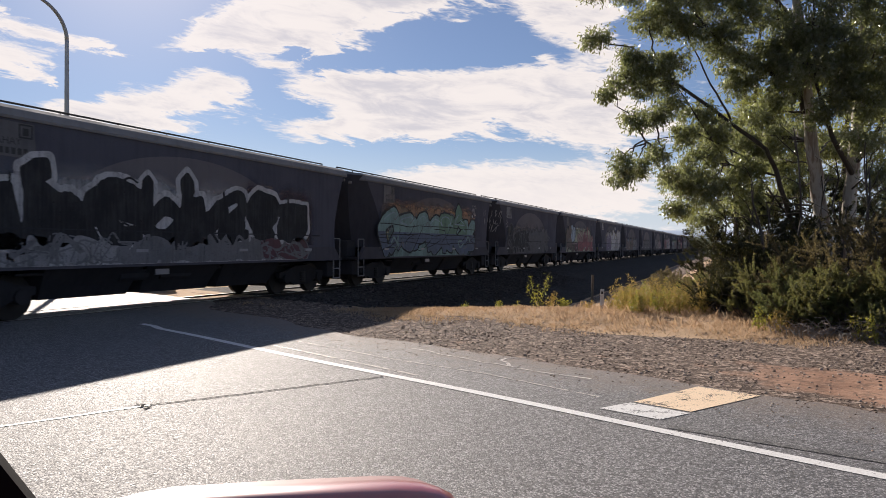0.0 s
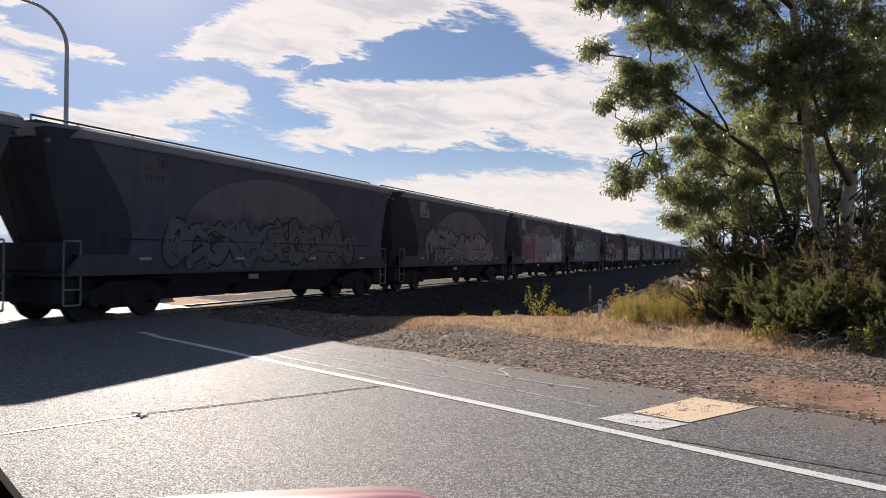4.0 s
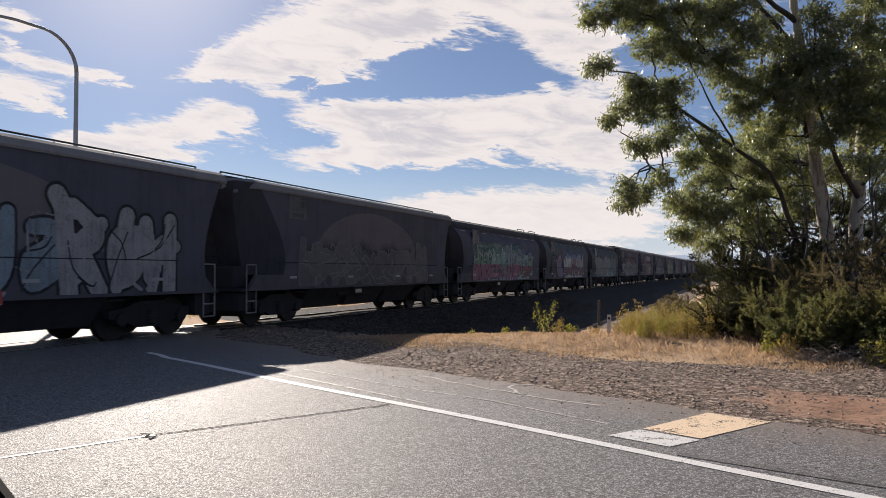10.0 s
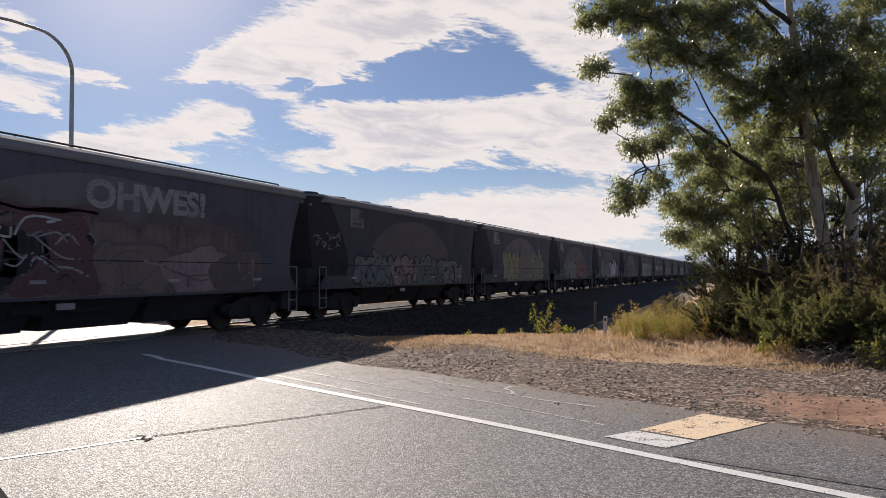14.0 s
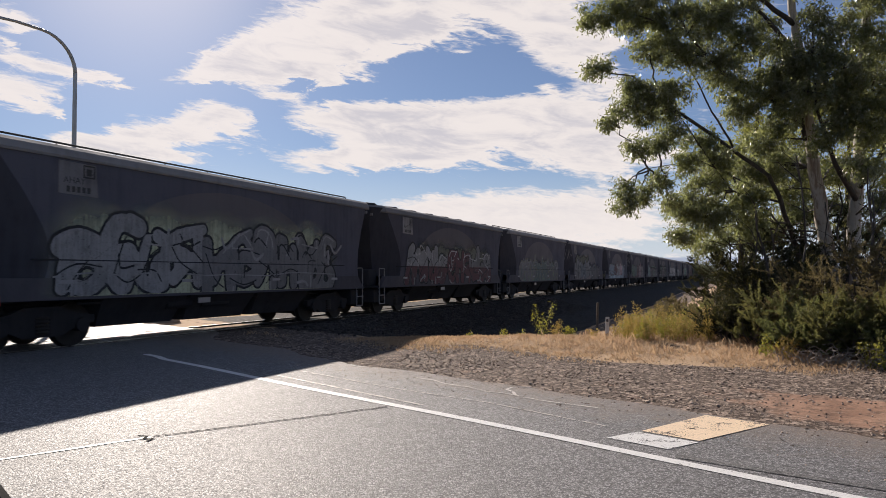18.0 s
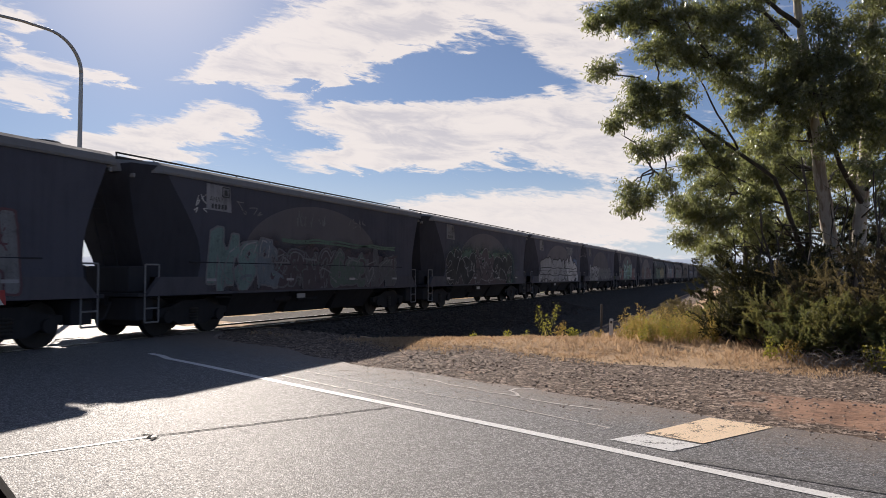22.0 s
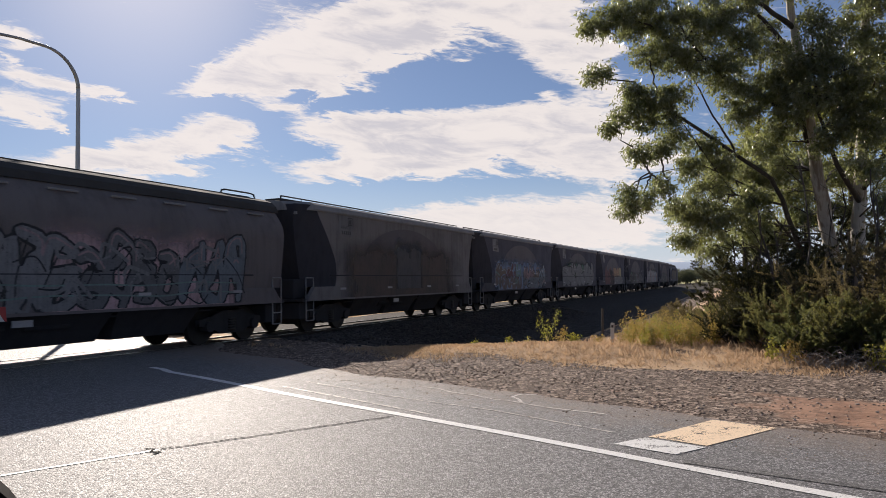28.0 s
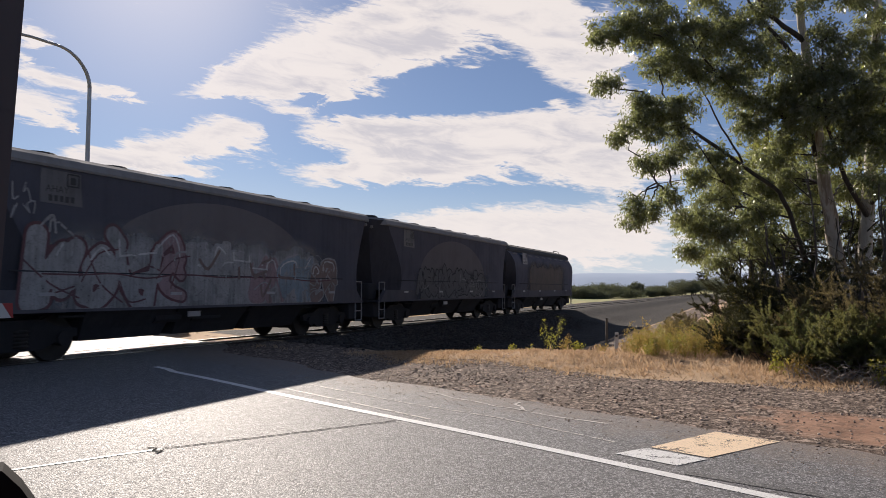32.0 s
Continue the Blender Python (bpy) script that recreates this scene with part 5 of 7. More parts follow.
# wagon: roof kind, then what is painted on the side that faces the road
CONSIST = {
    -2: (P, []), -1: (P, []),
    0: (P, [("haze", -5.6, 5.2, 1.06, 3.15, "white"), ("form", -5.5, 4.6, 1.55, 3.0, "black", "white", "", "slab"), ("form", -5.0, 4.8, 1.1, 1.7, ["white-", "smoke", "white=", "maroon"], "smoke", "", "wild"), ("haze", 1.6, 5.4, 1.5, 3.3, "maroon-")]),
    1: (P, [("end", 1, 3.0, 0.4, "silver", 2), ("haze", -5.6, 5.2, 1.4, 3.45, "orange"), ("haze", -5.4, 5.0, 1.9, 3.3, "orange"), ("haze", -5.5, 4.6, 1.06, 3.05, "teal"), ("form", -5.4, 4.6, 1.2, 2.95, ["teal", "teal", "green", "teal"], "black", "sky", "big", "blue-"), ("stripe", -5.4, 4.8, (1.6, 1.95, 2.3), "black"), ("tag", 4.3, 3.35, 0.25, "white", 3, 0.9)]),
    2: (P, [("end", -1, 3.1, 0.45, "white-", 3), ("tag", -5.3, 3.3, 0.3, "silver", 4, 0.6), ("haze", -5.2, 4.4, 1.06, 2.9, "smoke-"), ("form", -5.0, 4.2, 1.2, 2.6, ["black", "smoke="], "smoke-", "", "drawn")]),
    3: (P, [("haze", -5.7, 5.3, 1.06, 3.2, "lime"), ("haze", -5.7, -0.6, 1.06, 3.0, "lime"), ("form", -5.2, -3.6, 1.3, 2.9, "brown", "black", "", "big"), ("form", -3.5, -2.2, 1.85, 3.0, "sky", "black", "white", "big"), ("form", -3.4, -1.5, 1.15, 1.9, ["brown", "maroon"], "black", "pink", "bubble"), ("form", -1.2, 5.1, 1.1, 2.75, ["salmon", "red-", "salmon"], "maroon", "pink", "bubble", "red"), ("tag", 4.2, 3.25, 0.3, "silver-", 1, 0.7)]),
    4: (H, [("haze", -3.0, 5.7, 1.06, 3.3, "white"), ("form", -2.6, -0.2, 1.1, 2.7, "purple", "smoke", "white", "big"), ("form", -0.2, 5.4, 1.1, 3.05, ["white", "white-", "white"], "yellow-", "white", "big"), ("stripe", -0.5, 5.0, (2.2, 1.7), "smoke"), ("haze", 2.2, 3.6, 1.8, 2.7, "yellow-"), ("word", "not", 2.5, 3.25, 0.62, "white-")]),
    5: (P, [("haze", -5.4, 4.6, 1.06, 2.7, "sky-"), ("form", -4.7, 4.2, 1.1, 2.45, ["salmon-", "brown", "smoke"], "black", "", "wild"), ("tag", -4.8, 2.75, 0.3, "white", 1, 1.0)]),
    6: (P, [("haze", -4.6, 4.6, 1.06, 2.6, "smoke-"), ("form", -4.4, 4.4, 1.2, 2.4, "smoke-", "black", "", "wild")]),
    7: (P, [("haze", -4.6, 4.6, 1.06, 2.7, "pink="), ("form", -4.4, 4.2, 1.15, 2.6, ["silver-", "pink-"], "black", "", "bubble")]),
    8: (P, [("end", 1, 2.9, 0.35, "silver-", 1), ("haze", -5.4, 5.4, 1.06, 3.2, "pink"), ("form", -5.0, 0.6, 1.2, 2.8, ["red-", "salmon"], "purple", "pink", "bubble"), ("form", 0.8, 5.2, 1.5, 3.0, ["blue", "pink", "white"], "black", "white", "wild"), ("form", 1.0, 5.4, 1.1, 2.0, "white", "purple", "", "bubble")]),
    9: (H, [("end", -1, 2.2, 0.9, "silver", 1), ("haze", -5.2, 5.2, 1.06, 3.2, "green"), ("form", -5.0, 0.8, 1.1, 2.6, ["silver", "sky-", "silver-"], "black", "white", "bubble", "smoke"), ("form", 0.8, 5.2, 1.1, 2.55, ["brown", "salmon-", "brown"], "silver-", "", "wild"), ("tag", -5.6, 3.0, 0.55, "silver", 2, 0.9)]),
    10: (R, [("haze", -5.2, 1.0, 1.06, 3.0, "white"), ("haze", -5.4, 1.1, 2.2, 3.2, "red-"), ("form", -5.0, 0.8, 1.08, 2.75, "black", "white", "white", "big"), ("haze", 0.8, 5.3, 1.06, 3.1, "purple"), ("form", 1.4, 5.0, 1.2, 2.45, ["red", "red", "salmon"], "red-", "pink", "bubble")]),
    11: (H, [("end", 1, 2.7, 0.45, "teal", 2), ("haze", -5.3, 5.3, 1.06, 3.0, "yellow"), ("form", -5.2, 5.2, 1.06, 2.75, ["silver", "white-", "silver"], "yellow-", "white-", "big"), ("stripe", -5.2, 5.2, (1.75, 1.45), "black"), ("tag", 4.7, 2.9, 0.3, "teal=", 2, 0.8)]),
    12: (S, [("end", -1, 2.9, 0.7, "white-", 1), ("haze", -5.0, 4.6, 1.06, 2.5, "smoke"), ("form", -4.9, 4.4, 1.1, 2.35, ["silver-", "smoke", "olive"], "black", "yellow-", "wild"), ("form", -5.3, -4.3, 2.0, 2.9, "white-", "smoke", "", "bubble")]),
    13: (P, [("haze", -5.7, 0.4, 1.06, 3.0, "red"), ("haze", -5.7, 0.6, 1.06, 2.3, "maroon"), ("form", -5.4, 0.3, 1.15, 2.75, ["maroon", "salmon-", "brown", "maroon"], "pink-", "white-", "bubble", "maroon"), ("stripe", -5.0, 0.2, (2.05, 1.25), "blue"), ("haze", 0.4, 5.3, 1.06, 2.5, "green-"), ("form", 0.7, 5.2, 1.1, 2.3, ["silver", "white-"], "black", "white", "bubble", "sky-")]),
    14: (P, [("form", -5.3, 5.4, 1.06, 2.9, ["white-", "sky-", "white-"], "black", "", "bubble"), ("tag", -2.0, 3.2, 0.4, "smoke", 1, 2.4)]),
    15: (P, [("form", -4.6, 4.6, 1.1, 2.5, ["smoke-", "smoke=", "smoke-"], "silver-", "", "drawn"), ("haze", -4.8, 4.8, 1.06, 2.6, "smoke=")]),
    16: (R, [("haze", -5.6, 4.0, 1.06, 3.2, "teal"), ("haze", -5.2, 3.6, 1.06, 3.1, "teal"), ("haze", 2.8, 5.6, 1.2, 3.0, "blue"), ("form", -5.1, 2.6, 1.12, 2.8, ["green", "teal", "sky-"], "black", "white", "wild", "magenta"), ("form", 2.8, 5.2, 1.2, 2.6, ["teal", "green"], "black", "lime", "wild", "red-"), ("haze", -5.6, 5.5, 1.06, 1.5, "sky"), ("tag", -5.3, 3.0, 0.35, "white", 2, 0.7)]),
    17: (R, [("haze", -5.3, -1.8, 1.06, 2.9, "purple"), ("form", -5.2, -2.2, 1.1, 2.7, ["black", "purple"], "maroon", "pink", "big"), ("haze", -2.0, 5.3, 1.06, 3.2, "blue"), ("haze", -1.8, 5.2, 1.06, 2.8, "white"), ("form", -1.4, 5.0, 1.15, 2.6, ["white", "maroon", "white-"], "smoke", "white", "wild", "maroon")]),
    18: (R, [("haze", -5.2, 5.2, 1.06, 3.0, "teal"), ("form", -4.8, 5.0, 1.15, 2.9, ["silver-", "smoke", "teal="], "smoke=", "", "big"), ("haze", -4.6, -3.2, 2.4, 3.0, "orange")]),
    19: (H, [("end", -1, 2.7, 0.7, "silver", 1), ("haze", -4.6, 4.9, 1.7, 3.45, "maroon-"), ("haze", -4.6, 4.9, 1.06, 2.0, "silver"), ("form", -4.4, 4.6, 1.15, 2.6, ["silver-", "smoke", "teal="], "black", "white-", "wild"), ("form", -5.4, -4.5, 1.7, 2.5, "silver", "black", "", "wild"), ("tag", -5.6, 3.0, 0.5, "silver-", 1, 0.8)]),
    20: (P, [("haze", -5.4, 5.2, 1.06, 3.1, "salmon-"), ("form", -5.2, -0.4, 1.15, 2.65, ["black", "maroon"], "maroon", "white", "bubble"), ("form", -4.6, -0.8, 1.5, 2.3, "black", "white-", "", "drawn"), ("form", -0.2, 4.8, 1.1, 2.1, ["salmon-", "pink-", "salmon="], "salmon=", "", "big"), ("stripe", -5.3, -0.3, (2.75, 2.82), "maroon", 0.06), ("word", "OHWES!", 1.2, 2.95, 0.8, "white-")]),
    21: (H, [("end", -1, 2.6, 0.3, "smoke", 2), ("haze", -5.0, 5.0, 1.06, 2.3, "silver-"), ("form", -4.8, 5.0, 1.1, 2.2, ["sky=", "pink-", "teal=", "smoke"], "black", "silver-", "wild")]),
    22: (P, [("haze", -4.0, 4.8, 1.06, 2.8, "olive"), ("form", -3.6, 4.8, 1.1, 2.7, ["yellow-", "salmon-", "olive"], "green-", "", "wild")]),
    23: (H, [("form", -4.0, 4.0, 1.1, 2.5, ["silver-", "red-"], "black", "", "bubble")]),
    24: (H, [("haze", 0.0, 5.4, 1.06, 3.0, "brown"), ("form", -4.2, 1.2, 1.1, 2.7, "silver-", "black", "", "bubble"), ("form", 0.6, 3.9, 1.06, 2.75, "white", "black", "", "fat"), ("form", 3.8, 5.2, 1.3, 2.4, ["pink-", "red-"], "smoke", "", "wild")]),
    25: (H, [("haze", -5.0, 5.0, 1.06, 2.3, "olive"), ("form", -4.6, 0.4, 1.2, 2.3, ["maroon", "brown"], "black", "green-", "wild"), ("form", 0.4, 4.9, 1.1, 2.1, "smoke=", "olive", "", "wild")]),
    26: (P, [("haze", -5.6, 5.3, 1.06, 3.15, "lime"), ("form", -5.2, 5.0, 1.08, 2.7, ["silver", "smoke", "silver-"], "black", "white-", "bubble"), ("stripe", -5.2, 5.0, (1.5,), "silver")]),
    27: (H, [("haze", -4.6, 5.4, 1.5, 3.0, "lime="), ("form", -4.8, 5.2, 1.1, 2.65, ["silver", "maroon", "silver-"], "black", "white", "bubble", "maroon")]),
    28: (P, [("haze", -5.0, 4.6, 1.06, 2.5, "teal-"), ("form", -4.8, 4.4, 1.1, 2.4, ["smoke", "teal=", "smoke-"], "olive", "silver", "wild")]),
    29: (H, [("end", -1, 2.6, 0.8, "silver-", 1), ("haze", -5.2, 0.8, 2.0, 3.2, "olive-"), ("haze", -5.2, 5.2, 1.06, 2.6, "sky="), ("form", -5.0, 1.2, 1.1, 2.55, ["smoke", "sky=", "silver-"], "black", "silver", "wild"), ("form", 1.2, 5.0, 1.2, 2.2, ["smoke-", "smoke="], "black", "silver-", "wild"), ("haze", -5.6, 2.0, 1.06, 1.5, "pink-")]),
    30: (H, [("end", 1, 3.0, 0.5, "silver-", 2), ("haze", -5.2, 4.8, 1.06, 2.3, "red"), ("form", -5.0, -0.6, 1.5, 2.5, ["sky-", "maroon"], "black", "salmon", "big"), ("form", -0.8, 4.4, 1.25, 2.45, ["white-", "pink", "sky-"], "salmon-", "white", "wild"), ("haze", -5.6, 4.8, 1.06, 1.55, "sky"), ("tag", -0.6, 2.6, 0.3, "maroon", 1, 3.0)]),
    31: (H, [("end", -1, 3.1, 0.4, "smoke", 3), ("haze", -5.2, 0.6, 1.06, 2.6, "maroon"), ("form", -5.0, 0.4, 1.2, 2.5, ["green-", "teal=", "maroon"], "black", "silver-", "wild"), ("haze", 0.6, 5.3, 1.06, 2.8, "white-"), ("form", 0.8, 5.0, 1.1, 2.6, ["pink-", "silver-"], "maroon", "green-", "wild")]),
    32: (P, [("haze", -5.3, 5.3, 1.06, 2.7, "maroon="), ("form", -4.9, -2.4, 1.1, 2.6, ["teal-", "sky="], "smoke", "white-", "wild"), ("form", -2.4, 5.0, 1.1, 2.3, ["maroon=", "green=", "smoke="], "smoke-", "silver-", "wild"), ("stripe", -2.0, 5.0, (2.45, 2.55), "green-", 0.03), ("tag", -4.0, 2.95, 0.5, "silver-", 1, 1.6), ("tag", -1.6, 2.95, 0.5, "silver-", 1, 2.2), ("tag", 1.6, 2.95, 0.5, "silver-", 1, 1.8), ("tag", -5.6, 3.2, 0.35, "white", 2, 0.6)]),
    33: (P, [("haze", -5.4, 5.2, 1.06, 3.1, "green-"), ("haze", -5.3, 4.2, 1.06, 2.6, "maroon="), ("form", -5.2, 4.0, 1.15, 2.65, ["black", "maroon=", "black"], "silver", "", "drawn")]),
    34: (P, [("end", 1, 2.9, 0.3, "red-", 2), ("haze", -5.3, 5.3, 1.06, 2.7, "white-"), ("form", -5.2, 5.1, 1.06, 2.65, ["white-", "silver", "white"], "black", "", "big"), ("stripe", -5.0, 5.0, (2.0, 1.5), "black", 0.025), ("haze", 4.2, 5.5, 1.8, 2.9, "blue"), ("word", "TUFF", 3.0, 3.05, 0.75, "silver-")]),
    35: (H, [("end", -1, 3.0, 0.35, "silver-", 1), ("haze", -5.2, -0.8, 1.06, 2.2, "silver"), ("form", -4.8, -1.0, 1.4, 2.3, "silver", "black", "white", "wild"), ("form", -0.8, 4.6, 1.2, 2.1, "smoke-", "silver-", "", "wild"), ("tag", -5.0, 2.2, 0.5, "white", 1, 1.0)]),
    36: (S, [("haze", -5.6, -2.2, 1.06, 2.4, "red-"), ("form", -5.4, -2.4, 1.08, 2.4, ["smoke", "red-", "smoke-"], "black", "yellow", "wild"), ("haze", 2.4, 5.2, 1.06, 2.3, "red"), ("form", 2.8, 5.0, 1.15, 2.3, ["red-", "smoke"], "maroon", "white-", "wild"), ("form", -2.4, 2.9, 1.08, 2.95, ["teal", "green", "teal"], "black", "white", "bubble"), ("stripe", -2.6, 2.8, (2.0, 1.5), "teal", 0.028), ("tag", -5.4, 2.8, 0.5, "silver", 2, 1.1)]),
    37: (P, [("haze", -4.6, 5.2, 1.06, 2.6, "salmon-"), ("form", -4.2, 1.2, 1.1, 2.7, ["brown", "smoke", "maroon"], "smoke-", "", "wild"), ("form", 1.4, 5.0, 1.1, 2.5, ["maroon", "brown"], "smoke", "", "wild")]),
    38: (R, [("haze", -5.0, 5.0, 1.06, 2.8, "olive"), ("form", -4.8, 4.8, 1.1, 2.7, ["green-", "yellow-"], "black", "", "bubble")]),
    39: (R, [("haze", -5.0, 5.0, 1.06, 3.0, "red-"), ("form", -4.8, 4.8, 1.1, 2.9, ["silver", "sky-", "pink-"], "black", "white", "bubble")]),
    40: (R, [("haze", -4.6, -1.2, 1.6, 3.1, "brown"), ("haze", -1.0, 5.4, 1.06, 2.95, "pink"), ("form", -5.0, 5.1, 1.12, 2.6, ["teal-", "smoke", "smoke-", "sky="], "black", "pink-", "wild"), ("stripe", -4.8, 5.0, (1.35, 1.6), "teal-")]),
    41: (P, [("haze", -5.3, 5.0, 1.06, 3.2, "brown-"), ("haze", -1.2, 1.4, 1.3, 3.4, "smoke="), ("tag", 0.0, 2.4, 0.8, "black", 1, 1.6)]),
    42: (P, [("haze", -5.4, 5.0, 1.06, 2.9, "blue"), ("form", -4.8, -0.3, 1.1, 2.5, ["brown", "maroon", "teal-"], "blue", "sky", "bubble", "salmon="), ("form", 0.2, 5.0, 1.1, 2.4, ["pink-", "brown", "sky-"], "black", "white", "wild", "sky=")]),
    43: (H, [("end", 1, 2.5, 0.4, "silver-", 2), ("haze", -5.0, 5.2, 1.5, 3.05, "green-"), ("form", -5.4, 5.3, 1.06, 2.85, ["silver-", "smoke", "silver-"], "black", "white-", "big"), ("stripe", -5.2, 5.0, (1.6,), "silver-"), ("tag", -3.2, 3.1, 0.5, "silver-", 1, 0.5)]),
    44: (H, [("form", -4.2, 0.4, 1.1, 2.5, ["maroon", "black"], "red-", "", "wild"), ("haze", -0.4, 5.2, 1.06, 2.0, "white-"), ("form", 0.2, 4.4, 1.75, 2.65, ["orange", "orange", "yellow"], "brown", "", "bubble"), ("form", 0.6, 5.0, 1.1, 1.8, "silver-", "smoke", "", "wild"), ("tag", 4.4, 3.0, 0.45, "silver-", 2, 0.6)]),
    45: (H, [("end", -1, 2.7, 0.5, "smoke", 2), ("haze", -5.2, 5.2, 1.06, 2.3, "smoke"), ("form", -4.8, 0.0, 1.1, 2.2, ["brown=", "maroon=", "olive="], "black", "smoke", "wild"), ("haze", -3.6, -2.4, 1.8, 2.4, "green"), ("form", 0.0, 2.2, 1.1, 2.1, ["smoke", "maroon="], "maroon", "silver-", "bubble"), ("form", 2.2, 5.0, 1.2, 2.0, "smoke-", "black", "", "wild"), ("tag", 2.0, 2.2, 0.4, "black", 1, 3.0), ("tag", 4.6, 2.3, 0.5, "white", 2, 0.9)]),
    46: (H, [("haze", -5.5, 5.2, 1.06, 3.0, "silver"), ("form", -5.4, -1.2, 1.08, 2.75, ["white-", "silver", "pink-"], "maroon", "white", "bubble"), ("form", -1.2, 5.1, 1.12, 2.45, ["white-", "pink-", "sky-", "salmon-"], "silver", "white", "wild"), ("stripe", -5.0, 5.0, (1.75,), "maroon"), ("tag", -5.6, 3.1, 0.4, "silver", 2, 0.5)]),
    47: (H, [("haze", -4.4, 4.6, 1.06, 2.4, "smoke-"), ("form", -4.0, 3.6, 1.2, 2.3, "smoke=", "black", "", "wild")]), 48: (R, [("haze", -4.6, 5.0, 1.4, 3.4, "brown-")])}
COATS = {10: WAGON_RED, 40: WAGON_BROWN, 41: WAGON_PALE, 17: WAGON_GREEN, 18: WAGON_GREEN, 38: WAGON_GREEN}
WORDS = {"plain": "grey-brown grain hopper wagon with railed roof", "hatch": "grey-brown grain hopper wagon with roof hatches",
         "stub": "grey-brown grain hopper wagon with roof vents", "round": "barrel-sided grain hopper with roof hoops"}
wagons = {}


def build_train():
    proto = {}
    for k, (kind, pieces) in CONSIST.items():
        if kind not in proto:
            w = proto[kind] = hopper(kind)
        else:
            w = None
        wagons[k] = w
    for k, (kind, pieces) in CONSIST.items():
        if wagons[k] is None:
            wagons[k] = copy_thing(proto[kind], Matrix())
    for k, (kind, pieces) in CONSIST.items():
        w = wagons[k]
        coat = COATS.get(k)
        for o in w.children:
            if coat and o.name.split(".")[0] in ("body", "side_sill"):
                o.material_slots[0].link = "OBJECT"
                o.material_slots[0].material = coat
        coatword = {WAGON_BROWN: "dull brown", WAGON_RED: "faded red", WAGON_PALE: "chalky pale", WAGON_GREEN: "dull green"}.get(coat, "grey-brown")
        text = WORDS[kind].replace("grey-brown", coatword) if kind != "round" else coatword + " " + WORDS[kind]
        word = ""
        for j, (what, *v) in enumerate(pieces):
            if what == "haze":
                haze(w, *v, 1.4105 + 0.0007 * j, random.Random(100 * k + j))
            elif what == "form":
                graffiti(w, 100 * k + j, *v)
                tone = (v[4] if isinstance(v[4], str) else v[4][0]).strip("-=")
                word = word or {"smoke": "dull grey", "sky": "pale blue"}.get(tone, tone)
            elif what == "tag":
                tag_scrawl(w, 100 * k + j, *v)
            elif what == "end":
                panel_scrawl(w, 100 * k + j, *v)
            elif what == "word":
                block_words(w, *v)
            else:
                stripes(w, 100 * k + j, *v)
        tagged(w, text + (" and " + word + " graffiti" if word else ", faded"), "hopper wagon", "wagons of the grain train")


build_train()

# ---- trees, bushes and weeds ----
rs = np.random.RandomState(11)


def leaf_cloud(centres, counts, spread, length, width, droop, rng=rs):
    """Corners of many small pointed leaves scattered about sub-centres, hanging by droop (0 to 1)."""
    c = np.repeat(np.asarray(centres, float), counts, axis=0)
    s = np.repeat(np.asarray(spread, float), counts, axis=0)
    n = len(c)
    p = c + np.clip(rng.normal(size=(n, 3)), -1.6, 1.6) * s[:, None] * np.array([1.0, 1.0, 0.85])
    d = rng.normal(size=(n, 3))
    d /= np.linalg.norm(d, axis=1)[:, None]
    d = d * (1 - droop) + np.array([0, 0, -1.0]) * droop
    d /= np.linalg.norm(d, axis=1)[:, None]
    w = np.cross(d, rng.normal(size=(n, 3)))
    w /= np.linalg.norm(w, axis=1)[:, None]
    ln = length * rng.uniform(0.6, 1.3, n)[:, None]
    wd = width * rng.uniform(0.7, 1.2, n)[:, None]
    return np.stack([p, p + d * ln * 0.45 + w * wd, p + d * ln, p + d * ln * 0.45 - w * wd], axis=1)


def limb(bm, pts, r0, r1, seg=8):
    """A tapered, bent limb through points."""
    pts = [Vector(p) for p in pts]
    rings = []
    for i, p in enumerate(pts):
        d = (pts[min(i + 1, len(pts) - 1)] - pts[max(i - 1, 0)]).normalized()
        a = d.orthogonal().normalized()
        b = d.cross(a)
        r = r0 + (r1 - r0) * i / (len(pts) - 1)
        rings.append([p + (a * math.cos(t) + b * math.sin(t)) * r for t in np.linspace(0, 2 * math.pi, seg + 1)[:-1]])
    # keep rings from twisting
    for j in range(1, len(rings)):
        best = min(range(seg), key=lambda s: sum((rings[j][(i + s) % seg] - rings[j - 1][i]).length for i in range(seg)))
        rings[j] = [rings[j][(i + best) % seg] for i in range(seg)]
    hull(bm, rings)


def bent(a, b, rng, n=6, sag=0.1):
    a, b = Vector(a), Vector(b)
    l = (b - a).length
    out = [a]
    for i in range(1, n):
        q = i / n
        out.append(a.lerp(b, q) + Vector((rng.uniform(-1, 1), rng.uniform(-1, 1), rng.uniform(-0.6, 0.6) + 1.2 * math.sin(math.pi * q))) * l * sag * 0.5)
    return out + [b]


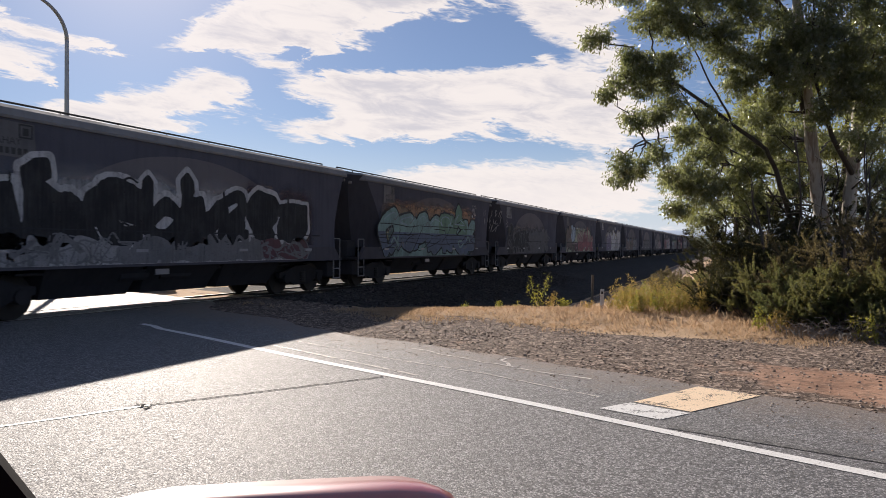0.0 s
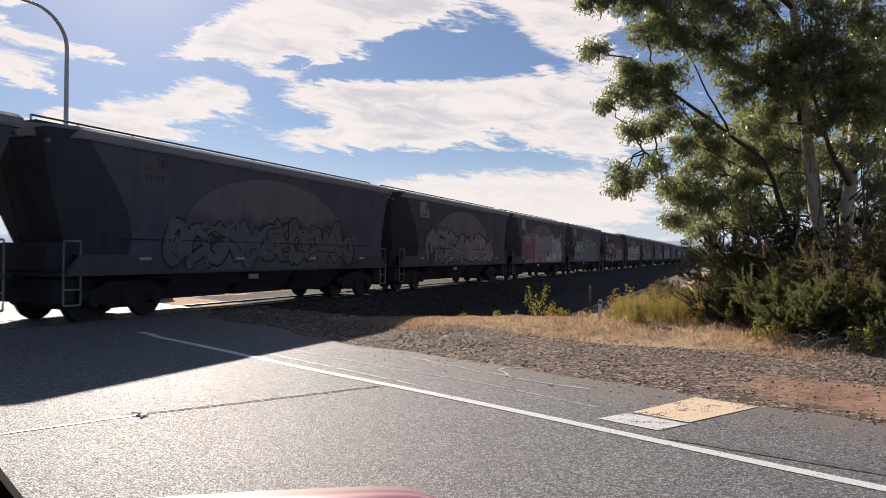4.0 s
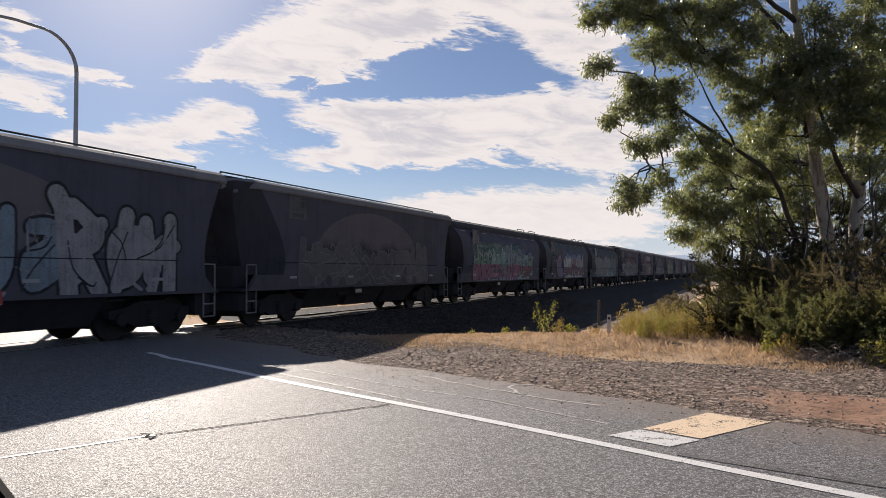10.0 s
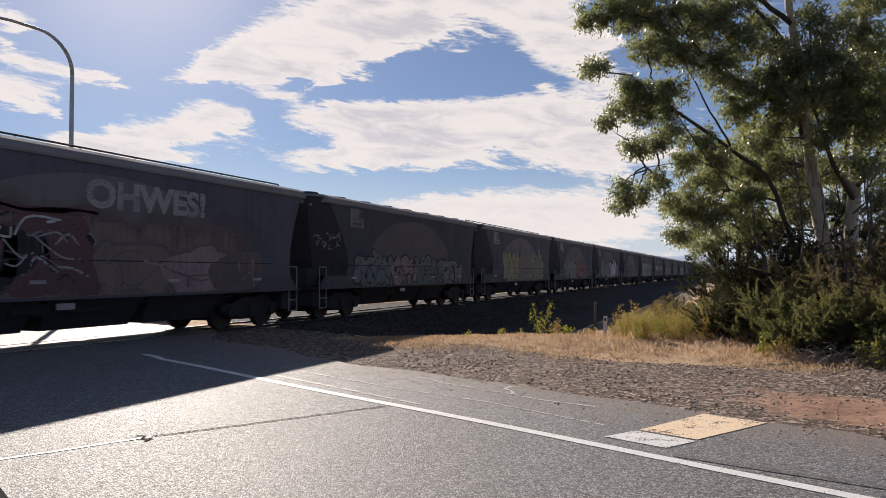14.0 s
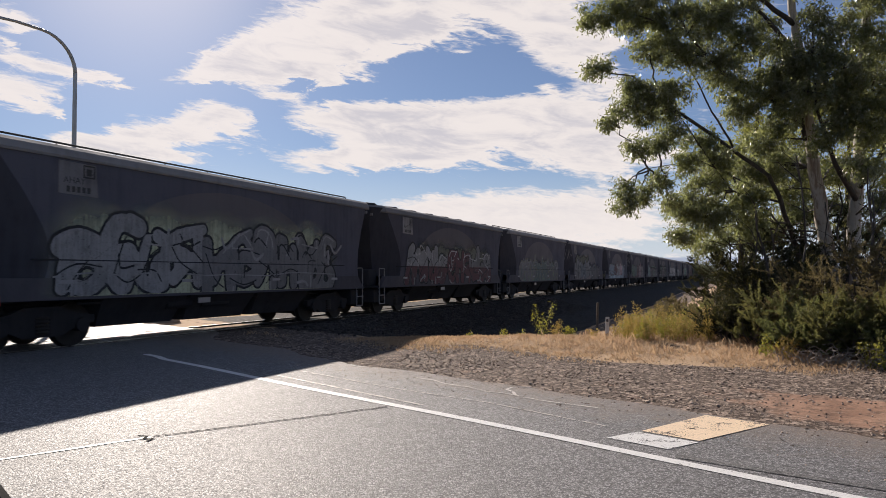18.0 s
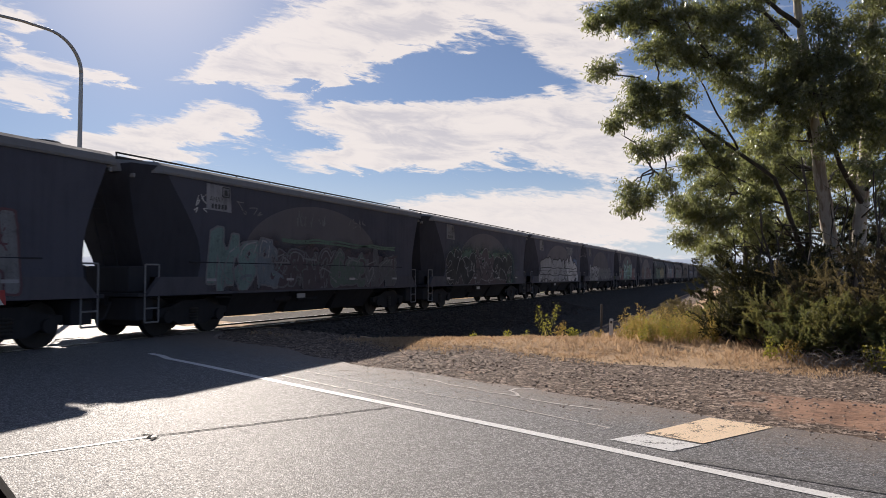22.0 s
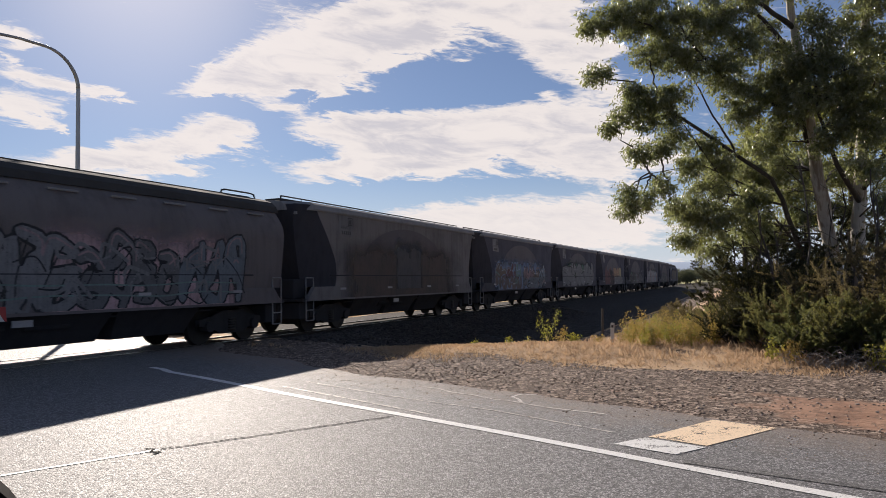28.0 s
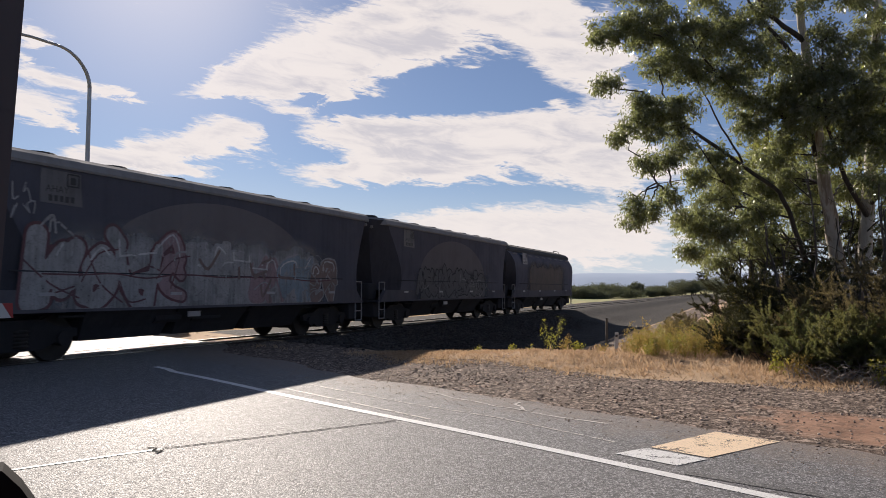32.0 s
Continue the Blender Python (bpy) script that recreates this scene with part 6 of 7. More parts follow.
def gum_tree(stems, radius, clumps, seed, leaf, dense=1.0, label="tall gum tree with pale bark and drooping leaves", bark=None):
    """A gum: a bent trunk, boughs that fork from it, a limb out to each clump, twigs, and drooping leaves in sprays."""
    rng = random.Random(seed)
    nr = np.random.RandomState(seed)
    bx, by, bz = stems[0][0]
    bz = min(bz, ground_z(bx, by)) - 0.1
    t = thing("gum_tree", label, "tree", pose(bx, by, bz), "gum trees beside the railway")
    lines = []
    for i, st in enumerate(stems):
        pts = [Vector(p) - Vector((bx, by, bz)) for p in st]
        if i == 0:
            pts[0].z = 0.0
        fine = []
        for a, b in zip(pts, pts[1:]):
            for q in (0.0, 0.25, 0.5, 0.75):
                fine.append(a.lerp(b, q) + (Vector((rng.uniform(-1, 1), rng.uniform(-1, 1), 0)) * 0.03 if q else Vector()))
        lines.append(fine + [pts[-1]])
        bm = bmesh.new()
        if i == 0:
            limb(bm, lines[0], radius * 1.08, radius * 0.4, 14)
            part("trunk", bm, bark or BARK, t, "smooth pale trunk" if not bark else "dark rough trunk", True)
        else:
            limb(bm, lines[i], radius * 0.42, radius * 0.10, 8)
            part("bough", bm, BARK_DARK, t, "", True)
    nodes = [p for ln in lines for p in ln[3:]]
    cen, spr, cnt = [], [], []
    for cx, cy, cz, r in clumps:
        c = Vector((cx - bx, cy - by, cz - bz))
        st = min(nodes, key=lambda p: (p - c).length + (1.5 * max(0.0, p.z - c.z)))
        bm = bmesh.new()
        pts = bent(st, c, rng, 6, 0.14)
        limb(bm, pts, 0.018 + 0.022 * r, 0.012, 6)
        for j in range(7):
            e = c + Vector((rng.uniform(-1, 1), rng.uniform(-1, 1), rng.uniform(-0.7, 0.8))) * r * 0.9
            limb(bm, bent(pts[-2] if j % 2 else pts[-1], e, rng, 3, 0.15), 0.013, 0.004, 4)
        part("limb", bm, BARK_DARK, t, "", True)
        subs = int(20 + 46 * r)
        q = nr.normal(size=(subs, 3))
        q /= np.linalg.norm(q, axis=1)[:, None]
        q *= (nr.uniform(0.08, 1.0, subs) ** 0.5)[:, None] * r * np.array([1.0, 1.0, 0.82])
        cen += list(np.array(c) + q)
        spr += list(nr.uniform(0.06, 0.13, subs))
        each = dense * 6600 * max(0.30, r) ** 2 / subs
        cnt += [int(each * nr.uniform(0.4, 1.6)) for _ in range(subs)]
    quads("crown", leaf_cloud(cen, cnt, spr, 0.118, 0.0195, 0.45, nr), leaf, t)
    return t


# crowns: clumps of leaves as (x, y, z, radius)
LEANING_OUTER = [
    (-3.5, 18.3, 8.3, 0.54), (-2.8, 18.6, 8.4, 0.63), (-2.3, 19.1, 8.5, 0.70), (-3.5, 18.1, 6.9, 0.37), (-3.2, 18.3, 5.5, 0.25), (-2.8, 18.5, 5.9, 0.45),
    (-2.7, 18.7, 6.5, 0.39), (-2.3, 19.0, 6.3, 0.57), (-1.7, 19.5, 6.4, 0.55), (-2.4, 18.9, 5.7, 0.40), (-1.9, 19.6, 5.9, 0.40), (-2.6, 18.9, 4.9, 0.40),
    (-2.1, 19.3, 5.0, 0.44), (-1.7, 19.6, 5.3, 0.37), (-2.9, 18.6, 3.8, 0.30), (-2.9, 18.6, 3.4, 0.40)]
LEANING_INNER = [
    (-2.5, 19.0, 3.6, 0.36), (-2.1, 19.4, 4.0, 0.41), (-1.8, 19.8, 3.5, 0.31), (-1.4, 20.1, 4.5, 0.43), (-2.3, 19.0, 7.5, 0.45), (-1.8, 19.5, 7.5, 0.61),
    (-1.5, 20.9, 3.4, 0.55), (-1.0, 21.1, 3.1, 0.61), (-0.4, 21.4, 3.4, 0.61), (0.2, 21.6, 2.9, 0.58), (-1.7, 21.3, 2.6, 0.40), (-1.1, 20.5, 5.2, 0.50),
    (-0.6, 20.8, 4.7, 0.57), (-1.0, 20.7, 4.0, 0.54), (0.2, 21.6, 3.8, 0.55)]
MIDDLE_CROWN = [
    (-1.6, 19.5, 8.2, 0.84), (-0.9, 19.8, 8.5, 0.84), (-1.0, 19.9, 7.4, 0.71), (-0.4, 20.3, 7.0, 0.71), (0.2, 20.7, 6.4, 0.81), (0.9, 20.8, 6.7, 0.74),
    (-0.1, 20.7, 5.9, 0.38), (1.0, 20.9, 5.7, 0.58), (0.1, 20.4, 7.8, 0.71), (0.9, 20.6, 7.6, 0.50), (0.6, 21.0, 8.4, 0.42), (-0.2, 20.3, 8.7, 0.68),
    (0.5, 20.6, 9.3, 0.45), (-1.0, 19.9, 9.6, 0.60), (-2.5, 18.8, 9.6, 0.90), (1.2, 20.3, 7.0, 0.57), (0.5, 21.3, 5.2, 0.57),
    (0.9, 22.2, 4.7, 0.55)]
INNER_SHADE = [
    (0.5, 23.2, 4.6, 0.62), (1.3, 23.8, 4.1, 0.62), (1.6, 24.1, 3.3, 0.53), (0.9, 23.7, 2.9, 0.59), (2.7, 24.6, 4.7, 0.60), (2.7, 24.6, 3.6, 0.53),
    (0.4, 23.8, 2.6, 0.56), (-0.3, 23.5, 2.7, 0.56), (-1.0, 23.4, 2.3, 0.50), (1.3, 23.7, 4.9, 0.59), (3.7, 24.3, 2.6, 0.57), (0.2, 23.1, 4.7, 0.62)]
END_CROWN = [
    (1.7, 20.2, 7.2, 0.70), (1.5, 20.1, 6.2, 0.73), (2.6, 20.5, 5.6, 0.60), (2.2, 20.4, 7.8, 0.50), (2.2, 20.4, 6.1, 0.67), (2.4, 20.1, 6.7, 0.66), (3.0, 20.3, 7.5, 0.66),
    (3.0, 20.4, 6.2, 0.60), (3.3, 20.6, 5.7, 0.55), (1.8, 20.2, 8.2, 0.45), (3.1, 20.5, 8.4, 0.64), (2.2, 20.4, 5.3, 0.47), (3.0, 20.6, 5.2, 0.52), (2.9, 20.4, 4.2, 0.52),
    (3.2, 20.6, 3.3, 0.43), (1.5, 20.3, 9.2, 0.45), (2.5, 20.4, 9.0, 0.50), (3.6, 20.6, 6.9, 0.86), (3.7, 21.0, 4.8, 0.87), (1.8, 20.7, 4.9, 0.36)]
gum_tree([[(1.78, 23.26, -0.27), (1.39, 22.98, 2.26), (0.98, 22.36, 3.56), (0.66, 21.80, 4.28), (-0.78, 20.44, 5.33), (-1.88, 19.44, 6.05), (-2.30, 19.05, 6.34)],
     [(0.98, 22.36, 3.56), (-0.29, 21.40, 3.85), (-0.59, 20.86, 4.23), (-1.61, 19.66, 5.84), (-2.10, 19.22, 6.59)],
     [(-0.26, 20.88, 5.02), (-0.77, 20.32, 5.93), (-1.38, 19.70, 7.31), (-1.74, 19.42, 7.98)],
     [(1.39, 22.98, 2.26), (0.16, 21.59, 4.01), (-1.12, 20.32, 4.63), (-2.34, 19.21, 4.32)]],
    0.078, LEANING_OUTER + LEANING_INNER, 61, GUM_LEAF, 1.0, "dark-stemmed gum tree leaning towards the railway", BARK_DARK)
gum_tree([[(2.50, 22.59, -0.32), (2.13, 22.36, 2.23), (1.86, 21.83, 3.95), (1.67, 21.44, 5.56), (1.50, 21.21, 7.17), (1.28, 20.91, 8.65), (1.25, 20.81, 10.80)],
     [(1.60, 21.49, 5.17), (1.05, 20.84, 7.88), (0.20, 20.33, 8.92), (-0.31, 19.97, 9.80)],
     [(1.33, 20.95, 8.27), (0.41, 20.42, 9.00), (-0.17, 20.12, 10.15)],
     [(1.54, 21.44, 5.56), (0.62, 20.91, 6.40), (-0.50, 20.20, 6.96), (-1.32, 19.61, 7.98)]],
    0.20, MIDDLE_CROWN + INNER_SHADE, 62, GUM_LEAF, 0.95)
gum_tree([[(2.64, 22.26, -0.35), (2.77, 22.21, 2.21), (2.85, 21.99, 3.91), (2.95, 21.77, 5.42), (2.99, 21.52, 7.06), (3.13, 21.31, 9.12), (3.30, 21.30, 11.07)],
     [(2.85, 22.00, 3.45), (2.23, 21.10, 4.45), (1.80, 20.47, 5.72), (1.67, 20.16, 7.14)],
     [(2.84, 21.98, 3.76), (3.32, 21.47, 4.58), (3.79, 21.15, 5.68)]],
    0.19, END_CROWN, 63, GUM_LEAF, 0.85)
for i, (x, y, top, clumps) in enumerate([
        (-0.25, 31.2, 9.5, ((-2.1, 30.8, 4.2, 1.06), (-1.5, 30.7, 5.8, 1.0), (-1.9, 30.4, 2.9, 0.8))),
        (0.15, 27.0, 9.5, ((-0.3, 26.7, 4.6, 1.0), (0.4, 27.4, 6.4, 1.1), (-0.7, 27.0, 5.6, 0.9), (0.3, 26.5, 3.2, 0.9))),
        (1.86, 28.4, 10.0, ((1.6, 28.0, 4.4, 1.0), (1.7, 28.4, 6.4, 1.1), (2.5, 28.2, 7.6, 1.2), (2.3, 28.0, 5.2, 0.9))),
        (3.54, 30.8, 11.0, ((3.4, 30.4, 5.4, 1.1), (3.3, 30.9, 8.3, 1.4), (4.3, 30.1, 6.7, 1.2), (2.9, 30.2, 3.8, 0.9))),
        (4.31, 26.6, 11.0, ((4.1, 26.2, 6.5, 1.3), (4.6, 26.5, 4.2, 1.0), (4.0, 26.4, 8.3, 1.1)))]):
    gum_tree([[(x, y, 0), (x + 0.1, y, top * 0.35), (x + 0.3, y + 0.1, top * 0.7), (x + 0.5, y + 0.3, top)]], 0.12, clumps, 70 + i, GUM_LEAF_PALE, 0.45,
             "slender gum tree with olive leaves behind the scrub", BARK_DARK)


def plume_leaves(starts, axes, lengths, needles, size, width, nr):
    """Corners of fine needles set along many plume-shaped shoots."""
    n = len(starts)
    t = nr.uniform(0.05, 1.0, (n, needles))
    a = np.asarray(axes)
    a = a / np.linalg.norm(a, axis=1)[:, None]
    p = np.asarray(starts)[:, None, :] + a[:, None, :] * (np.asarray(lengths)[:, None] * t)[..., None]
    d = nr.normal(size=(n, needles, 3))
    d /= np.linalg.norm(d, axis=2)[..., None]
    d = a[:, None, :] * 0.75 + d * 0.75
    d /= np.linalg.norm(d, axis=2)[..., None]
    w = np.cross(d, nr.normal(size=d.shape))
    w /= np.linalg.norm(w, axis=2)[..., None]
    ln = (size * nr.uniform(0.6, 1.3, t.shape) * (1.15 - 0.6 * t))[..., None]
    v = np.stack([p, p + d * ln * 0.5 + w * width, p + d * ln, p + d * ln * 0.5 - w * width], axis=2)
    return v.reshape(-1, 4, 3)


def thicket(x, y, h, r, seed, leaf, label):
    """A scrub bush: bare crooked stems, feathery shoots that rise and spread from them, dry tips and dead twigs below."""
    big = 1.45 if y > 19 else 1.15 if y > 15.9 else 1.0
    nr = np.random.RandomState(seed)
    rng = random.Random(seed)
    z = ground_z(x, y) - 0.05
    b = thing("bush", label, "bush", pose(x, y, z), "scrub bushes under the gum trees")
    bm = bmesh.new()
    start, axis, run = [], [], []
    for i in range(30):
        a, q = rng.uniform(0, 6.283), rng.uniform(0.1, 1.0) ** 0.7
        e = Vector((math.cos(a) * r * q, math.sin(a) * r * q, h * rng.uniform(0.35, 1.0) * (1.08 - 0.5 * q * q)))
        line = bent((rng.uniform(-0.2, 0.2), rng.uniform(-0.2, 0.2), 0), e, rng, 5, 0.15)
        limb(bm, line, 0.024, 0.006, 5)
        for j in range(9):
            p = line[rng.choice((2, 3, 4, 4, 5, 5))]
            out = Vector((math.cos(a) * q, math.sin(a) * q, 0)) * 0.8 + Vector((rng.uniform(-0.8, 0.8), rng.uniform(-0.8, 0.8), rng.uniform(0.0, 1.2)))
            start.append(p + Vector((rng.uniform(-0.12, 0.12), rng.uniform(-0.12, 0.12), rng.uniform(-0.1, 0.06))))
            axis.append(out)
            run.append(rng.uniform(0.22, 0.48))
    part("stem", bm, BARK_DARK, b)
    quads("foliage", plume_leaves(start, axis, run, int(135 / big), 0.058 * big, 0.0056 * big, nr), leaf, b)
    ends = [Vector(p) + Vector(a).normalized() * l for p, a, l in list(zip(start, axis, run))[::3]]
    tp = quads("tip", leaf_cloud(ends, [10] * len(ends), [0.045] * len(ends), 0.05, 0.006, -0.3, nr), BUSH_TIP, b)
    tp["kind"] = "stuff"
    for j in range(8):
        bm = bmesh.new()
        a = rng.uniform(0, 6.283)
        limb(bm, bent((math.cos(a) * r * 0.5, math.sin(a) * r * 0.5, 0.0), (math.cos(a + 0.3) * r * 1.15, math.sin(a + 0.3) * r * 1.15, rng.uniform(0.15, 0.7)), rng, 4, 0.25), 0.011, 0.004, 5)
        part("dead_twig", bm, OLD_WOOD, b)
    return b


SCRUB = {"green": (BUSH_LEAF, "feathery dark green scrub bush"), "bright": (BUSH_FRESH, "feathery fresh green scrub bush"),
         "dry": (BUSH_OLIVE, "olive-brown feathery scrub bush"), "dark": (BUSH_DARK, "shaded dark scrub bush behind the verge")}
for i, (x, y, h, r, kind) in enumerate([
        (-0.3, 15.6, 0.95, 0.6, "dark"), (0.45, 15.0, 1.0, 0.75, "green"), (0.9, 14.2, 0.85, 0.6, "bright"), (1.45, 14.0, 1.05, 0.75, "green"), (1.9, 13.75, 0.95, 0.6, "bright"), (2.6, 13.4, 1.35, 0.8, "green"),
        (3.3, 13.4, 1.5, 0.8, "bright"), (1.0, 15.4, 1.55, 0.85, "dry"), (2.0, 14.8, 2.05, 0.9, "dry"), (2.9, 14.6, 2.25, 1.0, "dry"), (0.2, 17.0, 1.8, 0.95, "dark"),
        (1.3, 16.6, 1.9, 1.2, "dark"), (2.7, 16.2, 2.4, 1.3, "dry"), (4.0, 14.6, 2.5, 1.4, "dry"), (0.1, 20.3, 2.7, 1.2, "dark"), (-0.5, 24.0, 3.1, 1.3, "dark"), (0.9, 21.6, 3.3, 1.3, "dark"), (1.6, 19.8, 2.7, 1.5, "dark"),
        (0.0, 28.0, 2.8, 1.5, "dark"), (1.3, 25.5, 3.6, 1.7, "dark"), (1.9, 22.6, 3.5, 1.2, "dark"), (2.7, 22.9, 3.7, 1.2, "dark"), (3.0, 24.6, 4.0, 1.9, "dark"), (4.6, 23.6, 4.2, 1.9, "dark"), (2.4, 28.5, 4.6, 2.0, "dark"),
        # low bushes added to cover sunlit sand that should lie dark
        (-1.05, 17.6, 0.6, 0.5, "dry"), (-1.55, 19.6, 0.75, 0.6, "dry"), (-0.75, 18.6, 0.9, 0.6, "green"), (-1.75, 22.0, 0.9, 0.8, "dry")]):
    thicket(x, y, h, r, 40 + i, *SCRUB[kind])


def dead_brush(x, y, size, seed):
    """A heap of fallen dry twigs."""
    rng = random.Random(seed)
    d = thing("dead_brush", "tangle of grey dead twigs on the ground", "brushwood", pose(x, y, ground_z(x, y)), "dead brush under the scrub")
    for i in range(26):
        bm = bmesh.new()
        a = rng.uniform(0, 6.283)
        p = Vector((rng.uniform(-size, size), rng.uniform(-0.4, 0.4) * size, 0.0))
        limb(bm, bent(p, p + Vector((math.cos(a) * 0.6, math.sin(a) * 0.35, rng.uniform(0.05, 0.55))) * size, rng, 5, 0.35), 0.009, 0.003, 4)
        part("twig", bm, DRY_TWIG, d)


for i, (x, y, size) in enumerate([(0.9, 13.35, 0.5), (1.5, 13.05, 0.6), (2.1, 12.85, 0.7), (2.9, 12.5, 0.7)]):
    dead_brush(x, y, size, 640 + i)


def blades(name, area, count, height, width, mat, label, seed, lean=0.5, keep=None, fan=1):
    """Grass: bent narrow blades, one object of stuff."""
    nr = np.random.RandomState(seed)
    x0, x1, y0, y1 = area
    x, y = nr.uniform(x0, x1, count), nr.uniform(y0, y1, count)
    if keep is not None:
        ok = np.array([keep(a, b) > nr.uniform() for a, b in zip(x, y)])
        x, y = x[ok], y[ok]
    x, y = np.repeat(x, fan) + nr.normal(size=len(x) * fan) * 0.05, np.repeat(y, fan) + nr.normal(size=len(y) * fan) * 0.05
    z = np.array([ground_z(a, b) for a, b in zip(x, y)]) - 0.01
    n = len(x)
    h = height * nr.uniform(0.35, 1.2, n)
    a = nr.uniform(0, 6.283, n)
    l = h * lean * nr.uniform(0.1, 1.4, n)
    p = np.stack([x, y, z], 1)
    tip = p + np.stack([np.cos(a) * l, np.sin(a) * l, h], 1)
    midp = p + np.stack([np.cos(a) * l * 0.3, np.sin(a) * l * 0.3, h * 0.6], 1)
    b = a + nr.uniform(0.8, 2.3, n)
    w = np.stack([np.cos(b), np.sin(b), np.zeros(n)], 1) * width
    v = np.stack([p - w, p + w, midp + w * 0.7, tip], 1)
    v[:, 3] = tip
    ob = quads(name, v, mat)
    return tagged(ob, label, "grass", kind="stuff")


def patchy(x, y):
    return max(0.0, min(1.0, 0.5 + 1.6 * noise.noise(Vector((x * 0.55, y * 0.55, 2)))))


def edge_patch(x, y):
    return (0.45 + 0.55 * patchy(x, y)) * sm(12.1, 13.5, y + 0.9 * sm(-5, -9, x) * -1 + 0.4 * math.sin(x * 1.7)) * sm(-9.5, -7.0, x)


blades("dry_grass", (-9.0, 7.0, 11.2, 17.5), 26000, 0.07, 0.0045, DRY_GRASS, "bleached dry grass on the verge", 3, 0.9, edge_patch, 4)
blades("dry_grass", (-7.0, 6.0, 13.4, 18.5), 2600, 0.17, 0.0035, DRY_GRASS, "taller bleached dry grass in front of the scrub", 4, 0.5, lambda x, y: patchy(x + 9, y) * sm(-4.5, -1.5, x), 4)
blades("dry_grass", (-12.4, -7.5, 12.4, 14.9), 350, 0.09, 0.004, DRY_GRASS, "dry grass tufts beside the ballast", 5, 0.7, lambda x, y: patchy(x, y) * sm(9.0, 9.4, x * RN.x + y * RN.y), 4)
blades("dry_grass", (-6.0, 0.0, 18.0, 40.0), 3000, 0.20, 0.005, DRY_GRASS, "dry grass on the bank beyond the ditch", 6, 0.5, lambda x, y: patchy(x, y) * sm(-6.0, -4.5, x), 3)
blades("dry_grass", (-40.0, -17.5, 10.0, 60.0), 9000, 0.40, 0.018, DRY_GRASS, "dry grass in the field across the track", 7, 0.5, lambda x, y: patchy(x, y) * sm(8.5, 11.5, x * RN.x + y * RN.y), 2)


def weed(x, y, h, seed, yellow):
    rng = random.Random(seed)
    nr = np.random.RandomState(seed)
    w = thing("weed", "yellowing roadside weed with leafy stalks" if yellow else "bright green leafy roadside weed", "weed", pose(x, y, ground_z(x, y) - 0.02), "weeds on the verge")
    cen, spr, cnt = [], [], []
    for i in range(rng.randrange(3, 7)):
        e = Vector((rng.uniform(-0.4, 0.4) * h, rng.uniform(-0.4, 0.4) * h, h * rng.uniform(0.55, 1.0)))
        bm = bmesh.new()
        limb(bm, bent((0, 0, 0), e, rng, 4, 0.1), 0.006, 0.002, 5)
        part("stalk", bm, WEED_LEAF, w)
        for q in (0.25, 0.4, 0.55, 0.7, 0.85, 1.0):
            cen.append(e * q)
            spr.append(0.04 + 0.03 * (1 - q))
            cnt.append(9)
    quads("leaves", leaf_cloud(cen, cnt, spr, 0.055, 0.010, 0.1, nr), WEED_YELLOW if yellow else WEED_LEAF, w)


for i, (x, y, h, ye) in enumerate([(-4.45, 16.1, 0.95, 0), (-4.15, 16.2, 0.45, 1), (-3.85, 16.2, 0.36, 0), (-4.9, 16.0, 0.25, 0), (-5.3, 15.9, 0.25, 0), (-2.75, 16.4, 0.45, 1), (-2.5, 16.6, 0.55, 1),
                                   (-2.2, 16.8, 0.5, 1), (-6.1, 15.8, 0.25, 0), (1.75, 12.75, 0.45, 0), (1.95, 12.6, 0.6, 0), (2.25, 12.5, 0.4, 0), (2.75, 12.3, 0.5, 0), (3.0, 12.2, 0.4, 0), (0.3, 13.7, 0.45, 0), (0.65, 13.5, 0.4, 1), (-1.75, 16.3, 0.5, 0), (-2.0, 15.2, 0.4, 0), (-3.3, 16.6, 0.3, 1)]):
    weed(x, y, h, 300 + i, ye)
wr = random.Random(8)
for i in range(84):
    y = wr.uniform(14.9, 20.5)
    weed(wr.uniform(-2.6, -0.6) - 0.10 * (y - 15), y, wr.uniform(0.35, 0.85), 400 + i, wr.random() < 0.72)


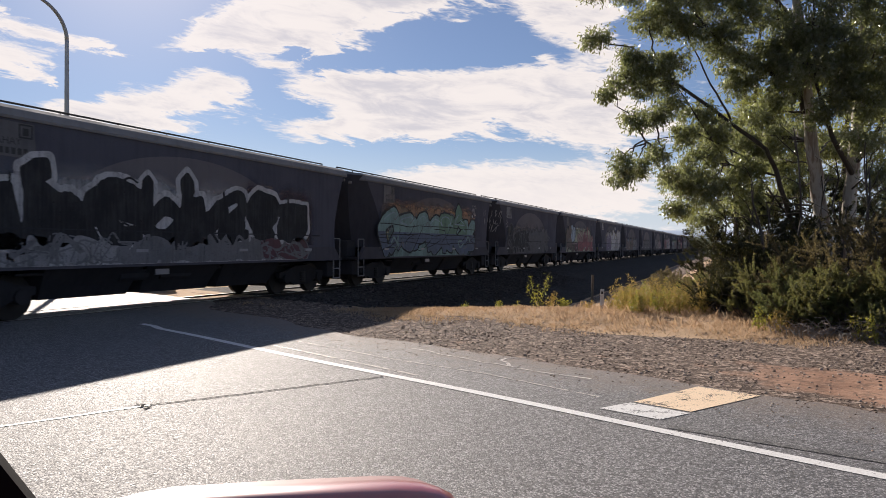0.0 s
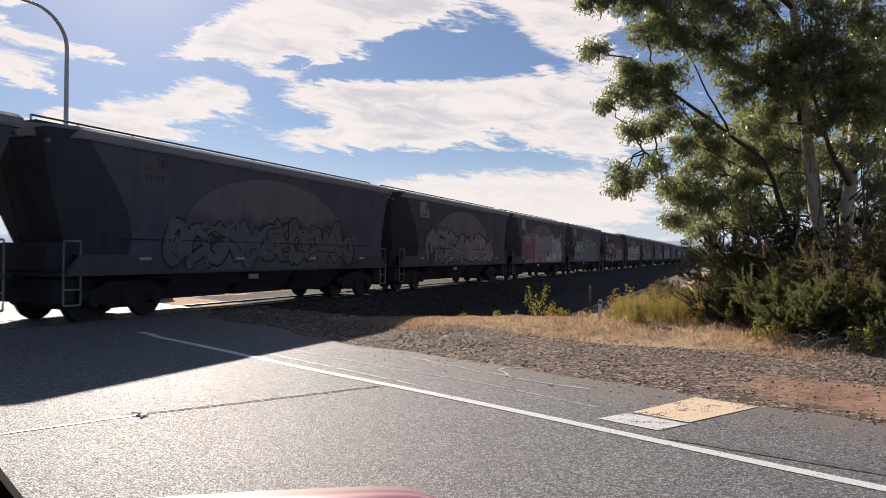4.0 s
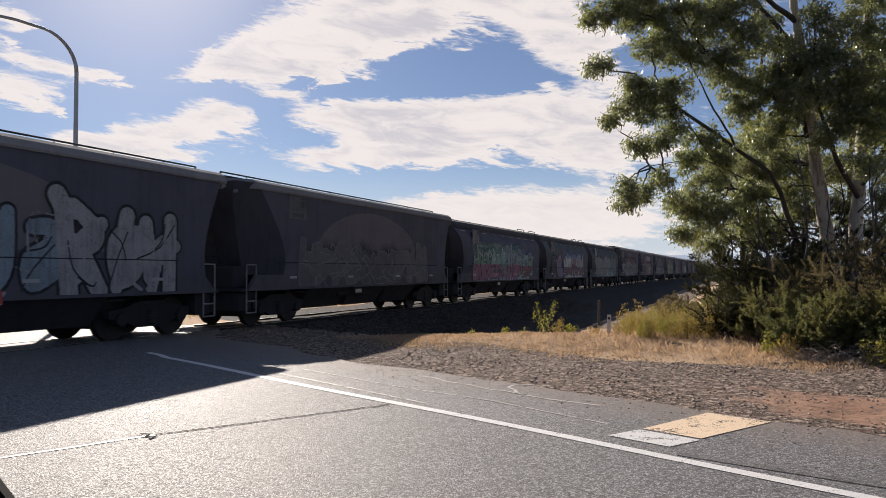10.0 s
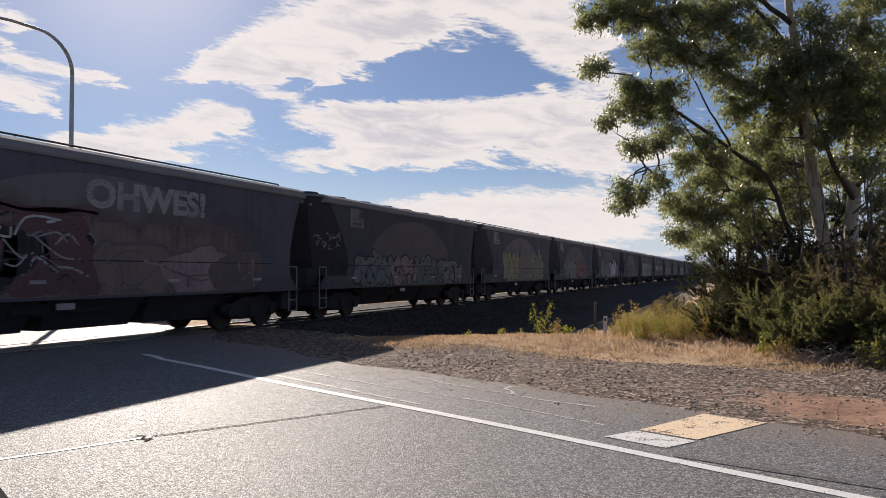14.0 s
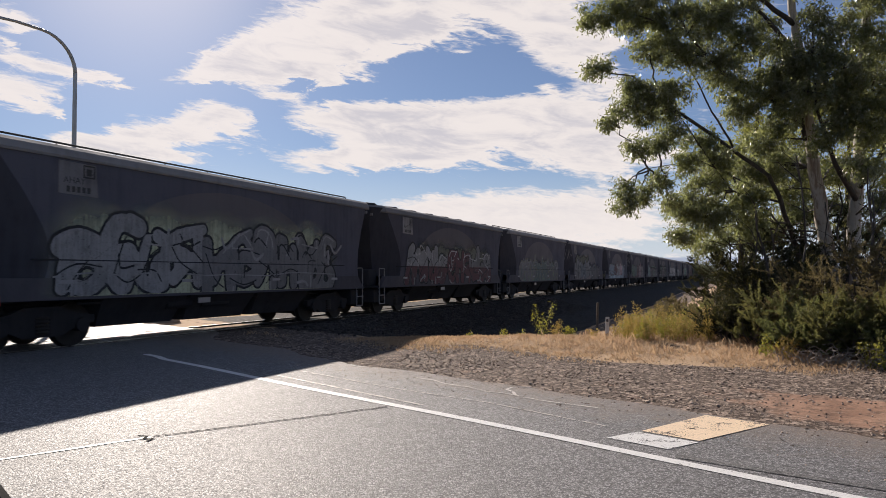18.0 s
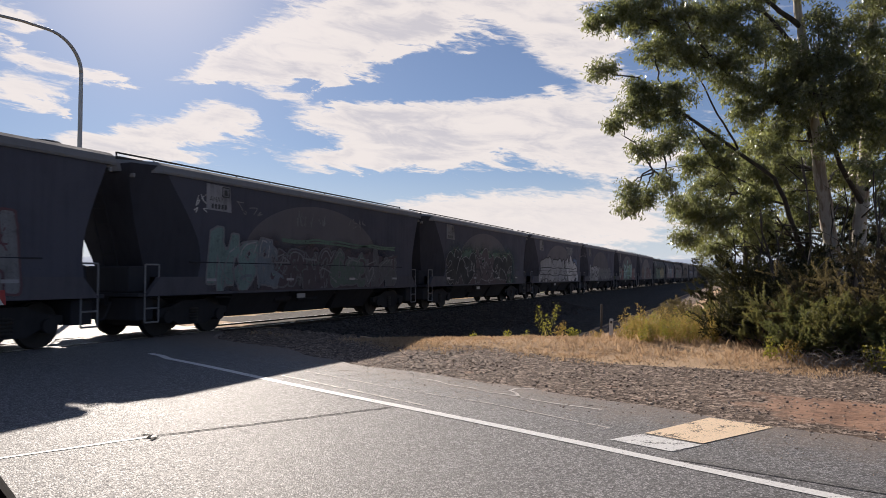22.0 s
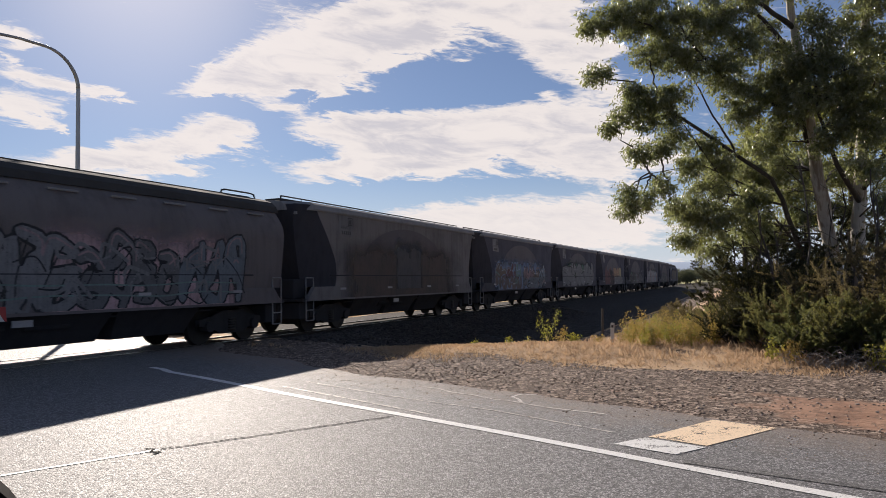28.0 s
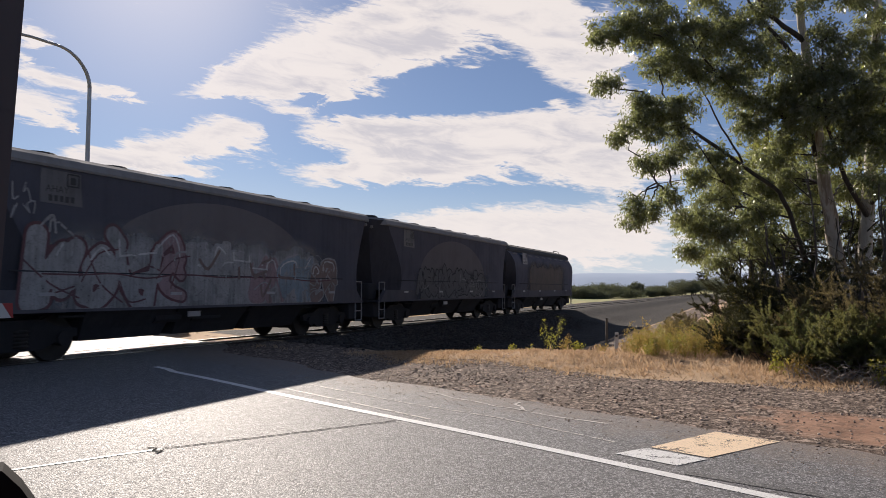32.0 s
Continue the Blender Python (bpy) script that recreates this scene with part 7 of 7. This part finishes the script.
def stones(name, area, count, lo, hi, mat, label, seed, keep=None, lift=0.0):
    """Loose broken stones: lumpy six-sided pieces, one object of stuff."""
    nr = np.random.RandomState(seed)
    x, y = nr.uniform(area[0], area[1], count), nr.uniform(area[2], area[3], count)
    if keep is not None:
        ok = np.array([keep(a, b) > nr.uniform() for a, b in zip(x, y)])
        x, y = x[ok], y[ok]
    n = len(x)
    z = np.array([ground_z(a, b) for a, b in zip(x, y)]) + lift
    base = np.array([(a, b, c) for a in (-1, 1) for b in (-1, 1) for c in (-1, 1)], float)
    v = base[None] * nr.uniform(0.55, 1.1, (n, 8, 3))
    s = (lo + (hi - lo) * nr.uniform(0, 1, n) ** 2.2)[:, None, None] * nr.uniform(0.6, 1.2, (n, 1, 3)) * np.array([1, 1, 0.7])
    v = v * s
    a = nr.uniform(0, 6.283, n)
    ca, sa = np.cos(a)[:, None], np.sin(a)[:, None]
    v = np.stack([v[..., 0] * ca - v[..., 1] * sa, v[..., 0] * sa + v[..., 1] * ca, v[..., 2]], -1)
    v += np.stack([x, y, z + s[:, 0, 2] * 0.4], 1)[:, None]
    q = np.array([(0, 1, 3, 2), (4, 6, 7, 5), (0, 4, 5, 1), (2, 3, 7, 6), (0, 2, 6, 4), (1, 5, 7, 3)])
    f = (q[None] + (np.arange(n) * 8)[:, None, None]).reshape(-1)
    me = bpy.data.meshes.new(name)
    me.vertices.add(n * 8)
    me.vertices.foreach_set("co", v.astype(np.float32).reshape(-1))
    me.loops.add(n * 24)
    me.loops.foreach_set("vertex_index", f.astype(np.int32))
    me.polygons.add(n * 6)
    me.polygons.foreach_set("loop_start", np.arange(0, n * 24, 4, dtype=np.int32))
    me.update(calc_edges=True)
    me.materials.append(mat)
    return tagged(new(name, me), label, "stones", kind="stuff")


def on_gravel(x, y):
    n = x * RN.x + y * RN.y
    e = 13.1 + 0.5 * math.sin(x * 0.9)
    return sm(6.9, 8.0, n) * (1 - 0.75 * sm(-2.0, 1.0, x) * (1 - sm(0.5, 1.1, abs(n - 8.7)))) * (1 - sm(-0.8, 0.7, y - e)) * (0.35 + 0.65 * patchy(x * 1.4, y * 1.4))


stones("gravel", (-9.0, 8.0, 6.0, 14.4), 40000, 0.004, 0.016, STONES, "loose grey and brown gravel on the shoulder", 21, on_gravel)
stones("gravel", (-6.0, 8.0, 8.4, 13.6), 3600, 0.009, 0.024, STONES, "larger broken stones on the shoulder", 22, on_gravel)
stones("gravel", (-7.0, 6.0, 4.4, 10.5), 9000, 0.003, 0.010, STONES, "scattered pebbles on the asphalt edge", 23, lambda x, y: 0.8 * sm(5.6, 7.3, x * RN.x + y * RN.y) * (1 - sm(7.5, 7.7, x * RN.x + y * RN.y)), 0.036)
stones("ballast", (-12.6, -9.2, 11.8, 46.0), 15000, 0.02, 0.055, BALLAST, "crushed ballast stones beside the track", 24, lambda x, y: sm(10.6, 11.5, x * RN.x + y * RN.y) * (1 - sm(-10.6, -9.0, x)), 0.0)


def dead_sapling(x, y, h, seed):
    rng = random.Random(seed)
    t = thing("sapling", "thin bare brown sapling in the understory", "sapling", pose(x, y, ground_z(x, y) - 0.05), "bare saplings under the gum trees")
    bm = bmesh.new()
    top = Vector((rng.uniform(-0.5, 0.5), rng.uniform(-0.3, 0.3), h))
    line = bent((0, 0, 0), top, rng, 6, 0.05)
    limb(bm, line, rng.uniform(0.025, 0.055), 0.012, 7)
    part("trunk", bm, BARK_DARK, t)
    for j in range(5):
        bm = bmesh.new()
        p = line[rng.randrange(2, 6)]
        limb(bm, bent(p, p + Vector((rng.uniform(-0.8, 0.8), rng.uniform(-0.5, 0.5), rng.uniform(0.2, 0.9))), rng, 4, 0.2), 0.014, 0.004, 5)
        part("branch", bm, BARK_DARK, t)


sr = random.Random(77)
for i in range(26):
    dead_sapling(sr.uniform(-0.4, 5.2), sr.uniform(16.8, 22.5), sr.uniform(2.6, 4.6), 770 + i)

# ---- posts, lamp, distance ----
def guide_post():
    x, y = -2.96, 16.28
    t = thing("guide_post", "white roadside guide post with a dark reflector", "post", pose(x, y, ground_z(x, y) - 0.05, 0, 2, 0))
    bm = bmesh.new()
    box(bm, (0, 0, 0.29), (0.085, 0.03, 0.58), 0.008)
    part("post", bm, POST_WHITE, t)
    bm = bmesh.new()
    box(bm, (0, -0.018, 0.50), (0.05, 0.008, 0.06))
    part("reflector", bm, INK, t)


guide_post()
for x, y, top in ((-5.8, 29.7, 0.28), (-3.4, 30.0, 0.36), (-2.3, 30.5, 0.5)):
    z = ground_z(x, y)
    f = thing("fence_post", "short dark weathered timber fence post", "post", pose(x, y, z - 0.1), "timber posts by the ditch")
    bm = bmesh.new()
    rod(bm, (0, 0, 0), (0.02, 0, top - z + 0.1), 0.055, 8, 0.05)
    part("post", bm, OLD_WOOD, f)
for i in range(16):
    y = 16.0 + i * 4.2
    x = -27.0 + 0.1 * i
    f = thing("fence_post", "grey timber post of the field fence", "post", pose(x, y, ground_z(x, y) - 0.1), "field fence posts across the track")
    bm = bmesh.new()
    rod(bm, (0, 0, 0), (0.03, 0, 1.2), 0.07, 8, 0.06)
    part("post", bm, OLD_WOOD, f)


def street_lamp():
    x, y = -21.0, 16.65
    z = ground_z(x, y)
    t = thing("street_lamp", "tall galvanised street lamp with a curved outreach arm", "street lamp", pose(x, y, z))
    bm = bmesh.new()
    rod(bm, (0, 0, 0), (0, 0, 8.45 - z), 0.10, 14, 0.066)
    part("pole", bm, POST_GREY, t)
    bm = bmesh.new()
    r = 1.25
    pts = [(0, -r + r * math.cos(a), 8.40 - z + r * math.sin(a) * 0.92) for a in np.linspace(0, math.pi / 2, 12)]
    pts += [(0, -r - 0.9, 8.40 - z + 1.13), (0, -r - 1.9, 8.40 - z + 1.02)]
    limb(bm, pts, 0.066, 0.045, 10)
    part("arm", bm, POST_GREY, t, "", True)
    bm = bmesh.new()
    hull(bm, [[(a * 0.14 * s, y0, 9.40 - z + b * 0.07 * s) for a, b in ((1, -0.3), (0.7, 0.8), (-0.7, 0.8), (-1, -0.3))] for y0, s in ((-3.1, 0.5), (-3.3, 1.0), (-3.7, 1.0), (-3.85, 0.6))])
    part("lamp_head", bm, POST_GREY, t)
    bm = bmesh.new()
    box(bm, (0, 0, 0.02), (0.36, 0.36, 0.04), 0.01)
    part("base_plate", bm, POST_GREY, t)


street_lamp()


def boom_gate():
    """A lowered crossing barrier: a red and white banded arm on a pedestal, its tip towards the middle of the road."""
    x, tip, root = -10.2, 6.86, 0.2
    t = thing("boom_gate", "lowered level-crossing boom gate with red and white bands", "barrier", pose(x, root, ground_z(x, root) - 0.02))
    bm = bmesh.new()
    box(bm, (0, 0, 0.06), (0.5, 0.5, 0.12), 0.01)
    rod(bm, (0, 0, 0.1), (0, 0, 1.30), 0.09, 14)
    part("pedestal", bm, POST_GREY, t)
    bm = bmesh.new()
    box(bm, (0, -0.2, 1.16), (0.30, 0.5, 0.42), 0.04)
    part("drive_box", bm, POST_GREY, t)
    run = tip - root - 0.16
    for i in range(11):
        a, b = run * i / 10, run * (i + 1) / 10 if i < 10 else run + 0.16
        bm = bmesh.new()
        plate(bm, [(a + (0.16 if i else 0.0), 1.10), (b + (0.16 if i < 9 else 0.15 if i == 9 else 0.02), 1.10), (b, 1.32), (a, 1.32)], -0.03, 0.03)
        part("arm_band", bm, POST_WHITE if i % 2 else BOOM_RED, t, "white painted band" if i % 2 else "red painted band")


boom_gate()


def concrete_block():
    x, y = -17.6, 17.3
    t = thing("concrete_block", "weathered concrete block on the ground by the crossing", "concrete block", pose(x, y, ground_z(x, y) - 0.05, 0, 0, 18))
    bm = bmesh.new()
    box(bm, (0, 0, 0.3), (0.9, 0.75, 0.65), 0.03)
    part("block", bm, CONCRETE, t)


concrete_block()


def far_tree(x, y, h, r, seed):
    rng = random.Random(seed)
    nr = np.random.RandomState(seed)
    z = ground_z(x, y) if y < 400 else -0.4
    t = thing("far_tree", "distant rounded green tree beyond the field", "tree", pose(x, y, z - 0.1), "distant trees across the track")
    bm = bmesh.new()
    limb(bm, bent((0, 0, 0), (rng.uniform(-0.3, 0.3), 0, h * 0.6), rng, 4, 0.05), 0.16, 0.06, 7)
    part("trunk", bm, BARK_DARK, t)
    n = 64
    q = nr.normal(size=(n, 3))
    q /= np.linalg.norm(q, axis=1)[:, None]
    q = q * np.array([r, r, h * 0.36]) * nr.uniform(0.5, 1.0, (n, 1)) + np.array([0, 0, h * 0.58])
    quads("crown", leaf_cloud(q, [48] * n, list(r * nr.uniform(0.09, 0.15, n)), 0.30, 0.10, 0.1, nr), FAR_LEAF, t)


fr = random.Random(5)
for i in range(30):
    q = i / 29
    az = radians(14.5 - 12.3 * q + fr.uniform(-0.4, 0.4))
    d = 150 + 60 * q + fr.uniform(-14, 14)
    far_tree(-d * math.sin(az), d * math.cos(az), 2.0 + 3.4 * q ** 2 + fr.uniform(-0.9, 1.3), fr.uniform(2.0, 4.6), 900 + i)
for i in range(18):
    az = radians(fr.uniform(16, 62))
    d = fr.uniform(170, 260)
    far_tree(-d * math.sin(az), d * math.cos(az), fr.uniform(3.0, 5.0), fr.uniform(2.5, 4.0), 960 + i)


def hills():
    verts, faces = [], []
    az = np.linspace(-math.pi, math.pi, 181)
    for i, a in enumerate(az):
        c, s = math.sin(a), math.cos(a)
        h = 84 + 14 * noise.noise(Vector((c * 3.0, s * 3.0, 1))) + 7 * noise.noise(Vector((c * 11.0, s * 11.0, 3)))
        verts += [(c * 3300, s * 3300, -3), (c * 3450, s * 3450, h * 0.65), (c * 3700, s * 3700, h)]
        if i:
            k = 3 * i
            faces += [(k - 3, k, k + 1, k - 2), (k - 2, k + 1, k + 2, k - 1)]
    tagged(raw("backdrop", verts, faces, HILLS, smooth=True), "hazy blue hills on the horizon", "hills", kind="structure")


hills()


# ---- the car that the view is taken from ----
def own_car():
    """A red car; built in its own frame: x to its right, y ahead, and turned to stand along the road."""
    turn = math.degrees(math.atan2(RU.y, RU.x)) + 90.0
    c = thing("car", "red car standing on the road with its window open", "car", pose(0, 0, 0, 0, 0, turn))
    def p(name, bm, mat, label="", smooth=False, parent=None):
        return part(name, bm, mat, parent or c, label, smooth)
    xr, xl = 0.33, -1.47
    for x, s in ((xr, 1), (xl, -1)):
        bm = bmesh.new()
        hull(bm, [[(x - s * 0.05, -2.6, z0), (x - s * 0.02, -2.0, z0), (x, -0.8, z0), (x, 0.9, z0), (x - s * 0.05, 1.9, z0), (x - s * 0.18, 2.0, z0),
                   (x - s * 0.16, 0.9, z0), (x - s * 0.12, -0.8, z0), (x - s * 0.14, -2.6, z0)] for z0 in (0.35, 0.7, 0.98)])
        p("side_panel", bm, CAR_RED, "glossy red side panel")
    bm = bmesh.new()
    hull(bm, [[(xr - 0.10, y, z), (xr - 0.3, y, z + 0.06), (xl + 0.3, y, z + 0.06), (xl + 0.10, y, z), (xl + 0.10, y, z - 0.1), (xr - 0.10, y, z - 0.1)] for y, z in ((0.95, 1.0), (1.5, 0.98), (2.05, 0.86))])
    p("bonnet", bm, CAR_RED, "glossy red bonnet")
    bm = bmesh.new()
    hull(bm, [[(xr - 0.14, y, z), (xr - 0.4, y, z + 0.05), (xl + 0.4, y, z + 0.05), (xl + 0.14, y, z), (xl + 0.16, y, z - 0.05), (xr - 0.16, y, z - 0.05)] for y, z in ((-2.0, 1.70), (-0.8, 1.80), (0.15, 1.78))])
    p("roof", bm, CAR_RED, "red roof")
    bm = bmesh.new()
    box(bm, ((xr + xl) / 2, -0.35, 0.33), (1.5, 4.4, 0.06), 0.01)
    p("floor_pan", bm, CAR_BLACK)
    for x in (xr - 0.08, xl + 0.08):
        bm = bmesh.new()
        limb(bm, [(x, -2.1, 0.95), (x, -1.9, 1.68)], 0.06, 0.05)
        p("rear_pillar", bm, CAR_BLACK)
        for y in (-1.75, 1.35):
            bm = bmesh.new()
            rod(bm, (x - 0.1, y, 0.33), (x + 0.1, y, 0.33), 0.33, 24)
            wheel = p("wheel", bm, TYRE)
            bm = bmesh.new()
            rod(bm, (x - 0.105, y, 0.33), (x + 0.105, y, 0.33), 0.2, 16)
            p("rim", bm, POST_GREY, parent=wheel)
    bm = bmesh.new()
    limb(bm, [(xl + 0.07, 1.0, 0.95), (xl + 0.2, 0.2, 1.75)], 0.05, 0.045)
    p("windscreen_pillar", bm, CAR_BLACK)
    # pillar beside the open window, just outside the view's edge
    bm = bmesh.new()
    px, py = PILLAR
    hull(bm, [[(px + dx, py + dy, 0) for dx, dy in ((0, 0), (-0.05, 0.05), (-0.13, 0.03), (-0.10, -0.05))] for _ in range(2)])
    vs = bm.verts[:]
    for i, v in enumerate(vs):
        up = i >= 4
        v.co.z = 1.95 if up else 0.95
        v.co.x += 0.012 if up else -0.028
    p("windscreen_pillar", bm, CAR_GREY, "dark grey windscreen pillar")
    bm = bmesh.new()
    hull(bm, [[(px - 0.10, 0.85, z), (x, 0.83, z), (x - 0.01, 0.79, z), (px - 0.10, 0.75, z)] for z, x in ((0.95, 0.34), (1.20, 0.239), (1.27, 0.197), (1.295, 0.182), (1.315, 0.165), (1.325, 0.14))])
    p("quarter_trim", bm, CAR_BLACK, "black trim at the window corner")
    # mirror
    mx, my, mz, mturn = MIRROR
    m = Matrix.Translation((mx, my, mz)) @ pose(0, 0, 0, 0, 0, mturn)
    bm = bmesh.new()
    rings = []
    for q, w, h in ((-0.045, 0.86, 0.80), (-0.05, 1.0, 1.0), (-0.01, 1.0, 1.0), (0.04, 0.90, 0.88), (0.08, 0.62, 0.60), (0.095, 0.3, 0.3)):
        ring = []
        for t in np.linspace(0, 2 * math.pi, 33)[:-1]:
            ct, st = math.cos(t), math.sin(t)
            ring.append(m @ Vector((0.186 * w * math.copysign(abs(ct) ** 0.42, ct), q, -0.09 + 0.09 * h * math.copysign(abs(st) ** 0.42, st) + 0.012 * ct)))
        rings.append(ring)
    hull(bm, rings)
    mirror = p("mirror", bm, CAR_RED, "red door mirror housing", True)
    bm = bmesh.new()
    rings = []
    for q, w in ((-0.048, 0.975), (-0.056, 0.96), (-0.056, 0.80)):
        rings.append([m @ Vector((0.186 * w * math.copysign(abs(math.cos(t)) ** 0.42, math.cos(t)), q, -0.09 + 0.085 * w * math.copysign(abs(math.sin(t)) ** 0.42, math.sin(t)) + 0.012 * math.cos(t)))
                      for t in np.linspace(0, 2 * math.pi, 33)[:-1]])
    hull(bm, rings)
    p("mirror_bezel", bm, CAR_BLACK, "black mirror bezel", parent=mirror)
    bm = bmesh.new()
    a, b = m @ Vector((-0.05, 0.02, -0.17)), Vector((xr - 0.06, my + 0.1, 0.96))
    limb(bm, [a, a.lerp(b, 0.5), b], 0.035, 0.045)
    p("mirror_arm", bm, CAR_BLACK, parent=mirror)


PILLAR = (0.135, 0.704)
MIRROR = (0.322, 0.551, 1.288, -40.0)

own_car()


def motions():
    """Every wagon rolls along the track, all at one speed."""
    for k, w in wagons.items():
        walk(w, [(t, pose(TRACK_X, gap_y(k, t) + PITCH / 2, 0.012)) for t in (0, 8, 16, 24, 32)])


motions()
